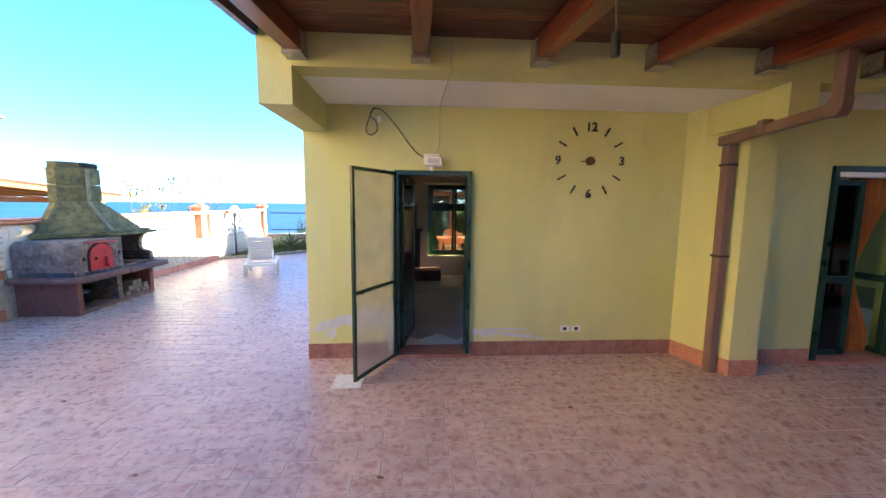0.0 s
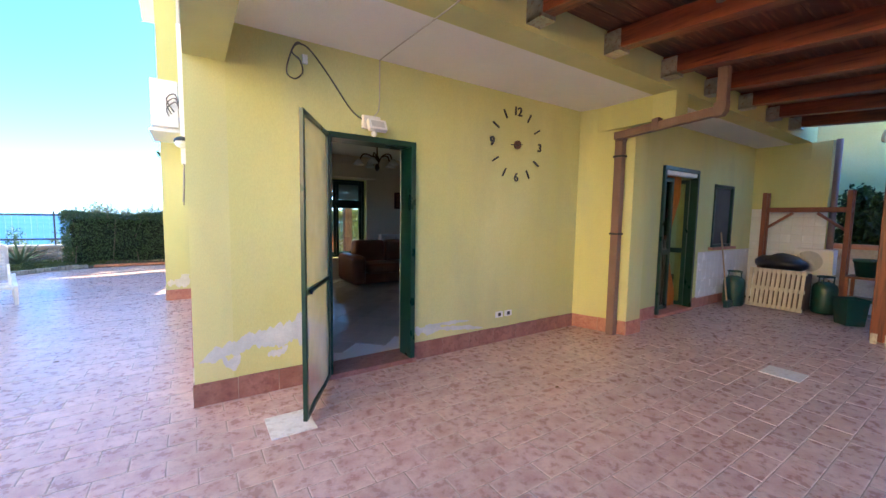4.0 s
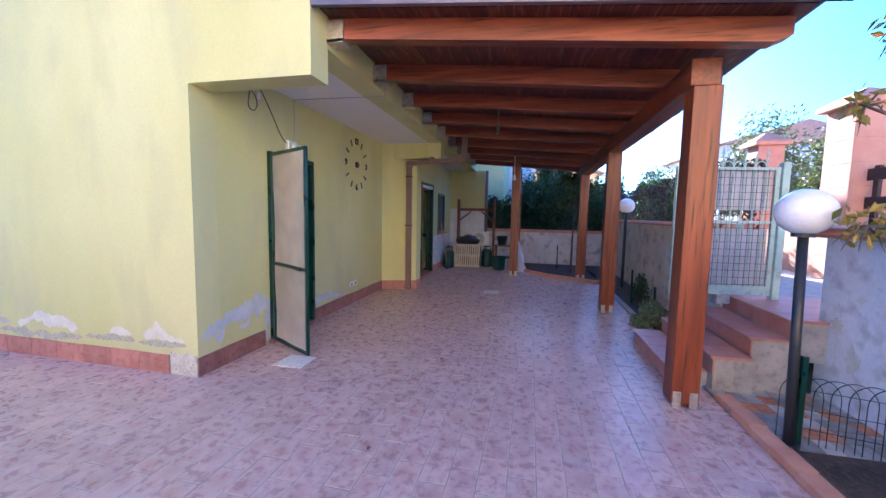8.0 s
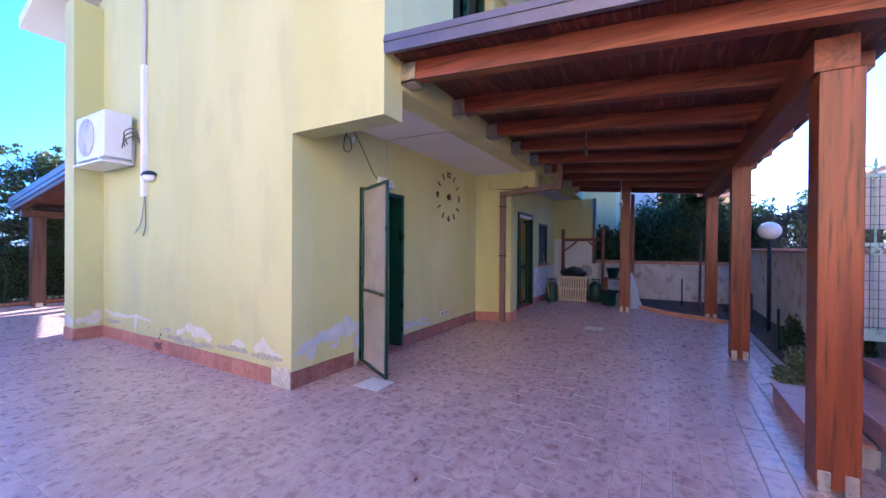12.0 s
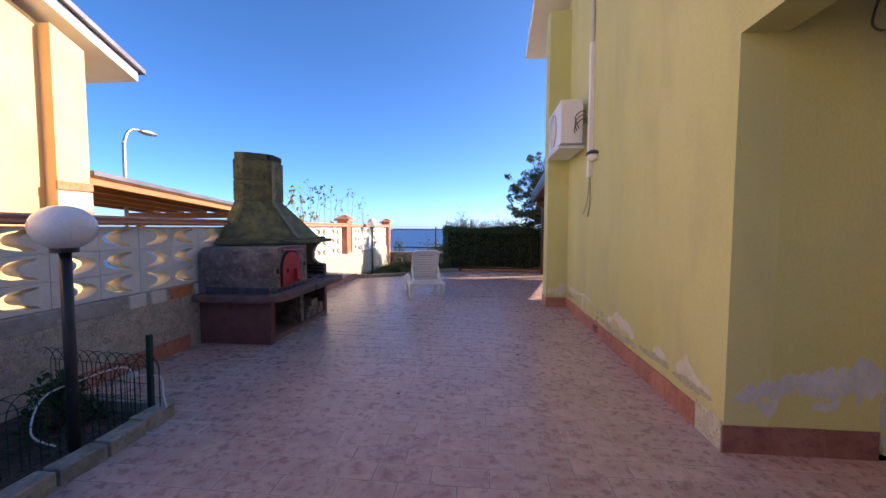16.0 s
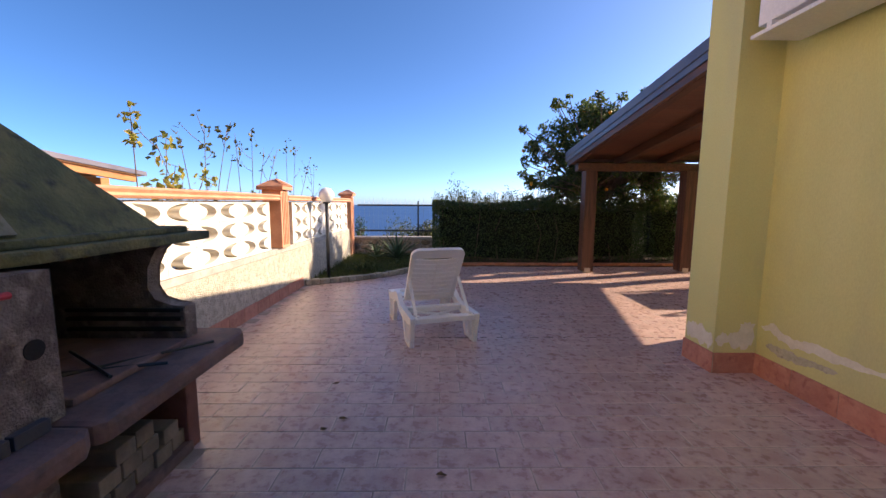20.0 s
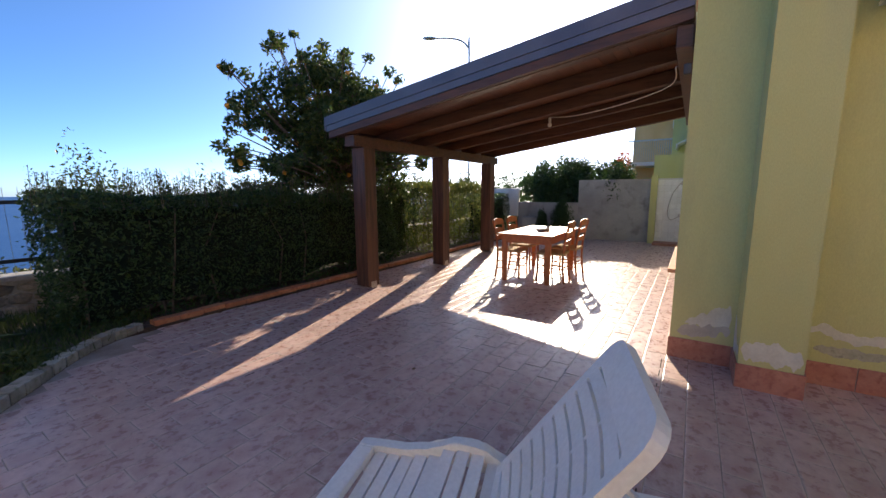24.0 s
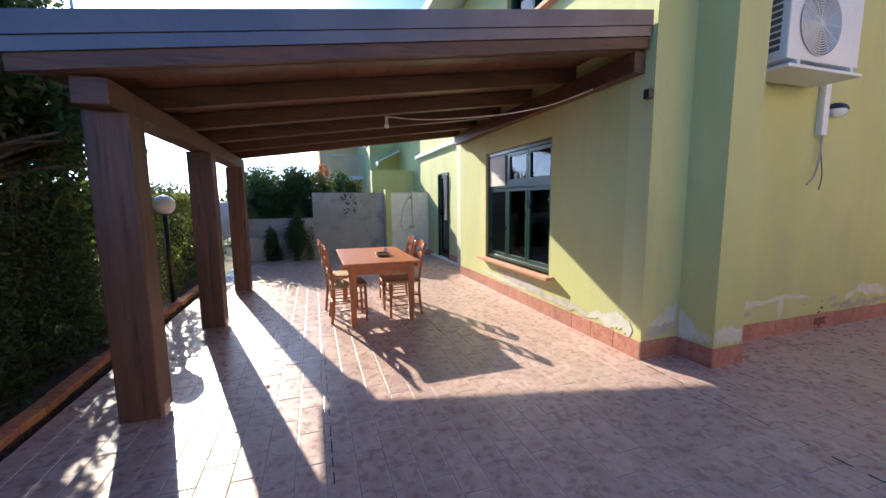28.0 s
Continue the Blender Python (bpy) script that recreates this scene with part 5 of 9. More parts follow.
    vs = [q.verts.new(p + side * w + out_n * o) for p in (h0, h0.lerp(h1, 0.5), h1) for w, o in ((-0.035, -0.01), (0.035, -0.01), (0.03, 0.008), (-0.03, 0.008))]
    for r in (0, 4):
        for i in range(4):
            q.faces.new((vs[r + i], vs[r + (i + 1) % 4], vs[r + 4 + (i + 1) % 4], vs[r + 4 + i]))
    q.faces.new(vs[:4])
    q.faces.new(vs[8:])
    part("hood_joint", q, BBQ_JOINT, top, "pale mortar joint down the hood")
    part("chimney_cap", prism([(x * 0.97 + -4.66 * 0.03, y * 0.93 + 2.66 * 0.07) for x, y in neck], "z", 2.32, 2.42, bevel=0.01), BBQ_HOOD, top)
    part("chimney_mouth", prism([(-4.475, 2.62), (-4.455, 2.66), (-4.455, 2.98), (-4.475, 2.98)], "z", 2.335, 2.405), SOOT_AND_HOLE, top)
    return top


barbecue()
# bricks stacked under the grill and utensils on it
rb = random.Random(3)
for row, n in ((0, 5), (1, 4), (2, 2)):
    for k in range(n):
        y = 2.80 + 0.125 * k + 0.03 * rb.random() + (0.14 if row == 2 else 0.04 * row)
        o = part("loose_brick", box(-4.26, -4.03 + 0.02 * rb.random(), y, y + 0.11, 0.062 + 0.085 * row, 0.142 + 0.085 * row, bevel=0.006), OLD_BRICK)
        tagged(o, "old grey concrete brick stacked under the grill", "brick", "bricks under the grill")
for k, (p, q) in enumerate((((-4.45, 2.9, 0.66), (-3.9, 3.15, 0.625)), ((-4.3, 2.85, 0.655), (-3.86, 3.45, 0.62)), ((-4.4, 3.2, 0.66), (-4.0, 2.95, 0.65)))):
    o = part("fire_iron", cyl(bmesh.new(), p, q, 0.008, seg=8), DARK_METAL)
    tagged(o, "blackened fire iron lying on the grill slab", "fire iron", "fire irons")
pan = part("tripod_pan", lathe(bmesh.new(), [(0.02, 0.0), (0.13, 0.02), (0.15, 0.06), (0.145, 0.06), (0.12, 0.025), (0.02, 0.01)], (-4.3, 2.15, 0.25), 20), STEEL, None, "", True)
tagged(pan, "old metal pan on a stand under the worktop", "pan")
part("stand_leg", cyl(bmesh.new(), (-4.3, 2.15, 0.06), (-4.3, 2.15, 0.255), 0.012), STEEL, pan)
kt = part("old_bucket", lathe(bmesh.new(), [(0.1, 0.0), (0.12, 0.25), (0.115, 0.25), (0.095, 0.02)], (-4.45, 2.45, 0.06), 18), DARK_METAL, None, "", True)
tagged(kt, "dark old bucket standing under the worktop", "bucket")


# ---- sun lounger ----
def lounger():
    """Moulded lounger: two slotted side frames, a seat and a raised back with narrow slots."""
    top = empty("sun_lounger", (-2.75, 5.5, 0), "white plastic sun lounger with raised slatted back", "sun lounger")
    m = Matrix(((0.96, -0.28, 0, -2.885), (0.28, 0.96, 0, 4.90), (0, 0, 1, 0), (0, 0, 0, 1)))
    Wd, T = 0.70, 0.052

    def put(name, bm, parent=top, smooth=False):
        bmesh.ops.transform(bm, matrix=m, verts=bm.verts)
        return part(name, bm, WHITE_PLASTIC, parent, "", smooth)
    prof = [(-0.03, 0.305), (0.46, 0.305), (0.58, 0.335), (0.70, 0.40), (0.80, 0.405), (0.92, 0.35), (1.06, 0.325), (1.25, 0.315)]

    def rail_h(v):
        for (a, za), (b, zb) in zip(prof, prof[1:]):
            if a <= v <= b:
                f = (v - a) / (b - a)
                f = f * f * (3 - 2 * f)
                return za + (zb - za) * f
        return prof[-1][1]
    for u in (0.0, Wd - T):
        vs = [-0.03 + 1.28 * i / 36 for i in range(37)]
        b = prism([(v, rail_h(v)) for v in vs] + [(v, rail_h(v) - 0.075 - 0.02 * math.sin(math.pi * (v + 0.03) / 1.28)) for v in reversed(vs)], "x", u, u + T, bevel=0.01)
        for bars in (((-0.03, 0.06, 0.025, 0.065), (0.135, 0.185, 0.12, 0.16), (0.29, 0.42, 0.22, 0.275)), ((0.86, 0.97, 0.955, 1.0), (1.03, 1.075, 1.05, 1.09), (1.16, 1.25, 1.16, 1.205))):
            for a0, a1, c0, c1 in bars:
                prism([(a0, 0.26), (a1, 0.26), (c1, 0.012), (c0, 0.012)], "x", u + 0.003, u + T - 0.003, bevel=0.006, bm=b)
            prism([(bars[0][2], 0.0), (bars[2][3], 0.0), (bars[2][3] + 0.004, 0.038), (bars[0][2] - 0.004, 0.038)], "x", u + 0.003, u + T - 0.003, bevel=0.006, bm=b)
        put("side_frame", b)
    put("rear_bar", box(T, Wd - T, -0.03, 0.06, 0.245, 0.30, bevel=0.012))
    put("middle_bar", box(T, Wd - T, 0.37, 0.46, 0.245, 0.30, bevel=0.012))
    for a, c in (((T, 0.05), (Wd - T, 0.38)), ((Wd - T, 0.05), (T, 0.38))):
        put("cross_brace", cyl(bmesh.new(), (a[0], a[1], 0.262), (c[0], c[1], 0.262), 0.012, seg=8))
    for u in (T + 0.02, Wd - T - 0.05):
        put("back_stop", box(u, u + 0.03, -0.005, 0.035, 0.296, 0.318, bevel=0.006))
    # seat
    put("seat_edge", box(T, Wd - T, 1.17, 1.25, 0.275, 0.318, bevel=0.014))
    for k in range(9):
        v = 0.645 + 0.0615 * k
        z = rail_h(v) - 0.028
        b = bmesh.new()
        n = 8
        vs = [[b.verts.new((T - 0.008 + (Wd - 2 * T + 0.016) * i / n, v + dv, z - 0.025 * math.sin(math.pi * i / n) + dz)) for i in range(n + 1)] for dv, dz in ((-0.025, 0), (0.025, 0), (0.025, -0.014), (-0.025, -0.014))]
        for r in range(4):
            for i in range(n):
                b.faces.new((vs[r][i], vs[r][i + 1], vs[(r + 1) % 4][i + 1], vs[(r + 1) % 4][i]))
        b.faces.new([r[0] for r in vs])
        b.faces.new([r[-1] for r in vs])
        put("seat_slat", b)
    # back
    hinge, tip = Vector((0, 0.62, 0.34)), Vector((0, 0.205, 0.935))
    d = (tip - hinge).normalized()
    L = (tip - hinge).length
    nrm = Vector((0, d.z, -d.y))
    mb = Matrix(((1, 0, 0, 0.07), (0, d.y, nrm.y, hinge.y), (0, d.z, nrm.z, hinge.z), (0, 0, 0, 1)))
    bw = Wd - 0.14

    def put_b(name, bm, parent):
        bmesh.ops.transform(bm, matrix=mb, verts=bm.verts)
        return put(name, bm, parent)

    def corner(c, r, a0):
        return [(c[0] + r * math.cos(a0 + math.pi / 2 * i / 5), c[1] + r * math.sin(a0 + math.pi / 2 * i / 5)) for i in range(6)]
    outer = [(0.0, 0.0), (bw, 0.0)] + corner((bw - 0.08, L - 0.08), 0.08, 0) + corner((0.08, L - 0.08), 0.08, math.pi / 2)
    inn = [(0.04, 0.035), (bw - 0.04, 0.035)] + corner((bw - 0.065, L - 0.145), 0.025, 0) + corner((0.065, L - 0.145), 0.025, math.pi / 2)
    b = bmesh.new()
    k = len(outer)
    q = [[b.verts.new((x, y, z)) for x, y in pts] for pts, z in ((outer, 0.012), (inn, 0.006), (inn, -0.014), (outer, -0.026))]
    for r in range(4):
        for i in range(k):
            b.faces.new((q[r][i], q[r][(i + 1) % k], q[(r + 1) % 4][(i + 1) % k], q[(r + 1) % 4][i]))
    back = put_b("backrest", b, top)
    rows, pitch = 9, (L - 0.155) / 9
    for j in range(rows):
        y = 0.035 + j * pitch
        b = bmesh.new()
        n = 8
        vs = [[b.verts.new((0.036 + (bw - 0.072) * i / n, y + dv, dz - 0.02 * math.sin(math.pi * i / n))) for i in range(n + 1)] for dv, dz in ((0, 0.006), (pitch - 0.013, 0.006), (pitch - 0.013, -0.012), (0, -0.012))]
        for r in range(4):
            for i in range(n):
                b.faces.new((vs[r][i], vs[r][i + 1], vs[(r + 1) % 4][i + 1], vs[(r + 1) % 4][i]))
        b.faces.new([r[0] for r in vs])
        b.faces.new([r[-1] for r in vs])
        put_b("back_slat", b, back)
    put_b("back_spine", box(bw / 2 - 0.007, bw / 2 + 0.007, 0.03, L - 0.13, -0.042, -0.016), back)
    for u in (T + 0.012, Wd - T - 0.044):
        p, q = Vector((u + 0.016, 0.09, 0.30)), Vector((u + 0.016, 0.40, 0.60))
        w = (q - p).normalized()
        put("back_prop", box(-0.016, 0.016, -0.009, 0.009, 0, (q - p).length, bevel=0.004, m=Matrix.Translation(p) @ Matrix.Rotation(-math.atan2(w.y, w.z), 4, "X")))

lounger()

# ---- table, chairs ----
TABLE_WOOD = mat("orange_stained_table", (0.42, 0.13, 0.045), (0.52, 0.18, 0.065), 3, 0.32, 0.15, fine=30, stretch=(0.7, 6, 6))
CHAIR_WOOD = mat("orange_stained_chair", (0.36, 0.115, 0.04), (0.46, 0.16, 0.06), 4, 0.38, 0.15, fine=40, stretch=(4, 4, 0.8))
RUSH = mat("woven_rush_seat", (0.36, 0.24, 0.11), (0.5, 0.36, 0.18), 30, 0.85, 0.8, fine=160, stretch=(1, 6, 1), dist=0.006)


def table():
    x0, x1, y0, y1 = 1.80, 3.35, 6.79, 7.69
    t = empty("dining_table", ((x0 + x1) / 2, (y0 + y1) / 2, 0), "orange-brown stained wooden garden dining table", "table")
    part("tabletop", box(x0, x1, y0, y1, 0.735, 0.765, bevel=0.008), TABLE_WOOD, t)
    part("apron", box(x0 + 0.08, x1 - 0.08, y0 + 0.07, y0 + 0.095, 0.62, 0.734), TABLE_WOOD, t)
    part("apron", box(x0 + 0.08, x1 - 0.08, y1 - 0.095, y1 - 0.07, 0.62, 0.734), TABLE_WOOD, t)
    part("apron", box(x0 + 0.07, x0 + 0.095, y0 + 0.1, y1 - 0.1, 0.62, 0.734), TABLE_WOOD, t)
    part("apron", box(x1 - 0.095, x1 - 0.07, y0 + 0.1, y1 - 0.1, 0.62, 0.734), TABLE_WOOD, t)
    for x in (x0 + 0.06, x1 - 0.14):
        for y in (y0 + 0.06, y1 - 0.14):
            b = bmesh.new()
            r = bmesh.ops.create_cube(b, size=1.0, matrix=Matrix.Translation((x + 0.04, y + 0.04, 0.367)) @ Matrix.Diagonal((0.085, 0.085, 0.734, 1)))
            for v in b.verts:
                if v.co.z < 0.2:
                    v.co.x = x + 0.04 + (v.co.x - x - 0.04) * 0.72
                    v.co.y = y + 0.04 + (v.co.y - y - 0.04) * 0.72
            bmesh.ops.bevel(b, geom=b.edges[:], offset=0.006, segments=2, affect="EDGES")
            part("leg", b, TABLE_WOOD, t)


table()


def chair():
    """Country chair, facing +y, its base centre at the origin."""
    c = empty("dining_chair", (0, 0, 0), "orange-brown wooden dining chair with a woven rush seat", "chair", "chairs round the table")
    for x in (-0.19, 0.19):
        part("leg", cyl(bmesh.new(), (x * 1.05, 0.20, 0.0), (x, 0.19, 0.46), 0.015, 0.019, seg=12), CHAIR_WOOD, c, "", True)
        part("back_post", tube(bmesh.new(), smooth_path([(x * 0.95, -0.22, 0.0), (x * 0.92, -0.19, 0.25), (x * 0.92, -0.19, 0.46), (x * 0.95, -0.22, 0.7), (x * 1.0, -0.27, 0.93)], 4), 0.018, seg=10), CHAIR_WOOD, c, "", True)
        for z in (0.15, 0.27):
            part("side_stretcher", cyl(bmesh.new(), (x * 1.03, 0.2, z), (x * 0.93, -0.2, z), 0.009, seg=8), CHAIR_WOOD, c, "", True)
    for z in (0.20, 0.32):
        part("front_stretcher", cyl(bmesh.new(), (-0.19, 0.197, z), (0.19, 0.197, z), 0.01, seg=8), CHAIR_WOOD, c, "", True)
    part("rear_stretcher", cyl(bmesh.new(), (-0.175, -0.2, 0.24), (0.175, -0.2, 0.24), 0.01, seg=8), CHAIR_WOOD, c, "", True)
    b = box(-0.215, 0.215, -0.205, 0.215, 0.435, 0.475, bevel=0.015)
    part("seat", b, RUSH, c, "woven rush seat")
    for z, h in ((0.60, 0.06), (0.73, 0.06), (0.855, 0.09)):
        b = bmesh.new()
        n = 10
        yb = -0.19 - (z - 0.46) * 0.16
        vs = []
        for dz, dy in ((0, 0.009), (h, 0.002), (h, -0.012), (0, -0.005)):
            vs.append([b.verts.new((-0.17 + 0.34 * i / n, yb + dy - 0.035 * math.sin(math.pi * i / n), z + dz + (0.02 * math.sin(math.pi * i / n) if dz else 0))) for i in range(n + 1)])
        for r in range(4):
            for i in range(n):
                b.faces.new((vs[r][i], vs[r][i + 1], vs[(r + 1) % 4][i + 1], vs[(r + 1) % 4][i]))
        b.faces.new([r[0] for r in vs])
        b.faces.new([r[-1] for r in vs])
        part("back_slat", b, CHAIR_WOOD, c)
    return c


first = chair()
first.matrix_basis = pose(2.27, 7.62, 0, 0, 0, 182)
copy_thing(first, pose(2.92, 7.66, 0, 0, 0, 178))
copy_thing(first, pose(2.28, 6.92, 0, 0, 0, 2))
copy_thing(first, pose(2.95, 6.88, 0, 0, 0, -3))
ash = empty("ashtray", (2.35, 7.15, 0.765), "silver ashtray with a small glass on the table", "ashtray")
part("dish", lathe(bmesh.new(), [(0.05, 0.0), (0.095, 0.02), (0.1, 0.045), (0.09, 0.045), (0.08, 0.02), (0.01, 0.012)], (2.35, 7.15, 0.766), 20), STEEL, ash, "", True)
gl = part("drinking_glass", lathe(bmesh.new(), [(0.025, 0.0), (0.034, 0.085), (0.031, 0.085), (0.022, 0.006)], (2.47, 7.09, 0.766), 16), mat("clear_tumbler", (0.6, 0.62, 0.62), (0.66, 0.68, 0.68), 3, 0.1, 0, spec=0.8), None, "", True)
tagged(gl, "small clear glass on the table", "glass")


# ---- globe lamps ----
def globe_lamp(x, y, z0, zg, r, squash=1.0, lean=(0.0, 0.0)):
    t = empty("garden_lamp", (x, y, z0), "white globe garden lamp on a black post", "garden lamp", "globe garden lamps")
    fx, fy = x + lean[0], y + lean[1]
    part("post", cyl(bmesh.new(), (fx, fy, z0), (x, y, zg - r * squash), 0.03, seg=14), DARK_METAL, t, "", True)
    part("base", cyl(bmesh.new(), (fx, fy, z0), (fx, fy, z0 + 0.03), 0.06, seg=18), DARK_METAL, t)
    part("collar", cyl(bmesh.new(), (x, y, zg - r * squash - 0.015), (x, y, zg - r * squash + 0.02), 0.065, seg=18), DARK_METAL, t)
    b = bmesh.new()
    bmesh.ops.create_uvsphere(b, u_segments=32, v_segments=20, radius=1, matrix=Matrix.Translation((x, y, zg)) @ Matrix.Diagonal((r, r, r * squash, 1)))
    part("globe", b, OPAL, t, "", True)


globe_lamp(0.235, -4.6, 0.0, 1.555, 0.163, 0.92, (-0.13, 0.04))
globe_lamp(5.95, -4.78, 0.0, 1.75, 0.165, 0.92)
globe_lamp(-3.97, -0.45, 0.0, 1.39, 0.155, 0.85)
globe_lamp(-4.62, 8.33, 0.0, 1.52, 0.135)
globe_lamp(3.85, 10.0, 0.0, 1.46, 0.14)

# ---- south garden: steps, gate, beds ----
STEP_TILE = mat("step_tile", (0.42, 0.18, 0.14), (0.50, 0.25, 0.20), 8, 0.4, 0.2, vary=0.08)


def steps():
    """Four tiled steps climbing towards the street, each cast body with its own treads and riser tiles."""
    t = empty("garden_steps", (1.6, -4.7, 0), "tiled garden steps up to the gate with rough concrete sides", "steps")
    for k, (yf, z, x0, x1) in enumerate(((-4.11, 0.165, 0.98, 2.2), (-4.41, 0.33, 0.88, 2.2), (-4.72, 0.495, 0.96, 2.2), (-5.03, 0.66, 1.0, 2.2))):
        yb = (-4.43, -4.74, -5.05, -6.04)[k]
        body = part("step", box(x0 + 0.012, x1, yb, yf - 0.02, 0.0 if k < 3 else 0.3, z - 0.028, bevel=0.006), CONCRETE, t)
        n = 4
        for j in range(n):
            u0, u1 = x0 + (x1 - x0) * j / n, x0 + (x1 - x0) * (j + 1) / n
            part("tread", box(u0 + 0.0015, u1 - 0.0015, yb + 0.021, yf + 0.012, z - 0.028, z, bevel=0.009), STEP_TILE, body)
            part("riser_tile", box(u0 + 0.0025, u1 - 0.0025, yf - 0.02, yf - 0.008, z - 0.16, z - 0.03), STEP_TILE, body)

steps()
GATE_GREEN = mat("pale_green_gate_paint", (0.34, 0.46, 0.38), (0.42, 0.54, 0.45), 5, 0.55, 0.2, c3=(0.3, 0.33, 0.27))


def gate():
    """Iron gate leaf, hinged at the wall end and swung in over the steps; built along its own length, then turned into place."""
    g = empty("garden_gate", (1.96, -5.34, 0.7), "pale green iron garden gate with wire mesh, standing open", "gate")
    L, z0, z1 = 1.03, 0.70, 2.05
    m = Matrix.Translation((1.965, -5.35, 0)) @ Matrix.Rotation(math.atan2(1.02, -0.16), 4, "Z")

    def put(name, bm, material, label="", parent=g):
        bmesh.ops.transform(bm, matrix=m, verts=bm.verts)
        return part(name, bm, material, parent, label)
    for u0, u1, za, zb in ((0, 0.045, z0, z1), (L - 0.045, L, z0, z1), (0.045, L - 0.045, z0, z0 + 0.10), (0.045, L - 0.045, 1.46, 1.49), (0.045, L - 0.045, z1 - 0.035, z1 - 0.005)):
        put("gate_rail", box(u0, u1, -0.02, 0.02, za, zb, bevel=0.003), GATE_GREEN)
    for j in range(8):
        u, tip = 0.13 + j * (L - 0.26) / 7, 0.06 if j % 2 else 0.13
        bar = put("bar", cyl(bmesh.new(), (u, 0, z0 + 0.1), (u, 0, z1 + tip), 0.009, seg=8), GATE_GREEN)
        put("spear_tip", cyl(bmesh.new(), (u, 0, z1 + tip), (u, 0, z1 + tip + 0.08), 0.016, 0.001, seg=6), GATE_GREEN, "", bar)
        if j < 7:
            c = u + (L - 0.26) / 14
            arc = [(c - 0.05 * math.cos(a), 0, z1 + 0.06 * math.sin(a)) for a in [math.pi * i / 8 for i in range(9)]]
            put("scroll", tube(bmesh.new(), arc, 0.006, seg=5), GATE_GREEN)
    b = bmesh.new()
    z = z0 + 0.11
    while z < z1:
        cyl(b, (0.03, 0.017, z), (L - 0.03, 0.017, z), 0.0026, seg=4, caps=False)
        z += 0.075
    u = 0.06
    while u < L:
        cyl(b, (u, 0.019, z0 + 0.09), (u, 0.019, z1 - 0.02), 0.0026, seg=4, caps=False)
        u += 0.055
    tagged(put("wire_mesh", b, DARK_METAL), "rusty wire mesh tied to the gate", kind="stuff")
    sheet = mat("pale_grey_sheet", (0.46, 0.46, 0.48), (0.54, 0.54, 0.56), 3, 0.6, 0.1)
    put("upper_panel", box(0.05, L - 0.05, -0.032, -0.026, 1.60, 2.01, bevel=0.002), sheet, "pale grey sheet fixed behind the bars")
    put("lower_panel", box(0.05, L - 0.05, -0.032, -0.026, z0 + 0.1, 1.40, bevel=0.002), sheet, "pale grey sheet fixed behind the bars")
    for u in (0.36, 0.68):
        b = bmesh.new()
        for k in range(8):
            bmesh.ops.create_icosphere(b, subdivisions=1, radius=0.017, matrix=Matrix.Translation((u + 0.03 * math.cos(k * math.pi / 4), 0.012, 1.42 + 0.03 * math.sin(k * math.pi / 4))))
        put("rosette", b, GATE_GREEN)
    put("hinge_post", box(-0.085, -0.012, -0.035, 0.035, 0.62, z1 + 0.05, bevel=0.004), GATE_GREEN)
    put("stop_block", box(0.42, 0.56, -0.06, 0.06, 0.60, z0 + 0.002, bevel=0.01), CONCRETE)

gate()

# kerb of terracotta bricks along the south bed
kerb_s = structure(part("kerb_bed", box(-4.4, 8.9, -4.5, -4.405, -0.1, 0.02), CONCRETE), "brick edging of the planting bed", "kerb")
x = -4.3
rk = random.Random(11)
while x < 0.72:
    w = 0.245
    part("kerb_brick", box(x, x + w, -4.52, -4.40, 0.0, 0.058 + rk.uniform(-0.006, 0.006), bevel=0.006, m=Matrix.Translation((0, rk.uniform(-0.008, 0.008), 0))), TERRA if rk.random() < 0.75 else BRICK, kerb_s)
    x += w + 0.008
structure(part("planting_bed", prism([(-4.85, -5.3), (0.05, -5.3), (0.05, -4.5), (-4.85, -4.5)], "z", -0.1, 0.02), SOIL), "dark planting soil", "soil")
structure(part("planting_bed", prism([(2.25, -5.05), (9.6, -5.05), (9.6, -2.5), (8.1, -2.5), (6.9, -3.6), (6.3, -4.5), (2.25, -4.5)], "z", -0.1, 0.02), SOIL), "dark planting soil", "soil")
# curved timber edging round the east bed
edge_pts = smooth_path([(8.3, -2.42, 0), (7.6, -2.85, 0), (7.05, -3.35, 0), (6.7, -3.95, 0), (6.4, -4.4, 0)], 3)
edging = structure(part("kerb_curve", box(6.3, 6.35, -4.5, -4.45, -0.1, 0.0), CONCRETE), "curved brick edging of the east bed", "kerb")
for a, c in zip(edge_pts, edge_pts[1:]):
    d = (c - a)
    ang = math.atan2(d.y, d.x)
    part("kerb_brick", box(0, d.length - 0.006, -0.05, 0.05, 0.0, 0.07, bevel=0.006, m=Matrix.Translation(a) @ Matrix.Rotation(ang, 4, "Z")), TERRA, edging)
# paving blocks beside the steps
PAVE = mat("concrete_paver", (0.30, 0.28, 0.25), (0.44, 0.41, 0.37), 7, 0.9, 0.3, vary=0.35)
pav = structure(part("paving", box(0.05, 1.05, -5.3, -4.52, -0.1, 0.0), CONCRETE), "grey and brown concrete paving blocks", "paving")
for i in range(6):
    for j in range(7):
        part("paver", box(0.06 + 0.165 * i, 0.217 + 0.165 * i, -5.29 + 0.109 * j, -5.185 + 0.109 * j, 0.0, 0.022 + rk.uniform(0, 0.004), bevel=0.004), PAVE if rk.random() < 0.8 else BRICK, pav)


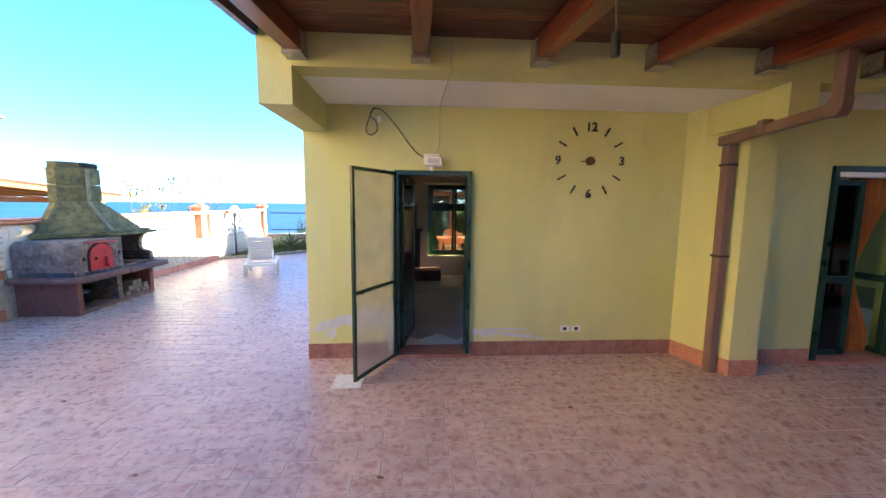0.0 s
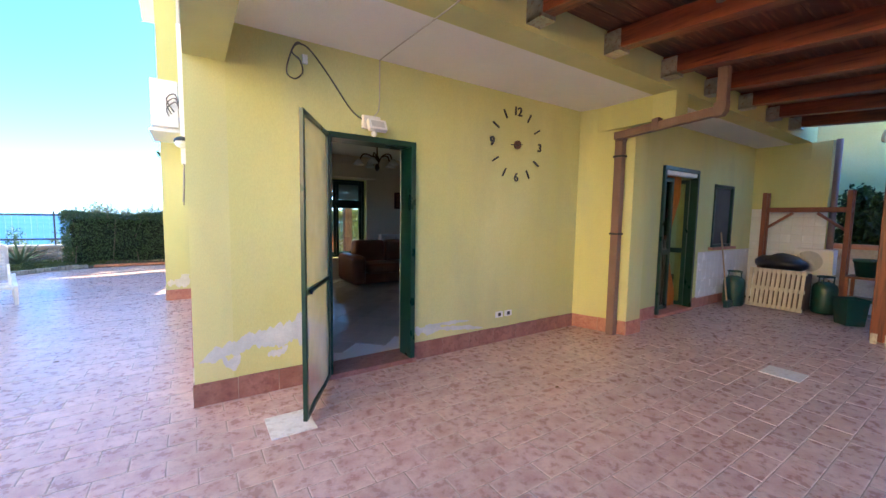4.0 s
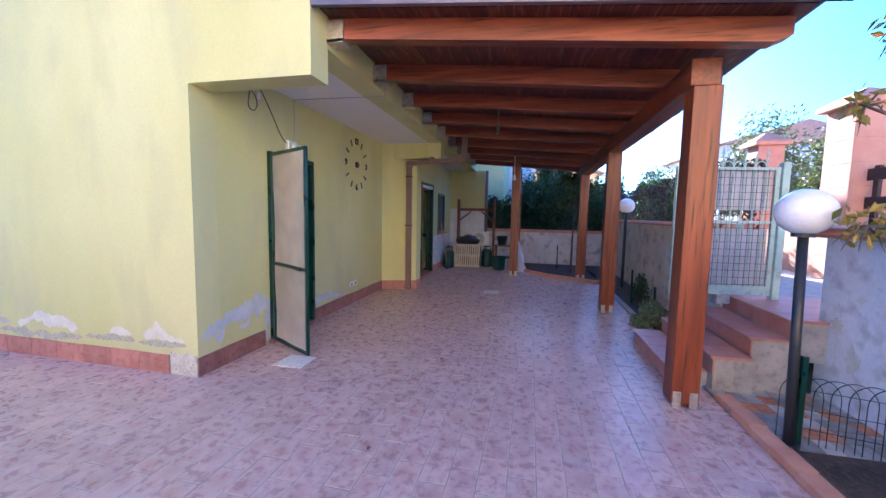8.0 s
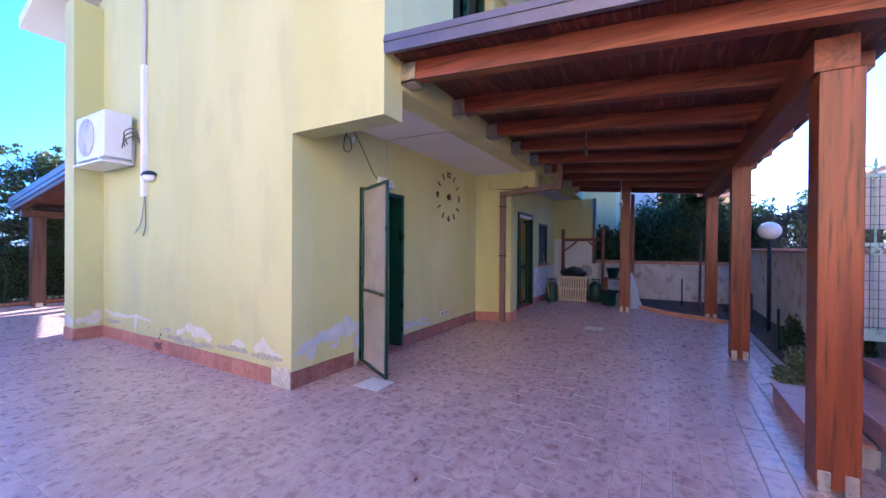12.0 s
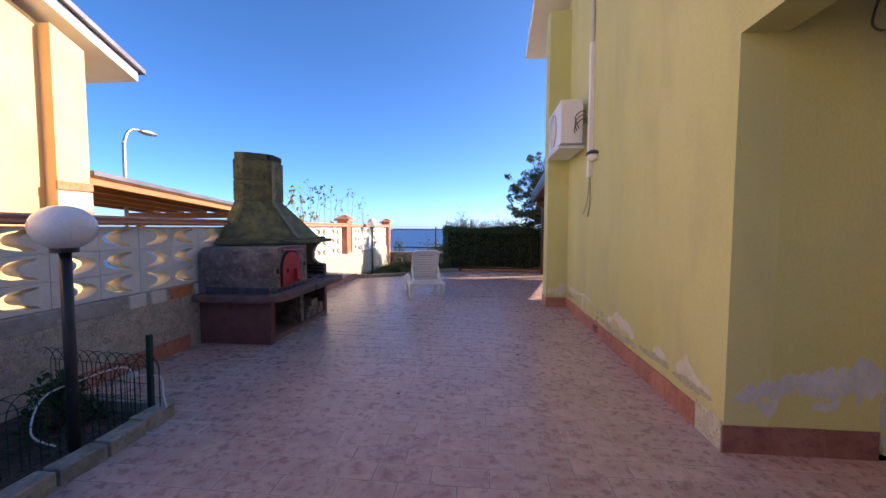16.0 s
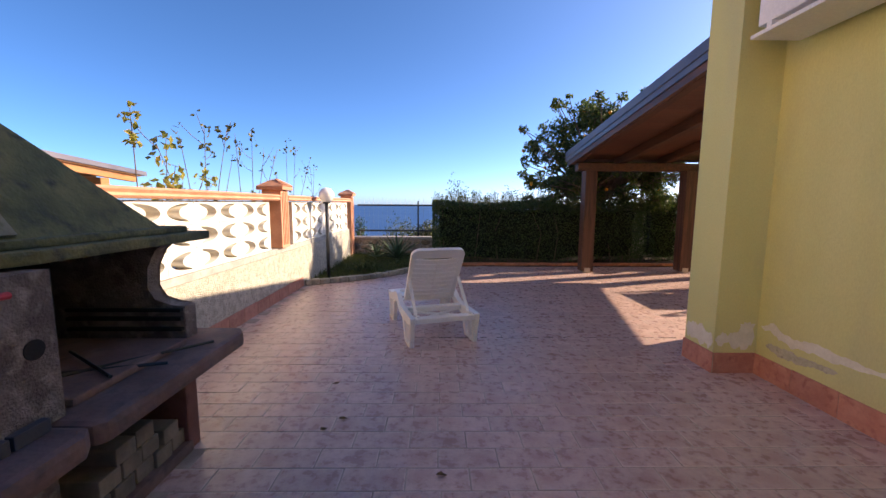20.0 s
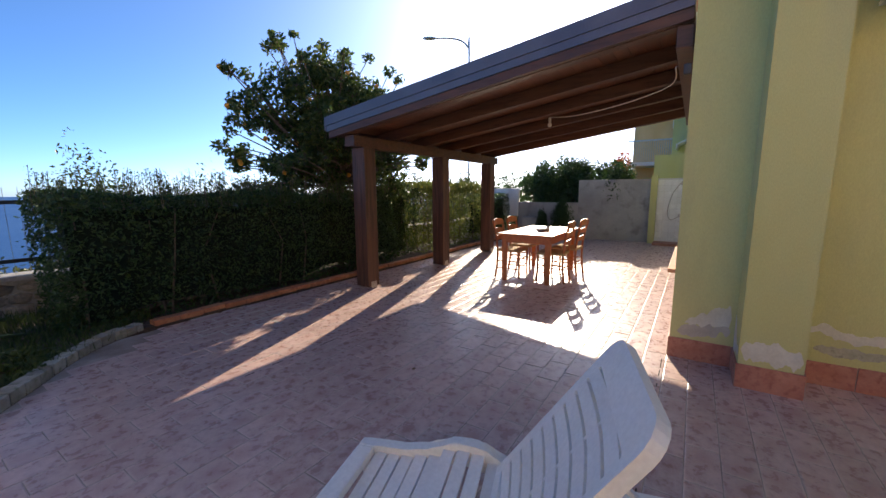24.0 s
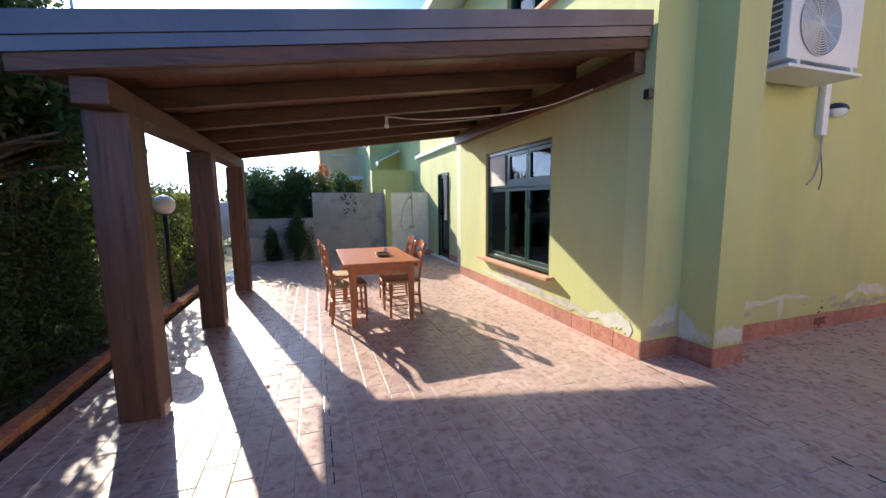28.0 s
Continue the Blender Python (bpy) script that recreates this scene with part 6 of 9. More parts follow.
def stake(x, y, h, lean=0.0):
    o = part("garden_stake", box(-0.016, 0.016, -0.016, 0.016, 0, h, bevel=0.003, m=Matrix.Translation((x, y, 0)) @ Matrix.Rotation(lean, 4, "Y")), GREEN_METAL)
    return tagged(o, "dark green metal stake of the wire border", "stake", "border stakes")


def wire_border(p, q, h, name="wire_border"):
    """Low border fence of overlapping wire hoops."""
    p, q = Vector(p), Vector(q)
    d = q - p
    L = d.length
    d.normalize()
    b = bmesh.new()
    s = -0.1
    while s < L:
        pts = []
        for i in range(13):
            a = math.pi * i / 12
            u = s + 0.11 - 0.11 * math.cos(a)
            z = h * 0.72 + h * 0.28 * math.sin(a)
            pts.append(p + d * u + Vector((0, 0, z)))
        pts = [p + d * s + Vector((0, 0, 0.0))] + pts + [p + d * (s + 0.22)]
        tube(b, pts, 0.0028, seg=4)
        s += 0.085
    for z in (0.1, 0.22, 0.34):
        cyl(b, p + Vector((0, 0, z * h / 0.42)), q + Vector((0, 0, z * h / 0.42)), 0.0025, seg=4)
    return tagged(part(name, b, GREEN_METAL), "rusty green wire hoop border fence", "fence")


for x, y, h in ((0.13, -4.62, 0.62), (0.0, -5.2, 0.65), (-0.75, -4.75, 0.6), (4.4, -4.6, 0.6), (3.3, -4.65, 0.5), (6.6, -4.65, 0.6), (8.4, -3.6, 0.7), (-3.9, 0.02, 0.62), (-4.3, -0.62, 0.62)):
    stake(x, y, h, rk.uniform(-0.05, 0.05))
wire_border((0.15, -4.62, 0.02), (0.0, -5.2, 0.02), 0.46)
wire_border((-0.75, -4.78, 0.02), (0.0, -5.2, 0.02), 0.46)
wire_border((-2.6, -4.7, 0.02), (-0.75, -4.78, 0.02), 0.46)
wire_border((-3.92, 0.02, 0.02), (-4.8, 0.1, 0.02), 0.45)
wire_border((-3.92, 0.0, 0.02), (-4.3, -1.6, 0.02), 0.45)

# south-west bed with block edging
structure(part("planting_bed", prism([(-4.87, -4.45), (-3.85, -4.45), (-3.82, -0.8), (-3.86, 0.0), (-4.0, 0.1), (-4.87, 0.1)], "z", -0.1, 0.012), SOIL), "dark planting soil", "soil")
kerb_w = structure(part("kerb_south_west", box(-3.86, -3.82, -4.4, -0.2, -0.1, 0.0), CONCRETE), "grey block edging of the planting bed", "kerb")
KERB_BLOCK = mat("weathered_kerb_block", (0.24, 0.22, 0.18), (0.38, 0.35, 0.29), 8, 0.95, 0.5, vary=0.2, c3=(0.17, 0.18, 0.11))
for k in range(16):
    y = 0.06 - 0.27 * k
    part("kerb_block", box(-0.06, 0.06, -0.125, 0.125, 0, 0.1, bevel=0.01, m=Matrix.Translation((-3.82 + rk.uniform(-0.015, 0.015), y - 0.1, -0.005)) @ Matrix.Rotation(rk.uniform(-0.06, 0.06), 4, "Z")), KERB_BLOCK, kerb_w)
for k in range(4):
    part("kerb_block", box(-0.125, 0.125, -0.06, 0.06, 0, 0.1, bevel=0.01, m=Matrix.Translation((-3.98 - 0.26 * k, 0.12, -0.005))), KERB_BLOCK, kerb_w)
cable("white_wire", [(-3.95, -0.05, 0.35), (-4.0, -0.1, 0.42), (-4.15, -0.25, 0.38), (-4.3, -0.35, 0.3), (-4.2, -0.5, 0.15), (-4.1, -0.45, 0.05)], 0.006, WHITE_PLASTIC, "white electric wire trailing over the border fence", "wire")
cable("white_wire", [(-3.95, -0.02, 0.33), (-3.85, 0.05, 0.3), (-3.78, 0.0, 0.18), (-3.76, 0.0, 0.1)], 0.006, WHITE_PLASTIC, "white electric wire end hanging from the stake", "wire")
pl = part("wire_plug", box(-4.0, -3.94, -0.07, -0.03, 0.33, 0.37, bevel=0.006), WHITE_PLASTIC)
tagged(pl, "white plug on the trailing wire", "plug")

# ---- porch end: cylinders, slatted panel, swing frame, bins ----
GAS_GREEN = mat("green_gas_cylinder", (0.006, 0.046, 0.036), (0.011, 0.066, 0.05), 4, 0.4, 0.15, c3=(0.04, 0.05, 0.03))


def gas_cylinder(x, y):
    g = empty("gas_cylinder", (x, y, 0), "dark green gas cylinder standing on the tiles", "gas cylinder", "gas cylinders")
    part("body", lathe(bmesh.new(), [(0.13, 0.0), (0.15, 0.03), (0.155, 0.06), (0.155, 0.40), (0.14, 0.46), (0.09, 0.5), (0.04, 0.515)], (x, y, 0.0), 28), GAS_GREEN, g, "", True)
    b = bmesh.new()
    pts = [(x + 0.1 * math.cos(a), y + 0.1 * math.sin(a), 0.59) for a in [2 * math.pi * i / 20 for i in range(21)]]
    tube(b, pts, 0.012, seg=6)
    for a in (0.4, 2.5, 4.6):
        cyl(b, (x + 0.1 * math.cos(a), y + 0.1 * math.sin(a), 0.47), (x + 0.1 * math.cos(a), y + 0.1 * math.sin(a), 0.59), 0.01, seg=6)
    part("collar", b, GAS_GREEN, g)
    part("valve", cyl(bmesh.new(), (x, y, 0.5), (x, y, 0.57), 0.02), STEEL, g)


gas_cylinder(7.86, -0.60)
gas_cylinder(8.45, -1.62)
SLAT_CREAM = mat("cream_painted_slat", (0.60, 0.55, 0.42), (0.70, 0.65, 0.52), 6, 0.7, 0.2, vary=0.06)


def slatted_panel():
    g = empty("slatted_panel", (8.15, -1.1, 0), "cream slatted wooden panel leaning against the clutter", "panel")
    m = Matrix.Translation((8.02, -1.1, 0.02)) @ Matrix.Rotation(radians(12), 4, "Y")
    for z in (0.0, 0.3, 0.6):
        part("cross_rail", box(0.02, 0.05, -0.36, 0.36, z, z + 0.06, bevel=0.004, m=m), SLAT_CREAM, g)
    for j in range(12):
        y = -0.35 + 0.0625 * j
        part("slat", box(-0.005, 0.02, y, y + 0.042, 0.0, 0.66, bevel=0.004, m=m), SLAT_CREAM, g)


slatted_panel()
bag = bmesh.new()
bmesh.ops.create_icosphere(bag, subdivisions=3, radius=1, matrix=Matrix.Translation((8.45, -1.05, 0.74)) @ Matrix.Diagonal((0.22, 0.36, 0.16, 1)))
for v in bag.verts:
    v.co += v.normal * 0.05 * noise.noise(v.co * 7)
b = part("black_bag", bag, mat("black_plastic_bag", (0.012, 0.012, 0.014), (0.02, 0.02, 0.024), 9, 0.4, 0.5, fine=30), None, "", True)
tagged(b, "crumpled black plastic bag on top of the clutter", "bag")
crate = part("old_crate", box(8.25, 8.62, -1.42, -0.74, 0.0, 0.6, bevel=0.01), mat("dark_crate_wood", (0.08, 0.045, 0.03), (0.12, 0.07, 0.045), 5, 0.8, 0.3))
tagged(crate, "dark wooden crate behind the slatted panel", "crate")


def swing_frame():
    g = empty("swing_frame", (8.6, -1.25, 0), "red-brown wooden swing frame with braced posts", "swing frame")
    m = mat("swing_wood", (0.16, 0.045, 0.025), (0.22, 0.07, 0.04), 4, 0.5, 0.2, stretch=(4, 4, 0.7))
    for y in (-0.72, -1.78):
        for dx in (-0.05, 0.09):
            part("post", box(8.62 + dx - 0.03, 8.62 + dx + 0.03, y - 0.03, y + 0.03, 0.0, 1.96, bevel=0.005), m, g)
    part("top_beam", box(8.6, 8.66, -1.81, -0.69, 1.62, 1.70, bevel=0.006), m, g)
    for y, s in ((-0.74, 1), (-1.76, -1)):
        part("brace", box(-0.025, 0.025, -0.02, 0.02, 0, 0.45, bevel=0.004, m=Matrix.Translation((8.63, y, 1.33)) @ Matrix.Rotation(s * radians(52), 4, "X")), m, g)
        part("foot_board", box(8.45, 8.85, y - 0.05, y + 0.05, 0.0, 0.05, bevel=0.005), m, g)


swing_frame()
air_conditioner(9.09, -1.62, -1.12, 0.58, 1.0, 0.3, label="small white outdoor air conditioner unit in the porch corner")


def bucket(name, x, y, r, h, material, label, category):
    o = part(name, lathe(bmesh.new(), [(r * 0.82, 0), (r, h), (r * 1.06, h), (r * 1.06, h - 0.03), (r * 0.95, h - 0.02), (r * 0.78, 0.02)], (x, y, 0), 4), material)
    return tagged(o, label, category)


bucket("green_bin", 7.85, -2.02, 0.19, 0.38, GAS_GREEN, "dark green square plastic bin", "bin")
bucket("grey_bin", 8.05, -2.36, 0.13, 0.26, CONCRETE, "small grey plastic bin beside the green one", "bin")
shelf = empty("low_shelf", (8.5, -2.1, 0), "low wooden plant shelf by the pergola post", "shelf")
for z in (0.28, 0.62):
    part("board", box(8.25, 8.7, -2.5, -1.85, z, z + 0.03, bevel=0.004), WOOD_RED_X, shelf)
for x, y in ((8.28, -1.88), (8.67, -1.88), (8.28, -2.47), (8.67, -2.47)):
    part("leg", box(x - 0.02, x + 0.02, y - 0.02, y + 0.02, 0, 0.62), WOOD_RED, shelf)
pot = part("plant_pot", lathe(bmesh.new(), [(0.11, 0), (0.15, 0.22), (0.16, 0.22), (0.16, 0.26), (0.13, 0.26), (0.12, 0.2)], (8.45, -2.05, 0.65), 20), GAS_GREEN, None, "", True)
tagged(pot, "green plastic plant pot on the shelf", "pot")
cl = bmesh.new()
rings = []
for j in range(19):
    f = j / 18
    spread = 0.04 + 0.12 * f ** 0.6
    ring = []
    for i in range(48):
        a = 2 * math.pi * i / 48
        fold = 1 + 0.16 * f * math.sin(5 * a + 3 * f) + 0.20 * f * math.sin(9 * a + 1.3 - 4 * f) + 0.3 * noise.noise(Vector((2 * math.cos(a), 2 * math.sin(a), 5 * f)))
        ring.append(cl.verts.new((7.75 + 0.7 * spread * fold * math.cos(a), -2.5 - 0.08 * f + spread * fold * math.sin(a), 0.84 * (1 - f) + 0.04 * f * math.sin(6 * a) * (1 - f))))
    rings.append(ring)
for p, q in zip(rings, rings[1:]):
    for i in range(48):
        cl.faces.new((p[i], q[i], q[(i + 1) % 48], p[(i + 1) % 48]))
cl.faces.new(rings[0])
tagged(part("hanging_cloth", cl, WHITE_CLOTH, None, "", True), "crumpled white cloth hanging beside the pergola post", "cloth")
br = empty("broom", (7.6, -0.5, 0), "broom leaning on the tiled wall", "broom")
part("stick", cyl(bmesh.new(), (7.55, -0.62, 0.1), (7.75, -0.39, 1.25), 0.012, seg=8), mat("pale_broom_wood", (0.45, 0.3, 0.16), (0.55, 0.38, 0.22), 5, 0.6, 0.1), br)
part("head", box(7.45, 7.65, -0.68, -0.60, 0.0, 0.12, bevel=0.02), GAS_GREEN, br)

# ---- room behind the front door ----
INNER_TILE = mat("cream_floor_tile", (0.56, 0.53, 0.47), (0.64, 0.60, 0.54), 3, 0.18, 0.05, vary=0.05)
in_floor = bpy.data.objects["floor_inside"]
itm = bpy.data.meshes.new("floor_tile")
ib = box(-0.168, 0.168, -0.168, 0.168, 0.0, 0.008, bevel=0.002)
ib.to_mesh(itm)
ib.free()
itm.materials.append(INNER_TILE)
for i in range(-5, 15):
    for j in range(-5, 15):
        x, y = 2.7 + (i - 5) * 0.24 + (j - 5) * 0.24, 2.6 + (i - 5) * 0.24 - (j - 5) * 0.24
        if 0.45 < x < 5.1 and 0.5 < y < 4.75:
            o = new("floor_tile", itm)
            o.parent = in_floor
            o.location, o.rotation_euler = (x, y, 0.035), (0, 0, math.pi / 4)
LEATHER = mat("brown_leather", (0.20, 0.055, 0.022), (0.28, 0.085, 0.035), 4, 0.35, 0.3, fine=90)


def soft_box(x0, x1, y0, y1, z0, z1, r=0.06):
    b = bmesh.new()
    bx(b, x0, x1, y0, y1, z0, z1)
    bmesh.ops.bevel(b, geom=b.edges[:], offset=r, segments=4, affect="EDGES", profile=0.5)
    return b


def sofa():
    s = empty("sofa", (4.0, 4.2, 0.035), "brown leather corner sofa under the window", "sofa")
    part("base", soft_box(2.7, 5.2, 3.85, 4.75, 0.08, 0.3, 0.04), LEATHER, s)
    for k in range(3):
        part("seat_cushion", soft_box(2.95 + 0.72 * k, 3.66 + 0.72 * k, 3.8, 4.5, 0.28, 0.48), LEATHER, s, "", True)
        part("back_cushion", soft_box(2.9 + 0.72 * k, 3.61 + 0.72 * k, 4.45, 4.75, 0.4, 0.92, 0.09), LEATHER, s, "", True)
    part("armrest", soft_box(2.62, 2.9, 3.78, 4.75, 0.08, 0.66, 0.1), LEATHER, s, "", True)
    part("return_base", soft_box(4.4, 5.2, 2.2, 3.85, 0.08, 0.3, 0.04), LEATHER, s)
    part("return_cushion", soft_box(4.4, 4.95, 2.4, 3.8, 0.28, 0.48), LEATHER, s, "", True)
    part("return_back", soft_box(4.95, 5.25, 2.3, 4.4, 0.3, 0.92, 0.09), LEATHER, s, "", True)


sofa()


def chandelier():
    c = empty("chandelier", (2.55, 2.5, 2.3), "bronze chandelier with frosted glass cups", "chandelier")
    br = mat("bronze", (0.12, 0.07, 0.035), (0.17, 0.1, 0.05), 5, 0.35, 0.1, metal=0.7)
    part("stem", cyl(bmesh.new(), (2.55, 2.5, 2.2), (2.55, 2.5, 2.75), 0.012), br, c)
    part("body", lathe(bmesh.new(), [(0.01, -0.14), (0.04, -0.09), (0.025, -0.03), (0.05, 0.03), (0.02, 0.1)], (2.55, 2.5, 2.3), 16), br, c, "", True)
    for k in range(5):
        a = 2 * math.pi * k / 5 + 0.3
        ca, sa = math.cos(a), math.sin(a)
        arm = part("arm", tube(bmesh.new(), smooth_path([(2.55, 2.5, 2.27), (2.55 + 0.1 * ca, 2.5 + 0.1 * sa, 2.4), (2.55 + 0.22 * ca, 2.5 + 0.22 * sa, 2.42), (2.55 + 0.27 * ca, 2.5 + 0.27 * sa, 2.33)], 4), 0.01, seg=6), br, c, "", True)
        part("cup", lathe(bmesh.new(), [(0.025, 0.08), (0.05, 0.05), (0.09, -0.01), (0.085, -0.01), (0.04, 0.045)], (2.55 + 0.29 * ca, 2.5 + 0.29 * sa, 2.26), 16), OPAL, arm, "frosted glass cup", True)


chandelier()
pic = empty("picture", (4.6, 4.93, 1.75), "dark framed picture on the inner wall", "picture")
part("picture_frame", frame_bars(bmesh.new(), 4.05, 4.6, 1.62, 2.0, 4.895, 4.934, 0.04), mat("dark_frame", (0.06, 0.02, 0.015), (0.09, 0.03, 0.02), 4, 0.4, 0.05), pic)
part("print", box(4.09, 4.56, 4.92, 4.93, 1.66, 1.96), mat("sunset_print", (0.05, 0.03, 0.04), (0.35, 0.16, 0.08), 2, 0.4, 0, stretch=(0.3, 1, 3)), pic)
hob = empty("dark_cabinet", (1.1, 4.5, 0.035), "dark carved wooden cabinet beside the window", "cabinet")
CAB = mat("dark_walnut", (0.03, 0.014, 0.01), (0.05, 0.024, 0.016), 4, 0.4, 0.2)
part("body", box(0.6, 1.28, 4.55, 4.94, 0.05, 1.15, bevel=0.01), CAB, hob)
part("top", box(0.56, 1.34, 4.5, 4.945, 1.15, 1.2, bevel=0.01), CAB, hob)
part("crest", box(0.7, 1.2, 4.85, 4.94, 1.2, 1.75, bevel=0.02), CAB, hob)
hearth = part("hearth", box(0.9, 1.75, 4.2, 4.75, 0.035, 0.28, bevel=0.015), mat("hearth_stone", (0.16, 0.08, 0.06), (0.24, 0.14, 0.11), 5, 0.6, 0.2))
tagged(hearth, "low reddish hearth block by the cabinet", "hearth")
rad = part("convector", box(3.65, 4.3, 4.78, 4.94, 0.5, 1.02, bevel=0.015), WHITE_PLASTIC)
tagged(rad, "white convector heater under the picture", "heater")
structure(part("shutter_box", box(1.35, 3.5, 4.72, 4.95, 2.26, 2.55, bevel=0.01), INNER_WALL), "wooden roller shutter box above the window", "shutter box")

# ---- planting ----
def box_points(n, x0, x1, y0, y1, z0, z1, seed, wob=0.12, shell=0.22):
    """Points near the faces of a clipped hedge, with an uneven outline."""
    r = np.random.default_rng(seed)
    p = r.uniform((x0, y0, z0), (x1, y1, z1), (n, 3))
    d = r.uniform(0, 1, n) ** 1.6 * shell
    side = r.choice(5, n, p=(0.30, 0.22, 0.06, 0.06, 0.36))
    p[:, 1] = np.where(side == 0, y0 + d, p[:, 1])
    p[:, 1] = np.where(side == 1, y1 - d, p[:, 1])
    p[:, 0] = np.where(side == 2, x0 + d, p[:, 0])
    p[:, 0] = np.where(side == 3, x1 - d, p[:, 0])
    p[:, 2] = np.where(side == 4, z1 - d, p[:, 2])
    bump = wob * (np.sin(p[:, 0] * 3.1 + p[:, 2] * 2.3) * 0.5 + np.sin(p[:, 0] * 7.7 + p[:, 1] * 5.1) * 0.3)
    p[:, 1] += np.where(p[:, 1] < (y0 + y1) / 2, -bump, bump)
    p[:, 2] += np.where(side == 4, bump * 0.7, 0)
    return p


def hedge(x0, x1, y0, y1, z0, z1, n, size, leaf, seed, label="dense dark green clipped hedge", shoots=0, core=True):
    t = empty("hedge", ((x0 + x1) / 2, (y0 + y1) / 2, 0), label, "hedge")
    leaf_cloud("leaves", box_points(n, x0, x1, y0, y1, z0, z1, seed), size, leaf, seed, t)
    b = bmesh.new()
    r = random.Random(seed)
    k = int((x1 - x0 + y1 - y0) * 3)
    for _ in range(k):
        x, y = r.uniform(x0 + 0.1, x1 - 0.1), r.uniform(y0 + 0.15, y1 - 0.15)
        tube(b, [(x, y, 0.0), (x + r.uniform(-0.1, 0.1), y + r.uniform(-0.1, 0.1), z1 * 0.5), (x + r.uniform(-0.2, 0.2), y + r.uniform(-0.15, 0.15), z1 * 0.9)], 0.016, seg=5, r_end=0.006)
    tagged(part("stem", b, BARK, t), "thin woody stems", kind="stuff")
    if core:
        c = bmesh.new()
        # near-black lumpy box paints the shade deep inside the hedge
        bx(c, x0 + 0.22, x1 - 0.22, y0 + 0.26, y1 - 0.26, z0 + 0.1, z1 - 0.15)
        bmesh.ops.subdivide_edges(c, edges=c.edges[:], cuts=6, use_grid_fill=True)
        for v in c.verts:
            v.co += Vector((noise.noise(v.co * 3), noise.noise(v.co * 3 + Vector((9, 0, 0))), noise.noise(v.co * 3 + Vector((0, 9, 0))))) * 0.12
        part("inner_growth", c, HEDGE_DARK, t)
    if shoots:
        pts, sb = [], bmesh.new()
        for _ in range(shoots):
            x, y, h = r.uniform(x0, x1), r.uniform(y0, y1), r.uniform(0.05, 0.42) ** 1.3
            q = Vector((x + r.uniform(-0.05, 0.05), y + r.uniform(-0.05, 0.05), z1 + h))
            tube(sb, [(x, y, z1 - 0.15), q], 0.003, seg=4)
            for j in range(40):
                f = j / 40
                pts.append((x + (q.x - x) * f + r.uniform(-0.04, 0.04), y + (q.y - y) * f + r.uniform(-0.04, 0.04), z1 - 0.1 + (h + 0.1) * f))
        tagged(part("shoot", sb, BARK, t), "thin upright shoots", kind="stuff")
        leaf_cloud("shoot_leaves", pts, size * 0.55, GRASS_LEAF, seed + 1, t)
    return t


LIME_LEAF = leaf_mat("lime_shrub_leaf", (0.07, 0.10, 0.015), (0.22, 0.24, 0.05), (0.3, 0.27, 0.06), 0.5)
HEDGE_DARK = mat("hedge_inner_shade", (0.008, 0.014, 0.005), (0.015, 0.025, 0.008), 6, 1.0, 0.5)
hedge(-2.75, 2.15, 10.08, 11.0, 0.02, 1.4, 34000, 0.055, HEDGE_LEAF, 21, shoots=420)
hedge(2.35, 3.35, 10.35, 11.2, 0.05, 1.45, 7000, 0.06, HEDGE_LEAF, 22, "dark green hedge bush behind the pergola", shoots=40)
hedge(3.3, 6.4, 10.15, 11.1, 0.02, 1.6, 15000, 0.065, LIME_LEAF, 23, "bright sunlit shrub beside the globe lamp", shoots=90, core=False)
hedge(6.6, 8.9, 10.3, 11.2, 0.02, 1.3, 6500, 0.065, HEDGE_LEAF, 24, "dark shrubs by the far railing")


def tree(name, base, forks, clumps, leaf, n, size, seed, label, bark_r=0.07, material=BARK):
    """Trunk, limbs to every clump, and a crown of leaves with gaps between the clumps."""
    t = empty(name, base, label, "tree")
    base = Vector(base)
    part("trunk", tube(bmesh.new(), smooth_path([base, *forks], 4), bark_r, seg=10, r_end=bark_r * 0.6), material, t, "", True)
    r = random.Random(seed)
    rng = np.random.default_rng(seed)
    top = Vector(forks[-1])
    pts = []
    for k, (c, rad) in enumerate(clumps):
        c = Vector(c)
        mid = top.lerp(c, 0.5) + Vector((r.uniform(-0.15, 0.15), r.uniform(-0.15, 0.15), r.uniform(0, 0.15)))
        b = tube(bmesh.new(), smooth_path([top, mid, c], 4), bark_r * 0.33, seg=6, r_end=min(0.008, bark_r * 0.12))
        for _ in range(5):
            d = Vector((r.gauss(0, 1), r.gauss(0, 1), r.gauss(0, 1))).normalized() * rad * 0.9
            tube(b, [c, c + d * 0.6, c + d + Vector((0, 0, -0.05))], min(0.009, bark_r * 0.15), seg=4, r_end=0.0015)
        part("limb", b, material, t)
        m = int(n * rad ** 2 / sum(q ** 2 for _, q in clumps))
        d = rng.normal(size=(m, 3))
        d /= np.linalg.norm(d, axis=1)[:, None]
        d *= (rng.uniform(0.15, 1, m) ** 0.5 * rad)[:, None] * rng.uniform(0.8, 1.12, m)[:, None]
        d[:, 2] *= 0.85
        pts.append(d + np.array(c))
    leaf_cloud("crown", np.concatenate(pts), size, leaf, seed, t)
    return t


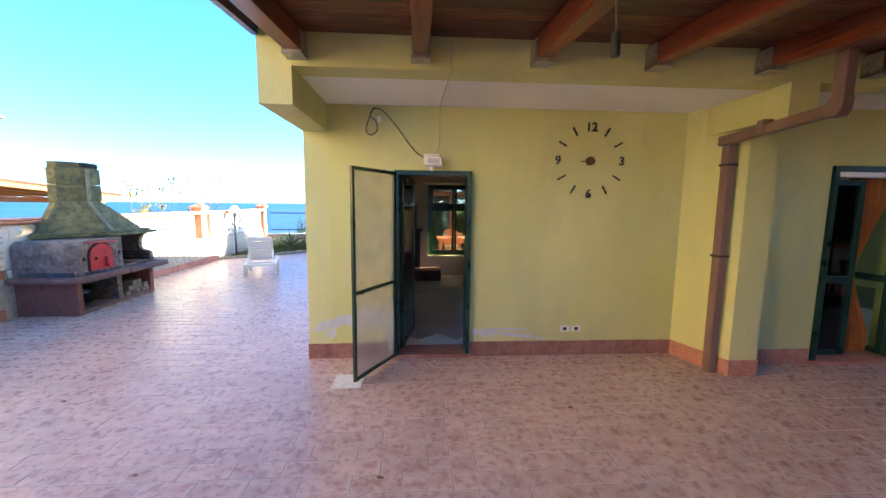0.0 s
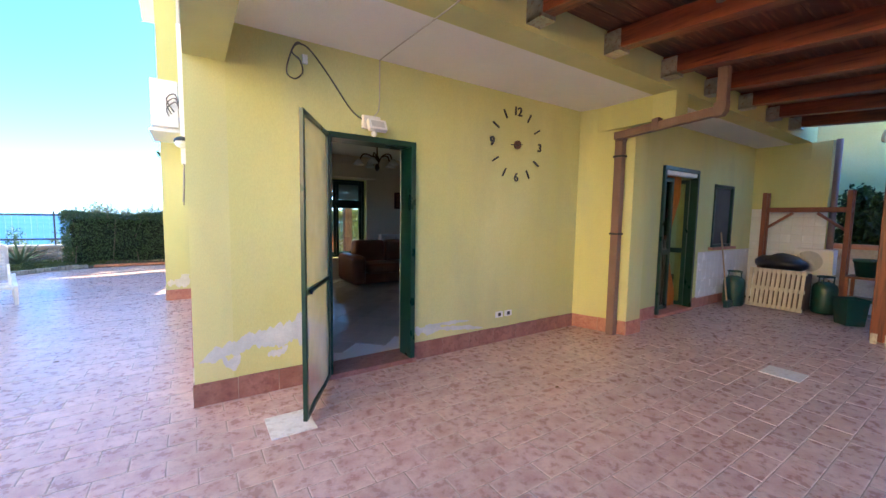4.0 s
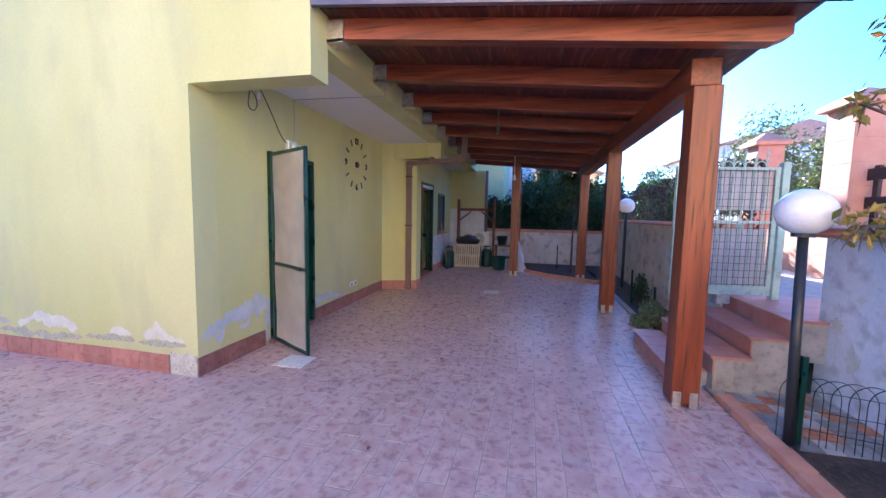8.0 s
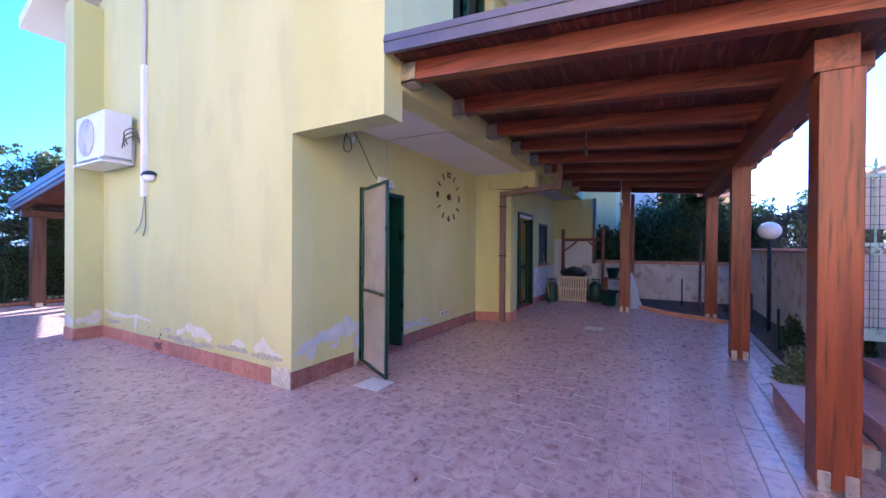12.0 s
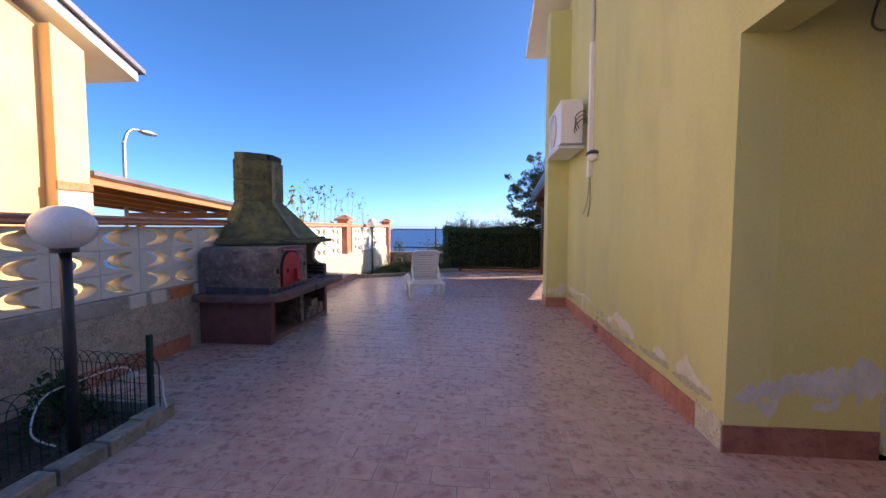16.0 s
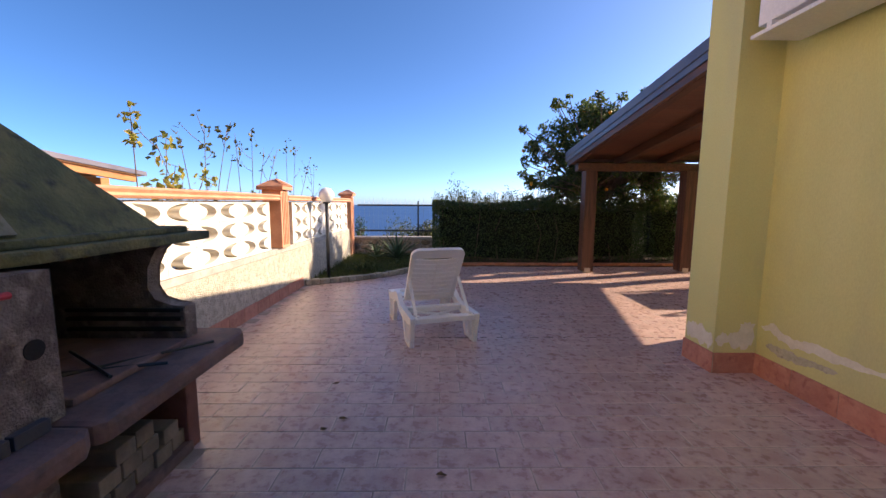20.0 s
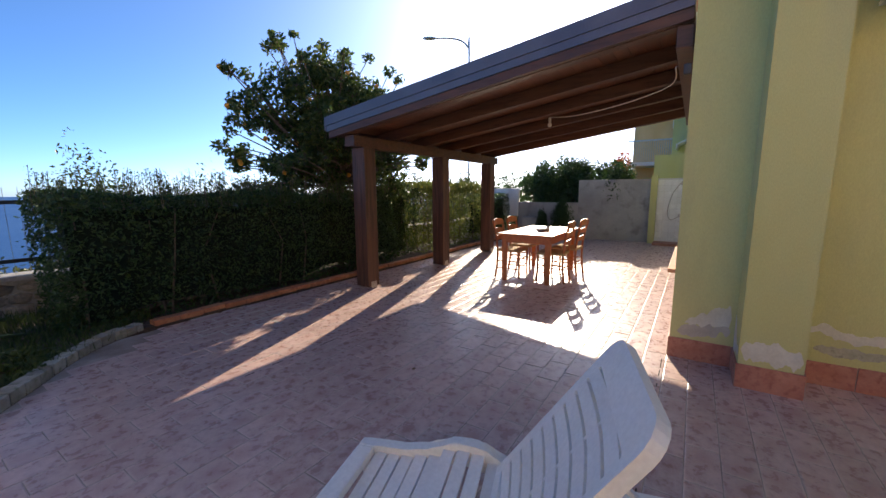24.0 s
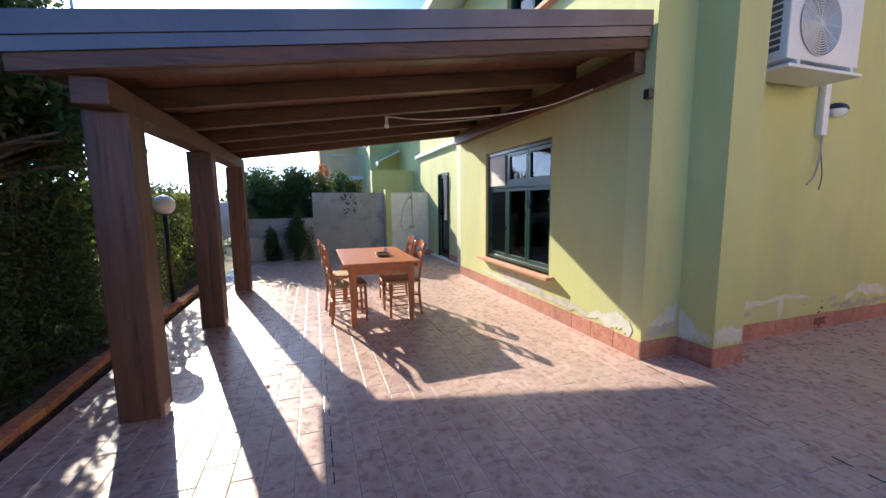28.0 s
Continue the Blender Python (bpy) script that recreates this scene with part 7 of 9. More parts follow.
rt = random.Random(8)
ORANGE_LEAF = leaf_mat("orange_tree_leaf", (0.03, 0.062, 0.016), (0.11, 0.155, 0.04), (0.2, 0.2, 0.06), 0.45)
cl_o = []
for k in range(115):
    a, e, f = rt.uniform(0, 6.28), math.asin(rt.uniform(-0.75, 1.0)), rt.uniform(0.35, 0.97)
    reach = f * rt.uniform(0.8, 1.06)
    cl_o.append(((1.55 + 2.05 * reach * math.cos(a) * math.cos(e), 10.8 + 0.95 * reach * math.sin(a) * math.cos(e), 2.45 + 1.5 * reach * math.sin(e)), rt.uniform(0.2, 0.36)))
for k in range(26):
    cl_o.append(((rt.uniform(-0.4, 3.2), rt.uniform(10.4, 11.2), rt.uniform(1.4, 2.2)), rt.uniform(0.18, 0.3)))
for k in range(80):
    a, e = rt.uniform(0, 6.28), math.asin(rt.uniform(-0.4, 1.0))
    reach = rt.uniform(1.0, 1.2)
    cl_o.append(((1.55 + 2.05 * reach * math.cos(a) * math.cos(e), 10.8 + 0.95 * reach * math.sin(a) * math.cos(e), 2.45 + 1.5 * reach * math.sin(e)), rt.uniform(0.08, 0.16)))
orange_tree = tree("orange_tree", (1.42, 10.85, 0.0), [(1.38, 10.85, 0.5), (1.45, 10.85, 0.95), (1.3, 10.82, 1.5)], cl_o, ORANGE_LEAF, 36000, 0.1, 31, "orange tree with dark glossy leaves and ripe oranges", 0.06)
part("second_stem", tube(bmesh.new(), smooth_path([(1.41, 10.85, 0.35), (1.7, 10.85, 0.8), (1.95, 10.8, 1.5)], 4), 0.045, seg=8, r_end=0.02), BARK, orange_tree, "", True)
FRUIT = mat("ripe_orange_peel", (0.75, 0.28, 0.02), (0.82, 0.36, 0.03), 20, 0.45, 0.3)
fm = bpy.data.meshes.new("fruit")
fb = bmesh.new()
bmesh.ops.create_icosphere(fb, subdivisions=2, radius=0.04)
fb.to_mesh(fm)
fb.free()
fm.materials.append(FRUIT)
for k in range(46):
    c, rad = rt.choice(cl_o)
    o = new("fruit", fm)
    o.parent = orange_tree
    o.matrix_parent_inverse = orange_tree.matrix_basis.inverted()
    d = Vector((rt.gauss(0, 1), rt.gauss(0, 1), rt.gauss(0, 1))).normalized() * rad
    o.location = Vector(c) + d


# autumn tree at the south bed
cl_y = []
for k in range(15):
    cl_y.append(((-0.15 + rt.uniform(-0.7, 0.62), -5.1 + rt.uniform(-0.3, 0.45), rt.uniform(1.4, 2.5)), rt.uniform(0.12, 0.24)))
tree("small_fruit_tree", (-0.27, -5.25, 0.0), [(-0.33, -5.24, 0.4), (-0.45, -5.2, 0.8), (-0.55, -5.15, 1.2)], cl_y, YELLOW_LEAF, 900, 0.082, 32, "small gnarled fruit tree with yellowing autumn leaves", 0.075)
# saplings behind the west wall
def sapling(x, y, whips, leaf, seed, label):
    """Thin whips from one foot; each: sideways reach in x and y, top, height from which it bears leaves, number of leaves, twigs."""
    t = empty("sapling", (x, y, -0.1), label, "tree", "saplings behind the wall")
    r = random.Random(seed)
    pts = []
    for dx, dy, top, low, n, twigs in whips:
        path = smooth_path([Vector((x, y, -0.12)), Vector((x + 0.15 * dx, y + 0.15 * dy, 0.5)), Vector((x + 0.5 * dx + r.uniform(-0.03, 0.03), y + 0.5 * dy, 0.55 * top + 0.1)), Vector((x + dx, y + dy, top))], 6)
        b = tube(bmesh.new(), path, 0.011, seg=6, r_end=0.003)
        ends = []
        for _ in range(twigs):
            c = path[r.randrange(len(path) // 2, len(path) - 1)]
            e = c + Vector((r.uniform(-0.25, 0.25), r.uniform(-0.3, 0.3), r.uniform(0.1, 0.3)))
            tube(b, [c, c.lerp(e, 0.5) + Vector((0, 0, -0.02)), e], 0.005, seg=4, r_end=0.002)
            ends.append(e)
        part("whip", b, BARK, t, "", True)
        high = [p for p in path if p.z > low] + ends
        for _ in range(n):
            p = r.choice(high)
            pts.append((p.x + r.gauss(0, 0.035), p.y + r.gauss(0, 0.035), p.z + r.uniform(-0.07, 0.04)))
    leaf_cloud("leaves", np.array(pts), 0.085, leaf, seed, t, ratio=0.6)


LEMON_LEAF = leaf_mat("yellowing_leaf", (0.16, 0.19, 0.035), (0.40, 0.36, 0.09), (0.5, 0.36, 0.08), 0.45)
OLIVE_LEAF = leaf_mat("dull_olive_leaf", (0.05, 0.06, 0.02), (0.13, 0.13, 0.04), (0.22, 0.15, 0.04), 0.4)
sapling(-5.22, 4.8, [(0.02, -0.06, 2.16, 1.86, 34, 0), (-0.2, 0.5, 1.55, 1.2, 12, 2)], LEMON_LEAF, 40, "tall single shoot with pale yellow leaves behind the wall")
sapling(-5.3, 5.2, [(0.1, -0.05, 2.0, 1.2, 60, 2), (0.0, 0.2, 1.75, 1.15, 45, 2), (-0.1, 0.45, 1.6, 1.2, 36, 2), (0.0, 0.7, 1.72, 1.2, 30, 2)], LEMON_LEAF, 41, "leafy yellow-green shoots behind the wall")
sapling(-5.6, 6.3, [(0.0, -0.35, 2.15, 1.95, 16, 3), (0.0, 0.15, 2.35, 1.9, 30, 4), (0.1, 0.5, 2.38, 2.0, 24, 4), (0.0, 0.8, 2.05, 1.9, 6, 3), (-0.1, -0.6, 2.05, 1.85, 14, 3)], OLIVE_LEAF, 42, "half-bare sapling with drooping leaves at its tips")
sapling(-5.5, 7.3, [(0.0, -0.3, 2.35, 2.1, 14, 3), (0.0, 0.2, 2.5, 2.1, 20, 4), (0.0, 0.6, 2.2, 2.05, 4, 3), (0.1, 0.9, 2.3, 2.2, 3, 3)], OLIVE_LEAF, 43, "half-bare sapling with drooping leaves at its tips")
sapling(-5.6, 9.1, [(0.0, 0.0, 2.5, 2.3, 10, 3), (0.0, 0.5, 2.55, 2.3, 8, 4), (0.1, 1.1, 2.35, 2.1, 6, 4), (0.0, -0.5, 1.9, 1.4, 12, 3)], OLIVE_LEAF, 44, "bare spreading sapling behind the wall")
sapling(-5.7, 10.9, [(0.0, 0.2, 2.3, 2.1, 8, 3), (0.1, -0.4, 2.2, 2.0, 6, 3)], OLIVE_LEAF, 45, "bare spreading sapling behind the wall")
# sapling in the east bed
cl_s = [((7.85 + rt.uniform(-0.7, 0.7), -3.95 + rt.uniform(-0.6, 0.6), rt.uniform(1.75, 2.75)), rt.uniform(0.18, 0.32)) for _ in range(12)]
tree("young_tree", (7.8, -3.92, 0.0), [(7.8, -3.92, 0.7), (7.82, -3.93, 1.3), (7.85, -3.95, 1.7)], cl_s, CITRUS_LEAF, 1500, 0.10, 51, "young leafy tree in the bed by the wall", 0.03)


def bush(x, y, z, rx, ry, rz, n, size, leaf, seed, label, category="bush", name="bush"):
    rng = np.random.default_rng(seed)
    t = empty(name, (x, y, 0), label, category)
    pts = []
    r = random.Random(seed)
    b = bmesh.new()
    for _ in range(22):
        a, e, f = r.uniform(0, 6.28), r.uniform(0.1, 1.5), r.uniform(0.5, 0.82)
        c = Vector((x + rx * f * math.cos(a) * math.cos(e), y + ry * f * math.sin(a) * math.cos(e), z + rz * f * math.sin(e)))
        tube(b, [(x, y, z - 0.02), Vector((x, y, z)).lerp(c, 0.5), c], 0.02 * max(rx, 0.4), seg=5, r_end=0.005)
        m = n // 12
        d = rng.normal(size=(m, 3))
        d /= np.linalg.norm(d, axis=1)[:, None]
        d *= (rng.uniform(0, 1, m) ** 0.45)[:, None] * np.array((rx, ry, rz)) * r.uniform(0.22, 0.36)
        pts.append(d + np.array(c))
    p = np.concatenate(pts)
    p = p[p[:, 2] > z - 0.02]
    tagged(part("stem", b, BARK, t), "thin woody stems", kind="stuff")
    leaf_cloud("leaves", p, size, leaf, seed, t)
    return t


VARIEGATED = leaf_mat("variegated_leaf", (0.10, 0.15, 0.05), (0.30, 0.34, 0.18), (0.55, 0.52, 0.34))
bush(2.95, -4.5, 0.0, 0.42, 0.3, 0.42, 1500, 0.06, VARIEGATED, 61, "low variegated shrub beside the steps")
bush(2.75, -4.85, 0.02, 0.25, 0.15, 1.35, 900, 0.08, HEDGE_LEAF, 62, "upright dark shrub by the wall")
bush(4.5, -4.8, 0.02, 0.4, 0.2, 0.5, 500, 0.06, HEDGE_LEAF, 63, "low dark shrub by the wall")
bush(-4.4, -0.2, 0.02, 0.3, 0.3, 0.4, 400, 0.06, HEDGE_LEAF, 64, "small green plant behind the wire border")
bush(-4.4, -1.3, 0.02, 0.4, 0.5, 0.5, 500, 0.06, GRASS_LEAF, 65, "leafy green plant in the bed")
for k, (y, h) in enumerate(((-1.7, 1.7), (-2.7, 2.5), (-3.9, 2.7), (-5.2, 2.4), (-6.5, 2.5))):
    bush(10.5 + 0.3 * (k % 2), y, 0.4, 1.05, 1.05, h, 5200, 0.12, HEDGE_LEAF, 70 + k, "dense dark broad-leaved shrub behind the wall")
DRY = leaf_mat("dry_creeper", (0.03, 0.03, 0.015), (0.10, 0.085, 0.05))
hedge(2.6, 9.8, -5.6, -5.3, 1.1, 2.2, 6000, 0.07, DRY, 85, "dry dark creeper on the fence above the wall", core=False)
for k, (x, y, h, w) in enumerate(((8.9, 7.2, 1.4, 0.9), (9.4, 8.4, 1.75, 1.0), (9.2, 9.6, 1.6, 1.0), (10.4, 7.6, 1.7, 1.1), (10.6, 9.2, 1.9, 1.1))):
    bush(x, y, 0.7, w * 1.1, w * 1.1, h + 0.15, 6000, 0.09, HEDGE_LEAF, 90 + k, "tall dark laurel hedge behind the grey wall")
bush(7.9, 9.02, 0.0, 0.3, 0.25, 0.95, 1500, 0.06, HEDGE_LEAF, 97, "dark potted conifer by the low wall")
bush(7.8, 8.42, 0.0, 0.4, 0.48, 1.3, 4000, 0.05, HEDGE_LEAF, 98, "dark clipped shrub by the low wall")
# downhill trees towards the sea
for k, (x, y, top, w, leaf) in enumerate(((-4.3, 21, 1.3, 1.9, SCRUB_LEAF), (-7.2, 24, 0.5, 1.2, HEDGE_LEAF), (-2.2, 22.5, 0.7, 1.6, SCRUB_LEAF), (0.6, 20, 1.0, 1.6, HEDGE_LEAF), (-9.5, 30, -0.6, 2.4, SCRUB_LEAF), (-5.5, 17, -0.2, 1.4, SCRUB_LEAF), (-1.5, 15.5, 0.4, 1.2, SCRUB_LEAF), (3.0, 15.5, 1.6, 1.5, SCRUB_LEAF), (6.0, 16.0, 2.0, 1.8, HEDGE_LEAF), (9.5, 15.0, 2.2, 1.9, SCRUB_LEAF), (13.0, 14.5, 2.6, 2.2, HEDGE_LEAF), (17.0, 13.5, 3.0, 2.4, HEDGE_LEAF), (-1.2, 13.4, 1.5, 0.9, GRASS_LEAF), (21, 11, 3.2, 2.6, HEDGE_LEAF), (15, 9.5, 2.6, 1.8, HEDGE_LEAF), (1.6, 13.2, 1.5, 1.0, SCRUB_LEAF), (4.0, 13.3, 1.7, 1.2, SCRUB_LEAF), (6.3, 13.4, 1.9, 1.3, HEDGE_LEAF), (8.8, 13.0, 2.0, 1.4, SCRUB_LEAF), (11.5, 12.6, 2.3, 1.6, HEDGE_LEAF), (-3.2, 14.0, 0.9, 1.1, SCRUB_LEAF))):
    gz = -0.4 - 0.42 * (y - 11.7) if y > 11.7 else -0.12
    bush(x, y, gz, w, w, top - gz, 5200, 0.13, leaf, 110 + k, "olive-green scrub tree on the slope below the wall", "tree", "scrub_tree")

# grassy bed at the north-west corner with an agave
CURVE = smooth_path([(-4.84, 7.74, 0), (-4.2, 8.08, 0), (-3.65, 8.48, 0), (-3.2, 9.0, 0), (-2.7, 9.58, 0), (-2.2, 9.85, 0)], 5)
structure(part("grass_bed", prism([(-4.87, 11.55)] + [(p.x, p.y) for p in CURVE] + [(6.5, 9.86), (6.5, 11.55)], "z", -0.1, 0.015), SOIL), "dark soil of the planted bed", "soil")
kerb_n = structure(part("kerb_north", box(-2.3, -2.2, 9.9, 10.0, -0.1, 0.0), CONCRETE), "grey block edging of the grass bed", "kerb")
for a, c in zip(CURVE, CURVE[1:]):
    d = c - a
    part("kerb_block", box(0.004, d.length - 0.004, -0.005, 0.11, 0.0, 0.085 + rk.uniform(-0.01, 0.01), bevel=0.01, m=Matrix.Translation(a) @ Matrix.Rotation(math.atan2(d.y, d.x) + rk.uniform(-0.03, 0.03), 4, "Z")), KERB_BLOCK, kerb_n)
rg = np.random.default_rng(77)
gp = rg.uniform((-4.85, 7.8, 0.0), (-2.0, 11.5, 0.0), (9000, 3))
ok = gp[:, 1] > 7.9 + (gp[:, 0] + 4.84) * 0.78
gp = gp[ok]
h = rg.uniform(0.05, 0.16, len(gp))
dx = rg.normal(size=(len(gp), 2)) * 0.04
va = np.stack([gp + (-0.006, 0, 0.01), gp + (0.006, 0, 0.01), np.column_stack([gp[:, 0] + dx[:, 0], gp[:, 1] + dx[:, 1], h])], 1).reshape(-1, 3)
grass = scatter_mesh("grass", va.tolist(), [(3 * i, 3 * i + 1, 3 * i + 2) for i in range(len(gp))], GRASS_LEAF)
tagged(grass, "short weedy grass in the corner bed", "grass", kind="stuff")
bush(-4.1, 8.9, 0.02, 0.5, 0.4, 0.22, 700, 0.07, GRASS_LEAF, 130, "low broad-leaved weeds in the grass bed")
bush(-3.3, 9.6, 0.02, 0.5, 0.4, 0.2, 700, 0.07, GRASS_LEAF, 131, "low broad-leaved weeds in the grass bed")


def agave(x, y, n, length, seed):
    t = empty("agave", (x, y, 0), "spiky green agave in the corner bed", "plant", "agaves")
    r = random.Random(seed)
    m = AGAVE
    for k in range(n):
        a, e = k * 2.4, 0.25 + 1.1 * k / n
        l = length * r.uniform(0.8, 1.1)
        b = bmesh.new()
        rows = []
        for j in range(7):
            f = j / 6
            out = l * f * math.cos(e) * (1 + 0.15 * f)
            zz = 0.04 + l * (f * math.sin(e) - 0.25 * f * f * math.cos(e))
            w = 0.035 * (1 - f) ** 0.7 * (0.7 + f) + 0.002
            px, py = x + out * math.cos(a), y + out * math.sin(a)
            rows.append([b.verts.new((px - w * math.sin(a), py + w * math.cos(a), zz + 0.012)), b.verts.new((px, py, zz - 0.008)), b.verts.new((px + w * math.sin(a), py - w * math.cos(a), zz + 0.012))])
        for p, q in zip(rows, rows[1:]):
            b.faces.new((p[0], p[1], q[1], q[0]))
            b.faces.new((p[1], p[2], q[2], q[1]))
        part("leaf", b, m, t, "", True)


AGAVE = mat("agave_leaf", (0.07, 0.12, 0.06), (0.12, 0.18, 0.09), 6, 0.5, 0.1)
agave(-3.6, 10.55, 38, 0.74, 1)
agave(-4.15, 10.85, 20, 0.45, 2)
bush(-2.15, 11.1, 0.02, 0.75, 0.3, 1.95, 1500, 0.055, GRASS_LEAF, 132, "loose pale shoots rising behind the clipped hedge")
bush(-0.9, 11.15, 0.02, 0.8, 0.3, 1.75, 1300, 0.055, GRASS_LEAF, 133, "loose pale shoots rising behind the clipped hedge")
# brick border of the hedge bed
kerb_b = structure(part("kerb_brick_row", box(-2.1, 6.4, 9.88, 9.98, -0.1, 0.01), CONCRETE), "row of loose bricks edging the hedge", "kerb")
x = -2.1
while x < 6.3:
    part("kerb_brick", box(0, 0.245, -0.06, 0.06, 0, 0.058, bevel=0.005, m=Matrix.Translation((x, 9.91 + rk.uniform(-0.015, 0.015), 0.008)) @ Matrix.Rotation(rk.uniform(-0.05, 0.05), 4, "Z")), BRICK, kerb_b)
    x += 0.252

# ---- east end of the sea terrace: grey wall, shower, low wall ----
GREY_WALL = mat("grey_render", (0.34, 0.33, 0.31), (0.47, 0.46, 0.43), 1.5, 0.93, 0.3, fine=40, c3=(0.26, 0.25, 0.23))
structure(part("wall_grey", box(8.1, 8.3, 6.1, 8.0, -0.1, 1.72), GREY_WALL), "tall grey rendered garden wall with damp streaks", "wall")
structure(part("wall_low", box(8.15, 8.3, 8.0, 9.9, -0.1, 1.06), GREY_WALL), "low grey rendered wall behind the plants", "wall")
show = structure(part("wall_shower", box(7.95, 8.15, 4.86, 5.95, -0.1, 1.72), TILE_JOINT), "white tiled outdoor shower wall", "wall")
structure(part("shower_pier", box(7.86, 8.15, 5.95, 6.1, -0.1, 1.80), STUCCO), "yellow-green pier beside the shower", "pier")
for i in range(7):
    for j in range(11):
        o = new("wall_tile", tme)
        o.parent = show
        o.rotation_euler = (0, 0, -math.pi / 2)
        o.location = (7.95, 4.95 + 0.152 * i, 0.09 + 0.152 * j)
sh = empty("outdoor_shower", (7.9, 5.35, 1.0), "chrome outdoor shower mixer with a hose on the tiled wall", "shower")
part("riser_pipe", cyl(bmesh.new(), (7.92, 5.35, 0.75), (7.92, 5.35, 1.95), 0.012), STEEL, sh)
part("mixer", box(7.87, 7.945, 5.30, 5.44, 0.72, 0.80, bevel=0.01), STEEL, sh)
part("hose", tube(bmesh.new(), smooth_path([(7.92, 5.42, 0.74), (7.9, 5.6, 0.65), (7.9, 5.68, 0.85), (7.91, 5.6, 1.3), (7.92, 5.42, 1.6)], 5), 0.009, seg=6), STEEL, sh, "", True)
part("head", cyl(bmesh.new(), (7.86, 5.38, 1.62), (7.90, 5.4, 1.56), 0.03), STEEL, sh)
part("shower_step", box(7.5, 7.95, 4.87, 5.95, 0.0, 0.07, bevel=0.01), SKIRT, sh)
wb = part("white_crate", box(7.85, 8.1, 9.15, 9.65, 0.0, 0.6, bevel=0.012), GREY_WALL)
tagged(wb, "pale concrete planter box by the low wall", "planter")
tarp = bmesh.new()
bx(tarp, 8.35, 8.5, 10.0, 10.9, 0.6, 1.5, 0.02)
bmesh.ops.subdivide_edges(tarp, edges=tarp.edges[:], cuts=3, use_grid_fill=True)
for v in tarp.verts:
    v.co += Vector((noise.noise(v.co * 4), noise.noise(v.co * 4 + Vector((5, 0, 0))), 0)) * 0.06
tagged(part("white_sheet", tarp, WHITE_CLOTH, None, "", True), "white plastic sheet hung over the far railing", "sheet")

# ---- neighbours ----
def neighbour_east():
    h = empty("neighbour_house", (12, 4.8, 0), "yellow-green neighbouring house with an awning and balcony", "house")
    part("wall", box(9.6, 10.0, 4.86, 6.2, -0.1, 2.45), STUCCO, h)
    part("wall", box(12.0, 16.0, 3.0, 5.9, -0.1, 6.0), STUCCO, h)
    part("wall", box(16.0, 22.0, 3.0, 7.6, -0.1, 4.6), OLD_YELLOW, h, "ochre rendered wing")
    part("roof", box(15.6, 22.4, 2.6, 8.0, 4.6, 4.8, bevel=0.05), TERRA, h)
    part("balcony", box(14.2, 16.2, 5.9, 7.6, 2.4, 2.55), SOFFIT, h)
    b = bmesh.new()
    for k in range(22):
        cyl(b, (14.2, 5.95 + 0.075 * k, 2.55), (14.2, 5.95 + 0.075 * k, 3.4), 0.012, seg=5)
    bx(b, 14.17, 14.23, 5.9, 7.6, 3.38, 3.43)
    part("balcony_railing", b, STEEL, h)
    w = part("window", frame_bars(bmesh.new(), 12.6, 13.8, 3.6, 4.9, 5.86, 5.95, 0.07), SOFFIT, h)
    part("pane", box(12.67, 13.73, 5.89, 5.91, 3.67, 4.83), GLASS, w)
    aw = bmesh.new()
    prism([(4.95, 3.3), (5.75, 2.9), (5.75, 2.75), (5.7, 2.75), (5.7, 2.87), (4.95, 3.24)], "x", 11.2, 11.95, bm=aw)
    part("awning", aw, WHITE_CLOTH, h, "white scalloped awning")


neighbour_east()
bush(13.2, 7.7, 1.0, 0.6, 0.6, 2.0, 1500, 0.12, leaf_mat("red_autumn_leaf", (0.35, 0.07, 0.02), (0.55, 0.16, 0.03)), 140, "red-leaved autumn shrub before the houses")


def street_light(x, y, z0, h, dx, dy, label):
    s = empty("street_lamp", (x, y, z0), label, "street lamp", "street lamps")
    p = [(x, y, z0), (x, y, h - 0.9), (x + 0.05 * dx, y + 0.05 * dy, h - 0.45), (x + 0.3 * dx, y + 0.3 * dy, h - 0.12), (x + 0.75 * dx, y + 0.75 * dy, h), (x + 1.3 * dx, y + 1.3 * dy, h)]
    part("pole", tube(bmesh.new(), smooth_path(p, 5), 0.055, seg=10, r_end=0.035), STEEL, s, "", True)
    m = Matrix.Translation((x + 1.55 * dx, y + 1.55 * dy, h)) @ Matrix.Rotation(math.atan2(dy, dx), 4, "Z")
    b = bmesh.new()
    bmesh.ops.create_uvsphere(b, u_segments=16, v_segments=10, radius=1, matrix=m @ Matrix.Diagonal((0.36, 0.14, 0.08, 1)))
    part("lamp_head", b, STEEL, s, "", True)


street_light(-12, 8.0, -0.2, 4.35, 0.0, 0.55, "grey street lamp with a curved arm")
street_light(15.0, 15.6, -3, 9.3, -0.75, 1.1, "tall grey street lamp with a curved arm")


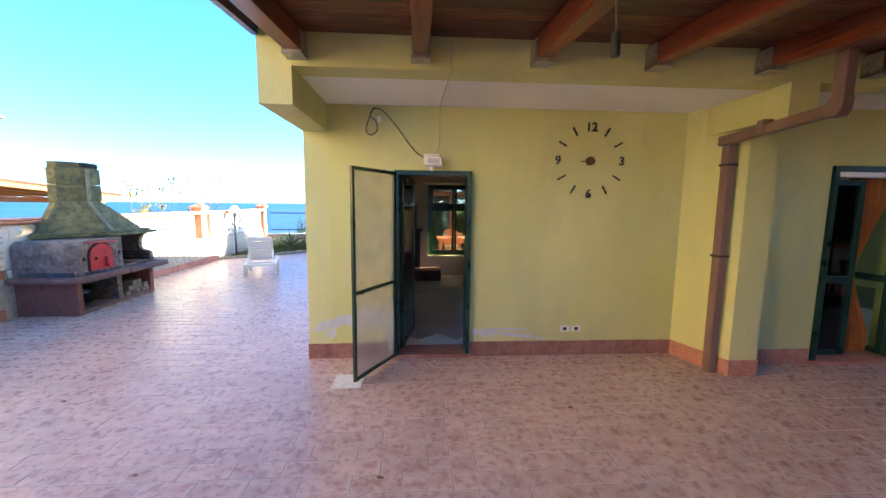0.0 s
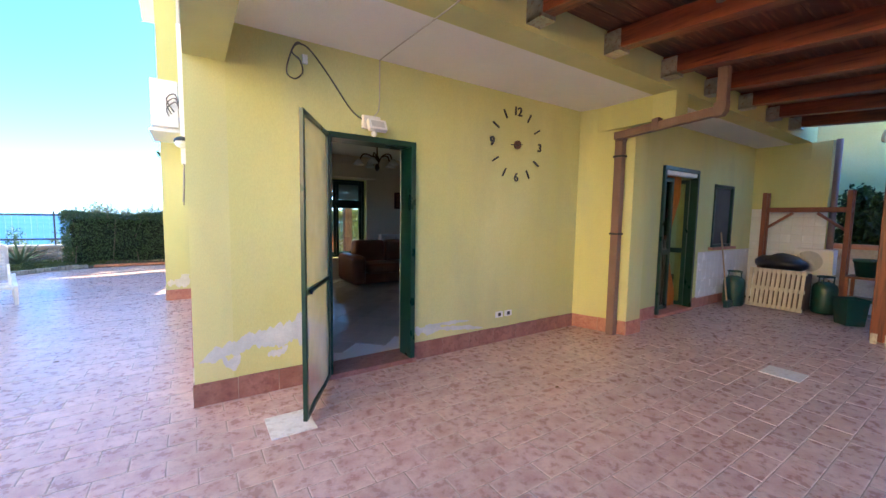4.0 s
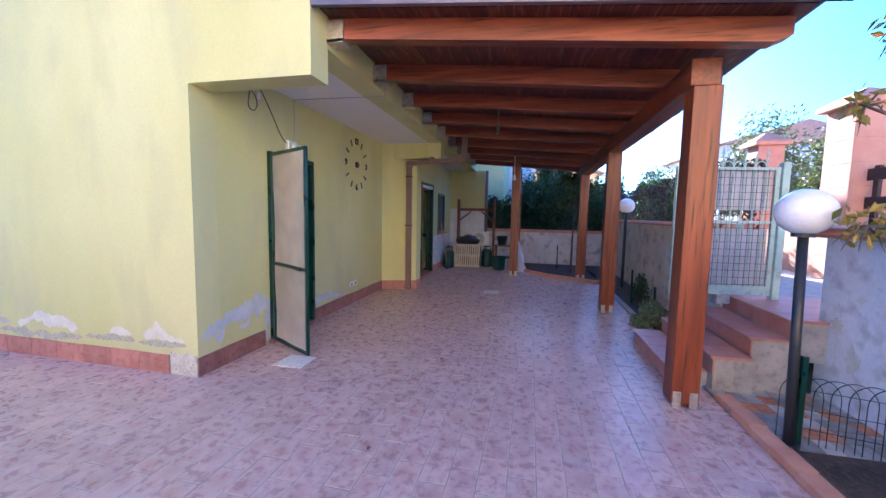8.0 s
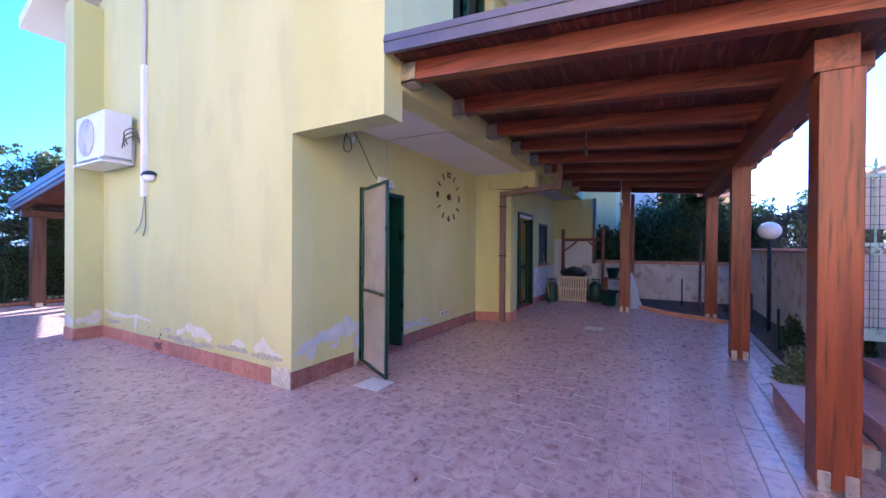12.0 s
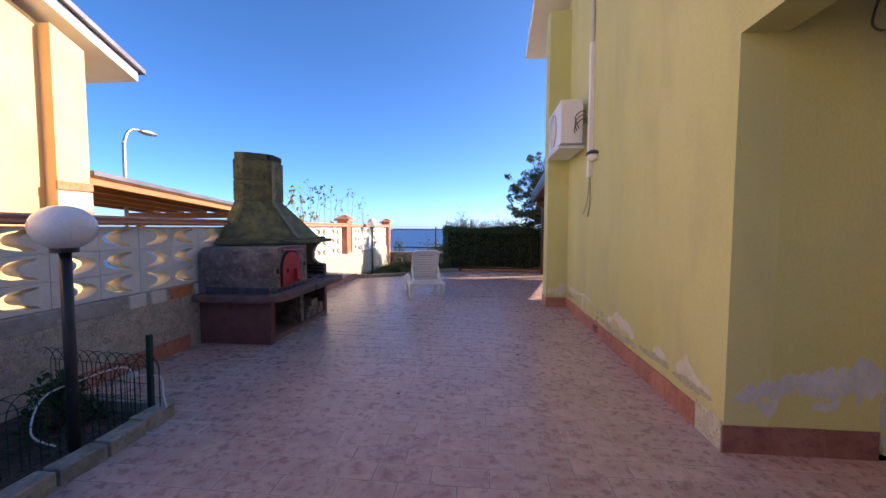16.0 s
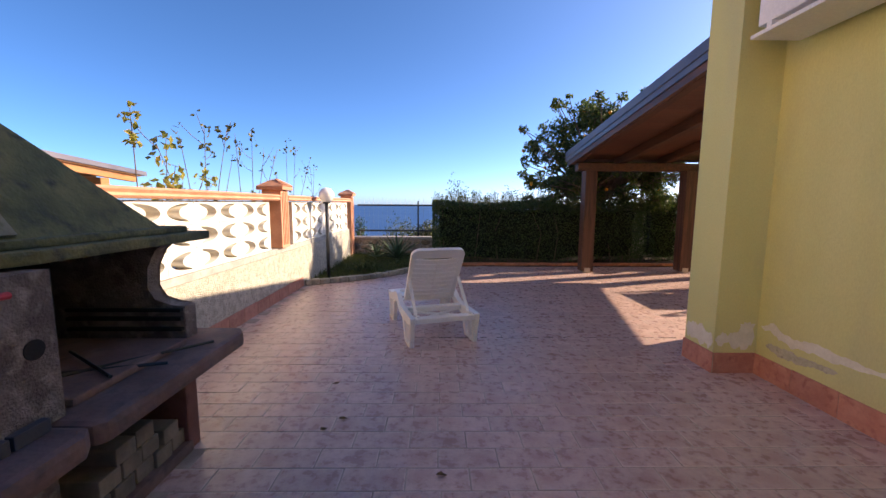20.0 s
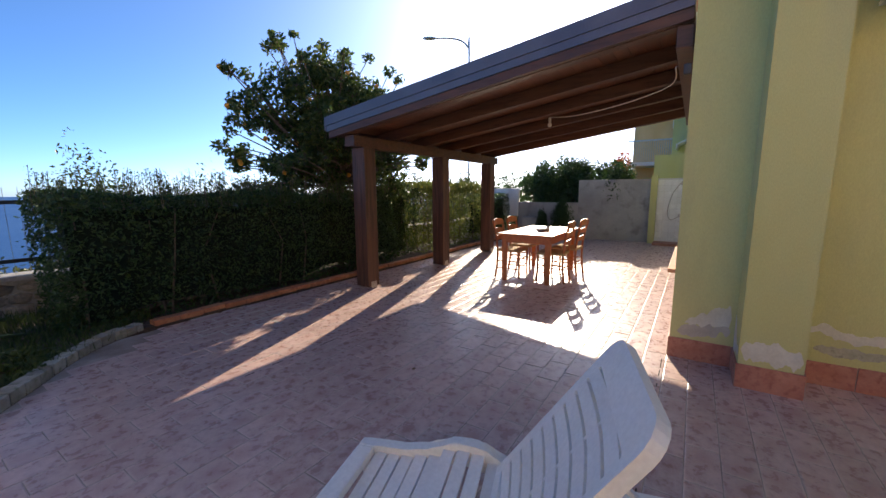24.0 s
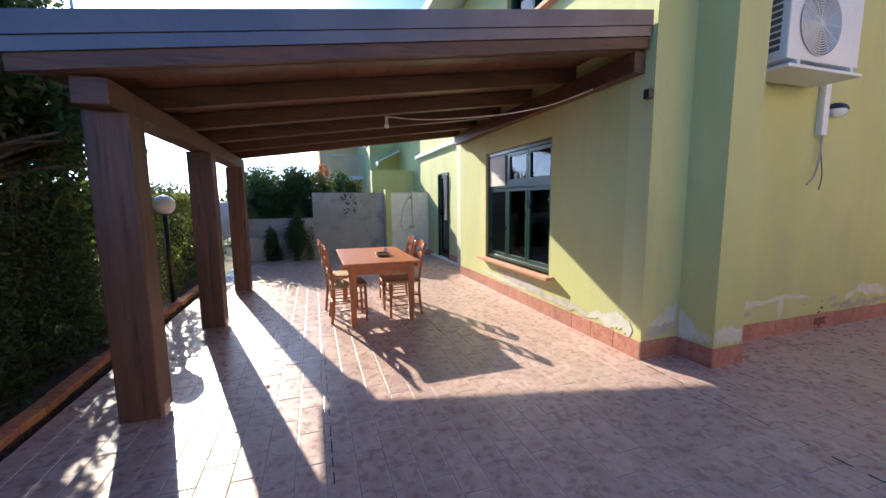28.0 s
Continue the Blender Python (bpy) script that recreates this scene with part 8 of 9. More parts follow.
def neighbour_west():
    h = empty("neighbour_villa", (-12, 0, 0), "ochre-yellow neighbouring villa with stone-clad pilaster", "house")
    part("wall", prism([(-14, -0.15), (4.4, -0.15), (4.4, 4.7), (-2.0, 7.38), (-14, 7.38)], "x", -16, -9.3), OLD_YELLOW, h)
    p = part("pilaster", prism([(3.72, -0.15), (4.3, -0.15), (4.3, 4.72), (3.72, 4.96)], "x", -9.3, -9.05), OLD_YELLOW, h)
    for z, m in ((1.35, SCREEN_BLOCK), (1.87, SCREEN_BLOCK)):
        part("stone_band", box(-9.05, -9.02, 3.70, 4.32, z - 0.15, z + 0.17, bevel=0.01), m, p)
    for z in (1.58, 2.12):
        part("brick_band", box(-9.05, -9.01, 3.69, 4.33, z - 0.06, z + 0.10, bevel=0.008), BRICK, p)
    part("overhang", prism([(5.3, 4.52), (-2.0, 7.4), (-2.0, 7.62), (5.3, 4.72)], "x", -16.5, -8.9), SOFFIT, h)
    part("roof", prism([(5.4, 4.70), (-2.0, 7.64), (-2.0, 7.78), (5.4, 4.79)], "x", -16.6, -8.8), FLASH, h)


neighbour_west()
PALE_WOOD = mat("honey_pine", (0.36, 0.14, 0.04), (0.46, 0.20, 0.06), 3, 0.5, 0.2, stretch=(4, 0.6, 4), vary=0.1)


def neighbour_pergola():
    g = empty("neighbour_pergola", (-10.5, 7, 0), "honey-coloured timber pergola with a grey sheet roof", "pergola")

    def top(y):
        return 2.38 - 0.08 * (y - 4.42)
    for x in (-12.6, -9.35):
        part("post", box(x - 0.09, x + 0.09, 9.0, 9.18, -0.15, top(9.1) - 0.34, bevel=0.008), PALE_WOOD, g)
    part("outer_beam", box(-13.0, -9.15, 8.99, 9.19, top(9.1) - 0.33, top(9.1) - 0.155, bevel=0.008), PALE_WOOD, g)
    for k in range(5):
        x = -9.22 - 0.85 * k
        part("rafter", prism([(4.42, top(4.42) - 0.15), (4.42, top(4.42)), (9.9, top(9.9)), (9.9, top(9.9) - 0.13)], "x", x - 0.05, x + 0.05, bevel=0.005), PALE_WOOD, g)
    part("deck", prism([(4.42, top(4.42)), (4.42, top(4.42) + 0.025), (10.0, top(10.0) + 0.025), (10.0, top(10.0))], "x", -13.1, -9.12), PALE_WOOD, g)
    part("roof_sheet", prism([(4.42, top(4.42) + 0.027), (4.42, top(4.42) + 0.12), (10.1, top(10.1) + 0.12), (10.1, top(10.1) + 0.027)], "x", -13.15, -9.08), FLASH, g)


neighbour_pergola()


def street_pillar(x, y, w, z1):
    g = empty("street_pillar", (x, y, 0.45), "salmon-painted block pillar with a pyramid cap across the street", "pillar", "street pillars")
    s = mat_salmon
    part("shaft", box(x - w / 2, x + w / 2, y - w / 2, y + w / 2, 0.4, z1 - 0.35, bevel=0.015), s, g)
    for k in range(6):
        z = 0.9 + (z1 - 1.4) * k / 6
        part("joint_band", box(x - w / 2 - 0.006, x + w / 2 + 0.006, y - w / 2 - 0.006, y + w / 2 + 0.006, z, z + 0.02), TERRA, g)
    b = bmesh.new()
    bx(b, x - w * 0.68, x + w * 0.68, y - w * 0.68, y + w * 0.68, z1 - 0.35, z1 - 0.25, 0.02)
    lo = [b.verts.new((x + i * w * 0.68, y + j * w * 0.68, z1 - 0.249)) for i, j in ((-1, -1), (1, -1), (1, 1), (-1, 1))]
    hi = b.verts.new((x, y, z1))
    for i in range(4):
        b.faces.new((lo[i], lo[(i + 1) % 4], hi))
    b.faces.new(lo[::-1])
    part("cap", b, TERRA, g)


CHAIR_DARK = mat("dark_brown_board", (0.035, 0.018, 0.012), (0.06, 0.03, 0.02), 5, 0.7, 0.3, stretch=(0.6, 4, 4))
mat_salmon = mat("salmon_block_paint", (0.58, 0.27, 0.17), (0.66, 0.34, 0.23), 3, 0.85, 0.3)
street_pillar(8.2, -8.3, 0.55, 3.62)
street_pillar(5.35, -8.3, 0.66, 3.78)
structure(part("wall_street", box(-2.0, 4.98, -8.3, -8.1, 0.4, 1.4), mat_salmon), "salmon-painted street wall", "wall")
structure(part("wall_street", box(5.6, 7.9, -8.3, -8.1, 0.4, 1.3), mat_salmon), "salmon-painted street wall", "wall")
fence = empty("board_fence", (2.0, -8.2, 1.4), "dark brown board fence on the street wall", "fence")
for z in (1.72, 2.18):
    part("board", box(-2.0, 5.02, -8.24, -8.2, z, z + 0.19, bevel=0.006), CHAIR_DARK, fence)
for x in (-1.9, 0.4, 2.7, 4.9):
    part("post", box(x - 0.05, x + 0.05, -8.3, -8.24, 1.4, 2.42, bevel=0.006), CHAIR_DARK, fence)
structure(part("wall_street", box(8.7, 20, -8.3, -8.1, 0.4, 1.6), GREY_WALL), "grey street wall", "wall")


def street_house(x0, x1, y0, y1, z, m, label):
    h = empty("street_house", ((x0 + x1) / 2, (y0 + y1) / 2, 0.4), label, "house", "houses across the street")
    part("wall", box(x0, x1, y0, y1, 0.3, z), m, h)
    ym = (y0 + y1) / 2
    part("roof", prism([(y0 - 0.5, z), (y1 + 0.5, z), (ym, z + 1.3)], "x", x0 - 0.5, x1 + 0.5), TERRA, h)
    n = max(2, int((x1 - x0) / 3))
    for k in range(n):
        xc = x0 + (x1 - x0) * (k + 0.5) / n
        w = part("window", frame_bars(bmesh.new(), xc - 0.5, xc + 0.5, z - 2.2, z - 0.9, y1 - 0.02, y1 + 0.05, 0.07), SOFFIT, h)
        part("pane", box(xc - 0.43, xc + 0.43, y1 + 0.0, y1 + 0.02, z - 2.13, z - 0.97), GLASS, w)


street_house(3, 12, -20, -13, 5.2, OLD_YELLOW, "ochre house with a tiled roof across the street")
street_house(24, 34, -22, -14, 6.0, SOFFIT, "white house with a tiled roof up the street")
street_house(30, 38, -8, -1, 5.0, OLD_YELLOW, "ochre house behind the trees up the street")
for k, (x, y, z, w, h, lf) in enumerate(((12.5, -10.5, 0.4, 2.2, 4.0, SCRUB_LEAF), (14.8, -11.6, 0.4, 2.7, 5.2, SCRUB_LEAF), (34, -13.5, 0.4, 4.2, 6.6, GRASS_LEAF), (26, -11.5, 0.4, 2.6, 4.6, GRASS_LEAF), (20, -9.5, 0.4, 2.2, 3.6, GRASS_LEAF), (15, -5.5, 0.2, 1.6, 3.0, HEDGE_LEAF), (14, -3.9, 0.2, 1.5, 3.2, HEDGE_LEAF), (9.5, -10.5, 0.4, 1.5, 3.6, SCRUB_LEAF))):
    bush(x, y, z, w, w, h, 3200, 0.17, lf, 150 + k, "grey-green street tree behind the walls", "tree", "street_tree")
house_e = part("wall_neighbour_porch", box(11.7, 14.8, -1.8, 3.0, -0.1, 5.5), mat("pale_green_render", (0.60, 0.68, 0.34), (0.66, 0.74, 0.42), 1.5, 0.9, 0.3))
structure(house_e, "pale green rendered neighbouring wall", "wall")

# dense evergreens added to hold the low sun off the porch floor
for k, (x, y, h) in enumerate(((12.6, -4.6, 3.6), (12.8, -3.3, 4.2), (13.2, -6.0, 3.4))):
    bush(x, y, -0.1, 1.2, 1.1, h, 7000, 0.12, HEDGE_LEAF, 170 + k, "tall dark evergreen added behind the boundary wall to block the sun", "tree", "evergreen_tree")
# made-up tall house, keeps the low sun off the porch and the white wall
street_house(15.0, 20.0, -2.9, 2.9, 8.8, SOFFIT, "tall white house added beyond the boundary trees to block the sun")

PATCHES = []


# ---- peeling paint and damp patches ----
def patch(x0, x1, z0, z1, plane, at, seed, parent, material=None):
    """Irregular thin scab of bare plaster on a wall face. plane x: wall face at x; plane y: at y."""
    r = random.Random(seed)
    bm = bmesh.new()
    n = 110
    pts = []
    for i in range(n):
        a = 2 * math.pi * i / n
        c, q = math.cos(a), math.sin(a)
        k = 0.66 + 0.42 * noise.noise(Vector((c * 1.9, q * 1.9, seed * 3.7))) + 0.26 * noise.noise(Vector((c * 5, q * 5, seed * 1.3))) + 0.13 * noise.noise(Vector((c * 13, q * 13, seed * 2.1)))
        k = max(k, 0.15)
        pts.append(((x0 + x1) / 2 + (x1 - x0) / 2 * k * math.cos(a), (z0 + z1) / 2 + (z1 - z0) / 2 * k * math.sin(a)))
    sgn, d = at
    PATCHES.append(seed)
    lift = 0.001 + 0.00006 * len(PATCHES)
    if plane == "x":
        prism(pts, "x", d - sgn * 0.002, d + sgn * lift, bm=bm)
    else:
        prism(pts, "y", d - sgn * 0.002, d + sgn * lift, bm=bm)
    return part("plaster_patch", bm, material or PLASTER_PATCH, parent)


def flake(path, plane, at, seed, parent, material=None):
    """Ragged ribbon of flaked paint along (place, height, width) stations on a wall face."""
    sgn, d = at
    n = 90
    up, lo = [], []
    for i in range(n + 1):
        f = i / n * (len(path) - 1)
        k = min(int(f), len(path) - 2)
        f -= k
        u, z, w = (p + (q - p) * f for p, q in zip(path[k], path[k + 1]))
        w *= max(0.12, min(1.0, 14 * min(i, n - i) / n + 0.12))
        e = [noise.noise(Vector((u * s1, seed * 3.1 + o, 0))) for s1, o in ((6, 0), (19, 5), (47, 9), (6, 20), (19, 25), (47, 29))]
        up.append((u, z + w * (0.5 + 0.55 * e[0] + 0.3 * e[1] + 0.15 * e[2])))
        lo.append((u, min(z - w * (0.5 + 0.5 * e[3] + 0.35 * e[4] + 0.2 * e[5]), up[-1][1] - 0.003)))
    PATCHES.append(seed)
    lift = 0.001 + 0.00006 * len(PATCHES)
    bm = bmesh.new()
    for (u0, t0), (u1, t1), (_, b0), (_, b1) in zip(up, up[1:], lo, lo[1:]):
        quad = ((u0, b0), (u1, b1), (u1, t1), (u0, t0))
        bm.faces.new([bm.verts.new((d + sgn * lift, u, z) if plane == "x" else (u, d + sgn * lift, z)) for u, z in quad])
    bmesh.ops.remove_doubles(bm, verts=bm.verts, dist=0.0002)
    bmesh.ops.solidify(bm, geom=list(bm.faces), thickness=0.0015)
    return part("plaster_patch", bm, material or PLASTER_PATCH, parent)


CORNER_PLASTER = mat("crumbling_corner_plaster", (0.50, 0.47, 0.38), (0.66, 0.63, 0.54), 16, 0.95, 1.0, fine=60, c3=(0.30, 0.28, 0.22))
corner = bmesh.new()
bx(corner, -0.006, 0.0, 0.012, 0.3, 0.0, 0.19)
bmesh.ops.subdivide_edges(corner, edges=corner.edges[:], cuts=5, use_grid_fill=True)
for v in corner.verts:
    if v.co.x < -0.003:
        v.co.x -= 0.003 + 0.003 * noise.noise(v.co * 25)
    if v.co.z > 0.15:
        v.co.z += 0.05 * noise.noise(v.co * 12)
part("plaster_patch", corner, CORNER_PLASTER, house_w, "crumbling bare plaster at the corner foot")
OLD_LIME = mat("old_limewash", (0.62, 0.605, 0.50), (0.71, 0.695, 0.60), 9, 0.95, 0.5)
FLAKE = mat("flaked_render", (0.45, 0.42, 0.36), (0.58, 0.54, 0.46), 9, 0.95, 0.5)
GREY_DAMP = mat("grey_damp_render", (0.40, 0.39, 0.28), (0.50, 0.48, 0.36), 16, 0.95, 0.5, c3=(0.30, 0.29, 0.22))
BLUE_PLASTER = mat("filled_plaster", (0.48, 0.52, 0.53), (0.60, 0.62, 0.62), 9, 0.95, 0.8, fine=70)
SOUTH, WEST = (-1, 0.0), (-1, 0.0)
# porch wall: filled plaster rising towards the door
flake([(0.03, 0.33, 0.03), (0.2, 0.40, 0.13), (0.35, 0.44, 0.13), (0.55, 0.45, 0.15), (0.75, 0.47, 0.2), (0.98, 0.49, 0.22)], "y", SOUTH, 1, wall_s, BLUE_PLASTER)
flake([(0.18, 0.34, 0.06), (0.25, 0.27, 0.13), (0.31, 0.33, 0.05)], "y", SOUTH, 2, wall_s, BLUE_PLASTER)
flake([(0.5, 0.31, 0.05), (0.58, 0.30, 0.1), (0.66, 0.36, 0.06)], "y", SOUTH, 3, wall_s, BLUE_PLASTER)
flake([(0.88, 0.3, 0.15), (0.98, 0.34, 0.22)], "y", SOUTH, 4, wall_s, BLUE_PLASTER)
flake([(1.86, 0.32, 0.14), (2.0, 0.30, 0.1), (2.2, 0.27, 0.05), (2.45, 0.25, 0.03), (2.75, 0.20, 0.03)], "y", SOUTH, 5, wall_s, BLUE_PLASTER)
flake([(2.05, 0.33, 0.02), (2.3, 0.32, 0.035), (2.55, 0.31, 0.015)], "y", SOUTH, 6, wall_s, BLUE_PLASTER)
patch(0.885, 0.975, 0.0, 0.2, "y", SOUTH, 7, wall_s, BLUE_PLASTER)
# side wall: thin line of flaking with larger scabs towards the porch corner
flake([(0.14, 0.31, 0.03), (0.3, 0.32, 0.07), (0.45, 0.37, 0.14), (0.6, 0.33, 0.08)], "x", WEST, 20, house_w, OLD_LIME)
flake([(0.12, 0.27, 0.03), (0.4, 0.27, 0.07), (0.66, 0.26, 0.03)], "x", WEST, 21, house_w, GREY_DAMP)
flake([(0.74, 0.33, 0.05), (0.84, 0.34, 0.09), (1.0, 0.31, 0.07)], "x", WEST, 22, house_w, OLD_LIME)
flake([(0.7, 0.27, 0.03), (0.95, 0.28, 0.05), (1.3, 0.26, 0.04)], "x", WEST, 23, house_w, GREY_DAMP)
flake([(1.38, 0.32, 0.04), (1.6, 0.36, 0.12), (1.85, 0.39, 0.14), (2.05, 0.36, 0.1), (2.2, 0.32, 0.05)], "x", WEST, 24, house_w, OLD_LIME)
flake([(1.35, 0.24, 0.05), (1.7, 0.24, 0.1), (2.0, 0.235, 0.09), (2.45, 0.24, 0.04)], "x", WEST, 25, house_w, GREY_DAMP)
flake([(2.3, 0.31, 0.03), (2.4, 0.33, 0.06), (2.5, 0.32, 0.03)], "x", WEST, 26, house_w, FLAKE)
flake([(2.75, 0.36, 0.01), (3.0, 0.40, 0.03), (3.25, 0.42, 0.045), (3.5, 0.39, 0.035), (3.8, 0.38, 0.05), (4.05, 0.39, 0.08), (4.36, 0.41, 0.1)], "x", WEST, 27, house_w, OLD_LIME)
flake([(3.27, 0.36, 0.12), (3.32, 0.30, 0.2), (3.36, 0.33, 0.08)], "x", WEST, 28, house_w, OLD_LIME)
flake([(3.75, 0.29, 0.02), (3.95, 0.27, 0.06), (4.3, 0.27, 0.08)], "x", WEST, 29, house_w, GREY_DAMP)
# black scabs paint the shade inside small holes in the wall
for k, (y, z, w) in enumerate(((2.60, 0.235, 0.05), (2.64, 0.19, 0.045), (2.92, 0.30, 0.025), (2.6, 0.31, 0.02))):
    patch(y - w / 2, y + w / 2, z - w * 0.4, z + w * 0.4, "x", WEST, 31 + k, house_w, SOOT_AND_HOLE)
patch(2.46, 2.8, 0.0, 0.165, "x", (-1, -0.0125), 36, house_w, mat("scorched_skirting", (0.12, 0.05, 0.038), (0.24, 0.10, 0.075), 14, 0.7, 0.3))
patch(0.03, 0.3, -0.02, 0.2, "x", WEST, 37, house_w, FLAKE)
patch(0.08, 0.27, 0.03, 0.14, "x", WEST, 38, house_w, OLD_LIME)
# pilaster and the corner beyond it
flake([(4.41, 0.26, 0.11), (4.55, 0.27, 0.13), (4.75, 0.29, 0.12)], "x", (-1, -0.35), 40, pil, OLD_LIME)
flake([(-0.34, 0.28, 0.1), (-0.2, 0.27, 0.12), (-0.12, 0.30, 0.16), (-0.02, 0.31, 0.1)], "y", (-1, 4.4), 41, pil, OLD_LIME)
patch(-0.16, -0.02, 0.32, 0.46, "y", (-1, 4.4), 42, pil, OLD_LIME)
flake([(-0.34, 0.24, 0.09), (-0.18, 0.27, 0.1), (-0.08, 0.32, 0.25), (-0.01, 0.34, 0.3)], "y", (1, 4.76), 43, pil, OLD_LIME)
flake([(4.79, 0.40, 0.2), (4.85, 0.42, 0.24), (4.95, 0.36, 0.14), (5.1, 0.32, 0.05)], "x", WEST, 44, house_w, OLD_LIME)
flake([(4.79, 0.29, 0.1), (4.95, 0.27, 0.12), (5.15, 0.23, 0.06)], "x", WEST, 45, house_w, FLAKE)
# sea-side wall
NORTH = (1, 5.2)
flake([(0.1, 0.25, 0.12), (0.3, 0.29, 0.18), (0.5, 0.26, 0.1), (0.75, 0.22, 0.05)], "y", NORTH, 60, wall_n, OLD_LIME)
flake([(0.7, 0.23, 0.07), (1.1, 0.25, 0.09), (1.5, 0.24, 0.06), (1.9, 0.26, 0.1)], "y", NORTH, 61, wall_n, FLAKE)
flake([(1.6, 0.30, 0.05), (2.1, 0.29, 0.12), (2.5, 0.32, 0.14), (2.9, 0.36, 0.08)], "y", NORTH, 62, wall_n, FLAKE)
flake([(2.0, 0.22, 0.03), (2.4, 0.23, 0.05), (3.0, 0.24, 0.06), (3.5, 0.28, 0.04)], "y", NORTH, 63, wall_n, OLD_LIME)
for k in range(14):
    x, z = rk.uniform(-1.6, 0.9), rk.uniform(0.1, 1.0)
    s = rk.uniform(0.06, 0.2)
    patch(x, x + s, z, z + s * rk.uniform(0.6, 1.6), "y", (1, -5.3), 120 + k, wall_white, OLD_LIME)


# ---- skirting of terracotta pieces ----
def skirting(p, q, h=0.175, t=0.012, size=0.335, name="baseboard", material=None):
    """A row of skirting pieces from p to q, standing proud on the left of the way walked."""
    p, q = Vector((*p, 0)), Vector((*q, 0))
    d = q - p
    n = max(1, round(d.length / size))
    m = Matrix.Translation(p) @ Matrix.Rotation(math.atan2(d.y, d.x), 4, "Z")
    base = structure(part(name, box(0, d.length, 0.0005, t - 0.005, -0.02, h - 0.006, m=m), GROUT), "terracotta tile skirting with pale joints", "skirting")
    w = d.length / n
    for k in range(n):
        part("skirting_tile", box(k * w + 0.0025, (k + 1) * w - 0.0025, 0.0005, t, 0.0, h + random.uniform(-0.003, 0.003), bevel=0.003, m=m), material or SKIRT, base)
    return base


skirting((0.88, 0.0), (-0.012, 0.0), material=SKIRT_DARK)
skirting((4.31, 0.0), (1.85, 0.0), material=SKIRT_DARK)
skirting((4.52, -0.645), (4.31, 0.0))
skirting((4.842, -0.645), (4.51, -0.645))
skirting((5.72, -0.36), (4.842, -0.36))
skirting((9.08, -0.36), (6.84, -0.36))
skirting((0.0, 0.31), (0.0, 4.4))
skirting((0.0, 4.4), (-0.35, 4.4))
skirting((-0.35, 4.388), (-0.35, 4.772))
skirting((-0.35, 4.76), (0.0, 4.76))
skirting((0.0, 4.772), (0.0, 5.212))
skirting((-0.0, 5.2), (4.55, 5.2))
skirting((4.56, 4.86), (6.18, 4.86))
skirting((WX, 1.6), (WX, 0.2), h=0.16)
skirting((WX, 7.7), (WX, 3.78), h=0.16)

# ---- terrace tiles ----
TL, TW = 0.327, 0.163
tile_mesh = bpy.data.meshes.new("tile")
tb = bmesh.new()
gx, gy = TL / 2 - 0.0029, TW / 2 - 0.0026
ring = [[tb.verts.new((sx * (gx - i), sy * (gy - i), z)) for sx, sy in ((-1, -1), (1, -1), (1, 1), (-1, 1))] for z, i in ((-0.012, 0.0), (-0.0015, 0.0), (0.0, 0.005))]
for a, b in zip(ring, ring[1:]):
    for i in range(4):
        tb.faces.new((a[i], a[(i + 1) % 4], b[(i + 1) % 4], b[i]))
tb.faces.new(ring[-1])
bmesh.ops.recalc_face_normals(tb, faces=tb.faces)
tb.to_mesh(tile_mesh)
tv = np.array([v.co[:] for v in tb.verts])
tf = [[v.index for v in f.verts] for f in tb.faces]
tb.free()


def tile_places(me, local):
    """Keep each corner's place on its own tile, for the printed pattern."""
    at = me.attributes.new("tile_xy", "FLOAT_VECTOR", "POINT")
    at.data.foreach_set("vector", np.asarray(local, dtype=np.float32).ravel())


tile_places(tile_mesh, tv)
tile_mesh.materials.append(TILE)
rt2 = random.Random(99)
far_v, far_f, near, relaid = [], [], 0, []


def paved(x, y):
    if not (-4.83 < x < 8.8 and -4.38 < y < 9.72):
        return False
    if 0.09 < x < 4.5 and 0.0 < y < 5.13:
        return False
    if 0.09 < x < 12 and 0.0 < y < 4.8:
        return False
    if x < -3.9 and y < 0.05:
        return False
    if x < -2.0 and y > 7.7 + (x + 4.84) * 0.8 - 0.12:
        return False
    if x > 6.2 and y < -2.45 - max(0, 8.3 - x) * 0.95:
        return False
    if x < -3.99 and 1.9 < y < 3.4:
        return False
    if 8.2 < x and y > 4.8:
        return False
    return True


RELAID = [(-3.75, 6.95, 0.42, 0.75), (-1.5, 9.3, 0.75, 0.42), (-3.95, 1.1, 0.2, 1.2), (-3.8, -0.1, 0.22, 0.35)]
rows = int((9.75 + 4.45) / TW)
for j in range(rows):
    y = -4.32 + TW * j
    x = -4.9 + (TL / 2 if j % 2 else 0) + rt2.uniform(-0.012, 0.012)
    while x < 8.9:
        if paved(x, y):
            hgt = rt2.uniform(-0.0012, 0.0012)
            if any(((x - u) / a) ** 2 + ((y - v) / c) ** 2 < 1 for u, v, a, c in RELAID):
                relaid.append((x, y))
            if near < 300 and -3.9 < x < -0.9 and 1.3 < y < 5.9:
                o = new("tile", tile_mesh)
                o.parent = floor
                o.location = (x, y, hgt)
                o.rotation_euler = (rt2.uniform(-0.003, 0.003), rt2.uniform(-0.003, 0.003), rt2.uniform(-0.004, 0.004))
                near += 1
            else:
                base = len(far_v)
                tx, ty = rt2.uniform(-0.004, 0.004), rt2.uniform(-0.004, 0.004)
                vv = tv + np.array((x, y, hgt))
                vv[:, 2] += tv[:, 0] * tx + tv[:, 1] * ty
                far_v.extend(vv.tolist())
                far_f.extend([[base + i for i in f] for f in tf])
        x += TL
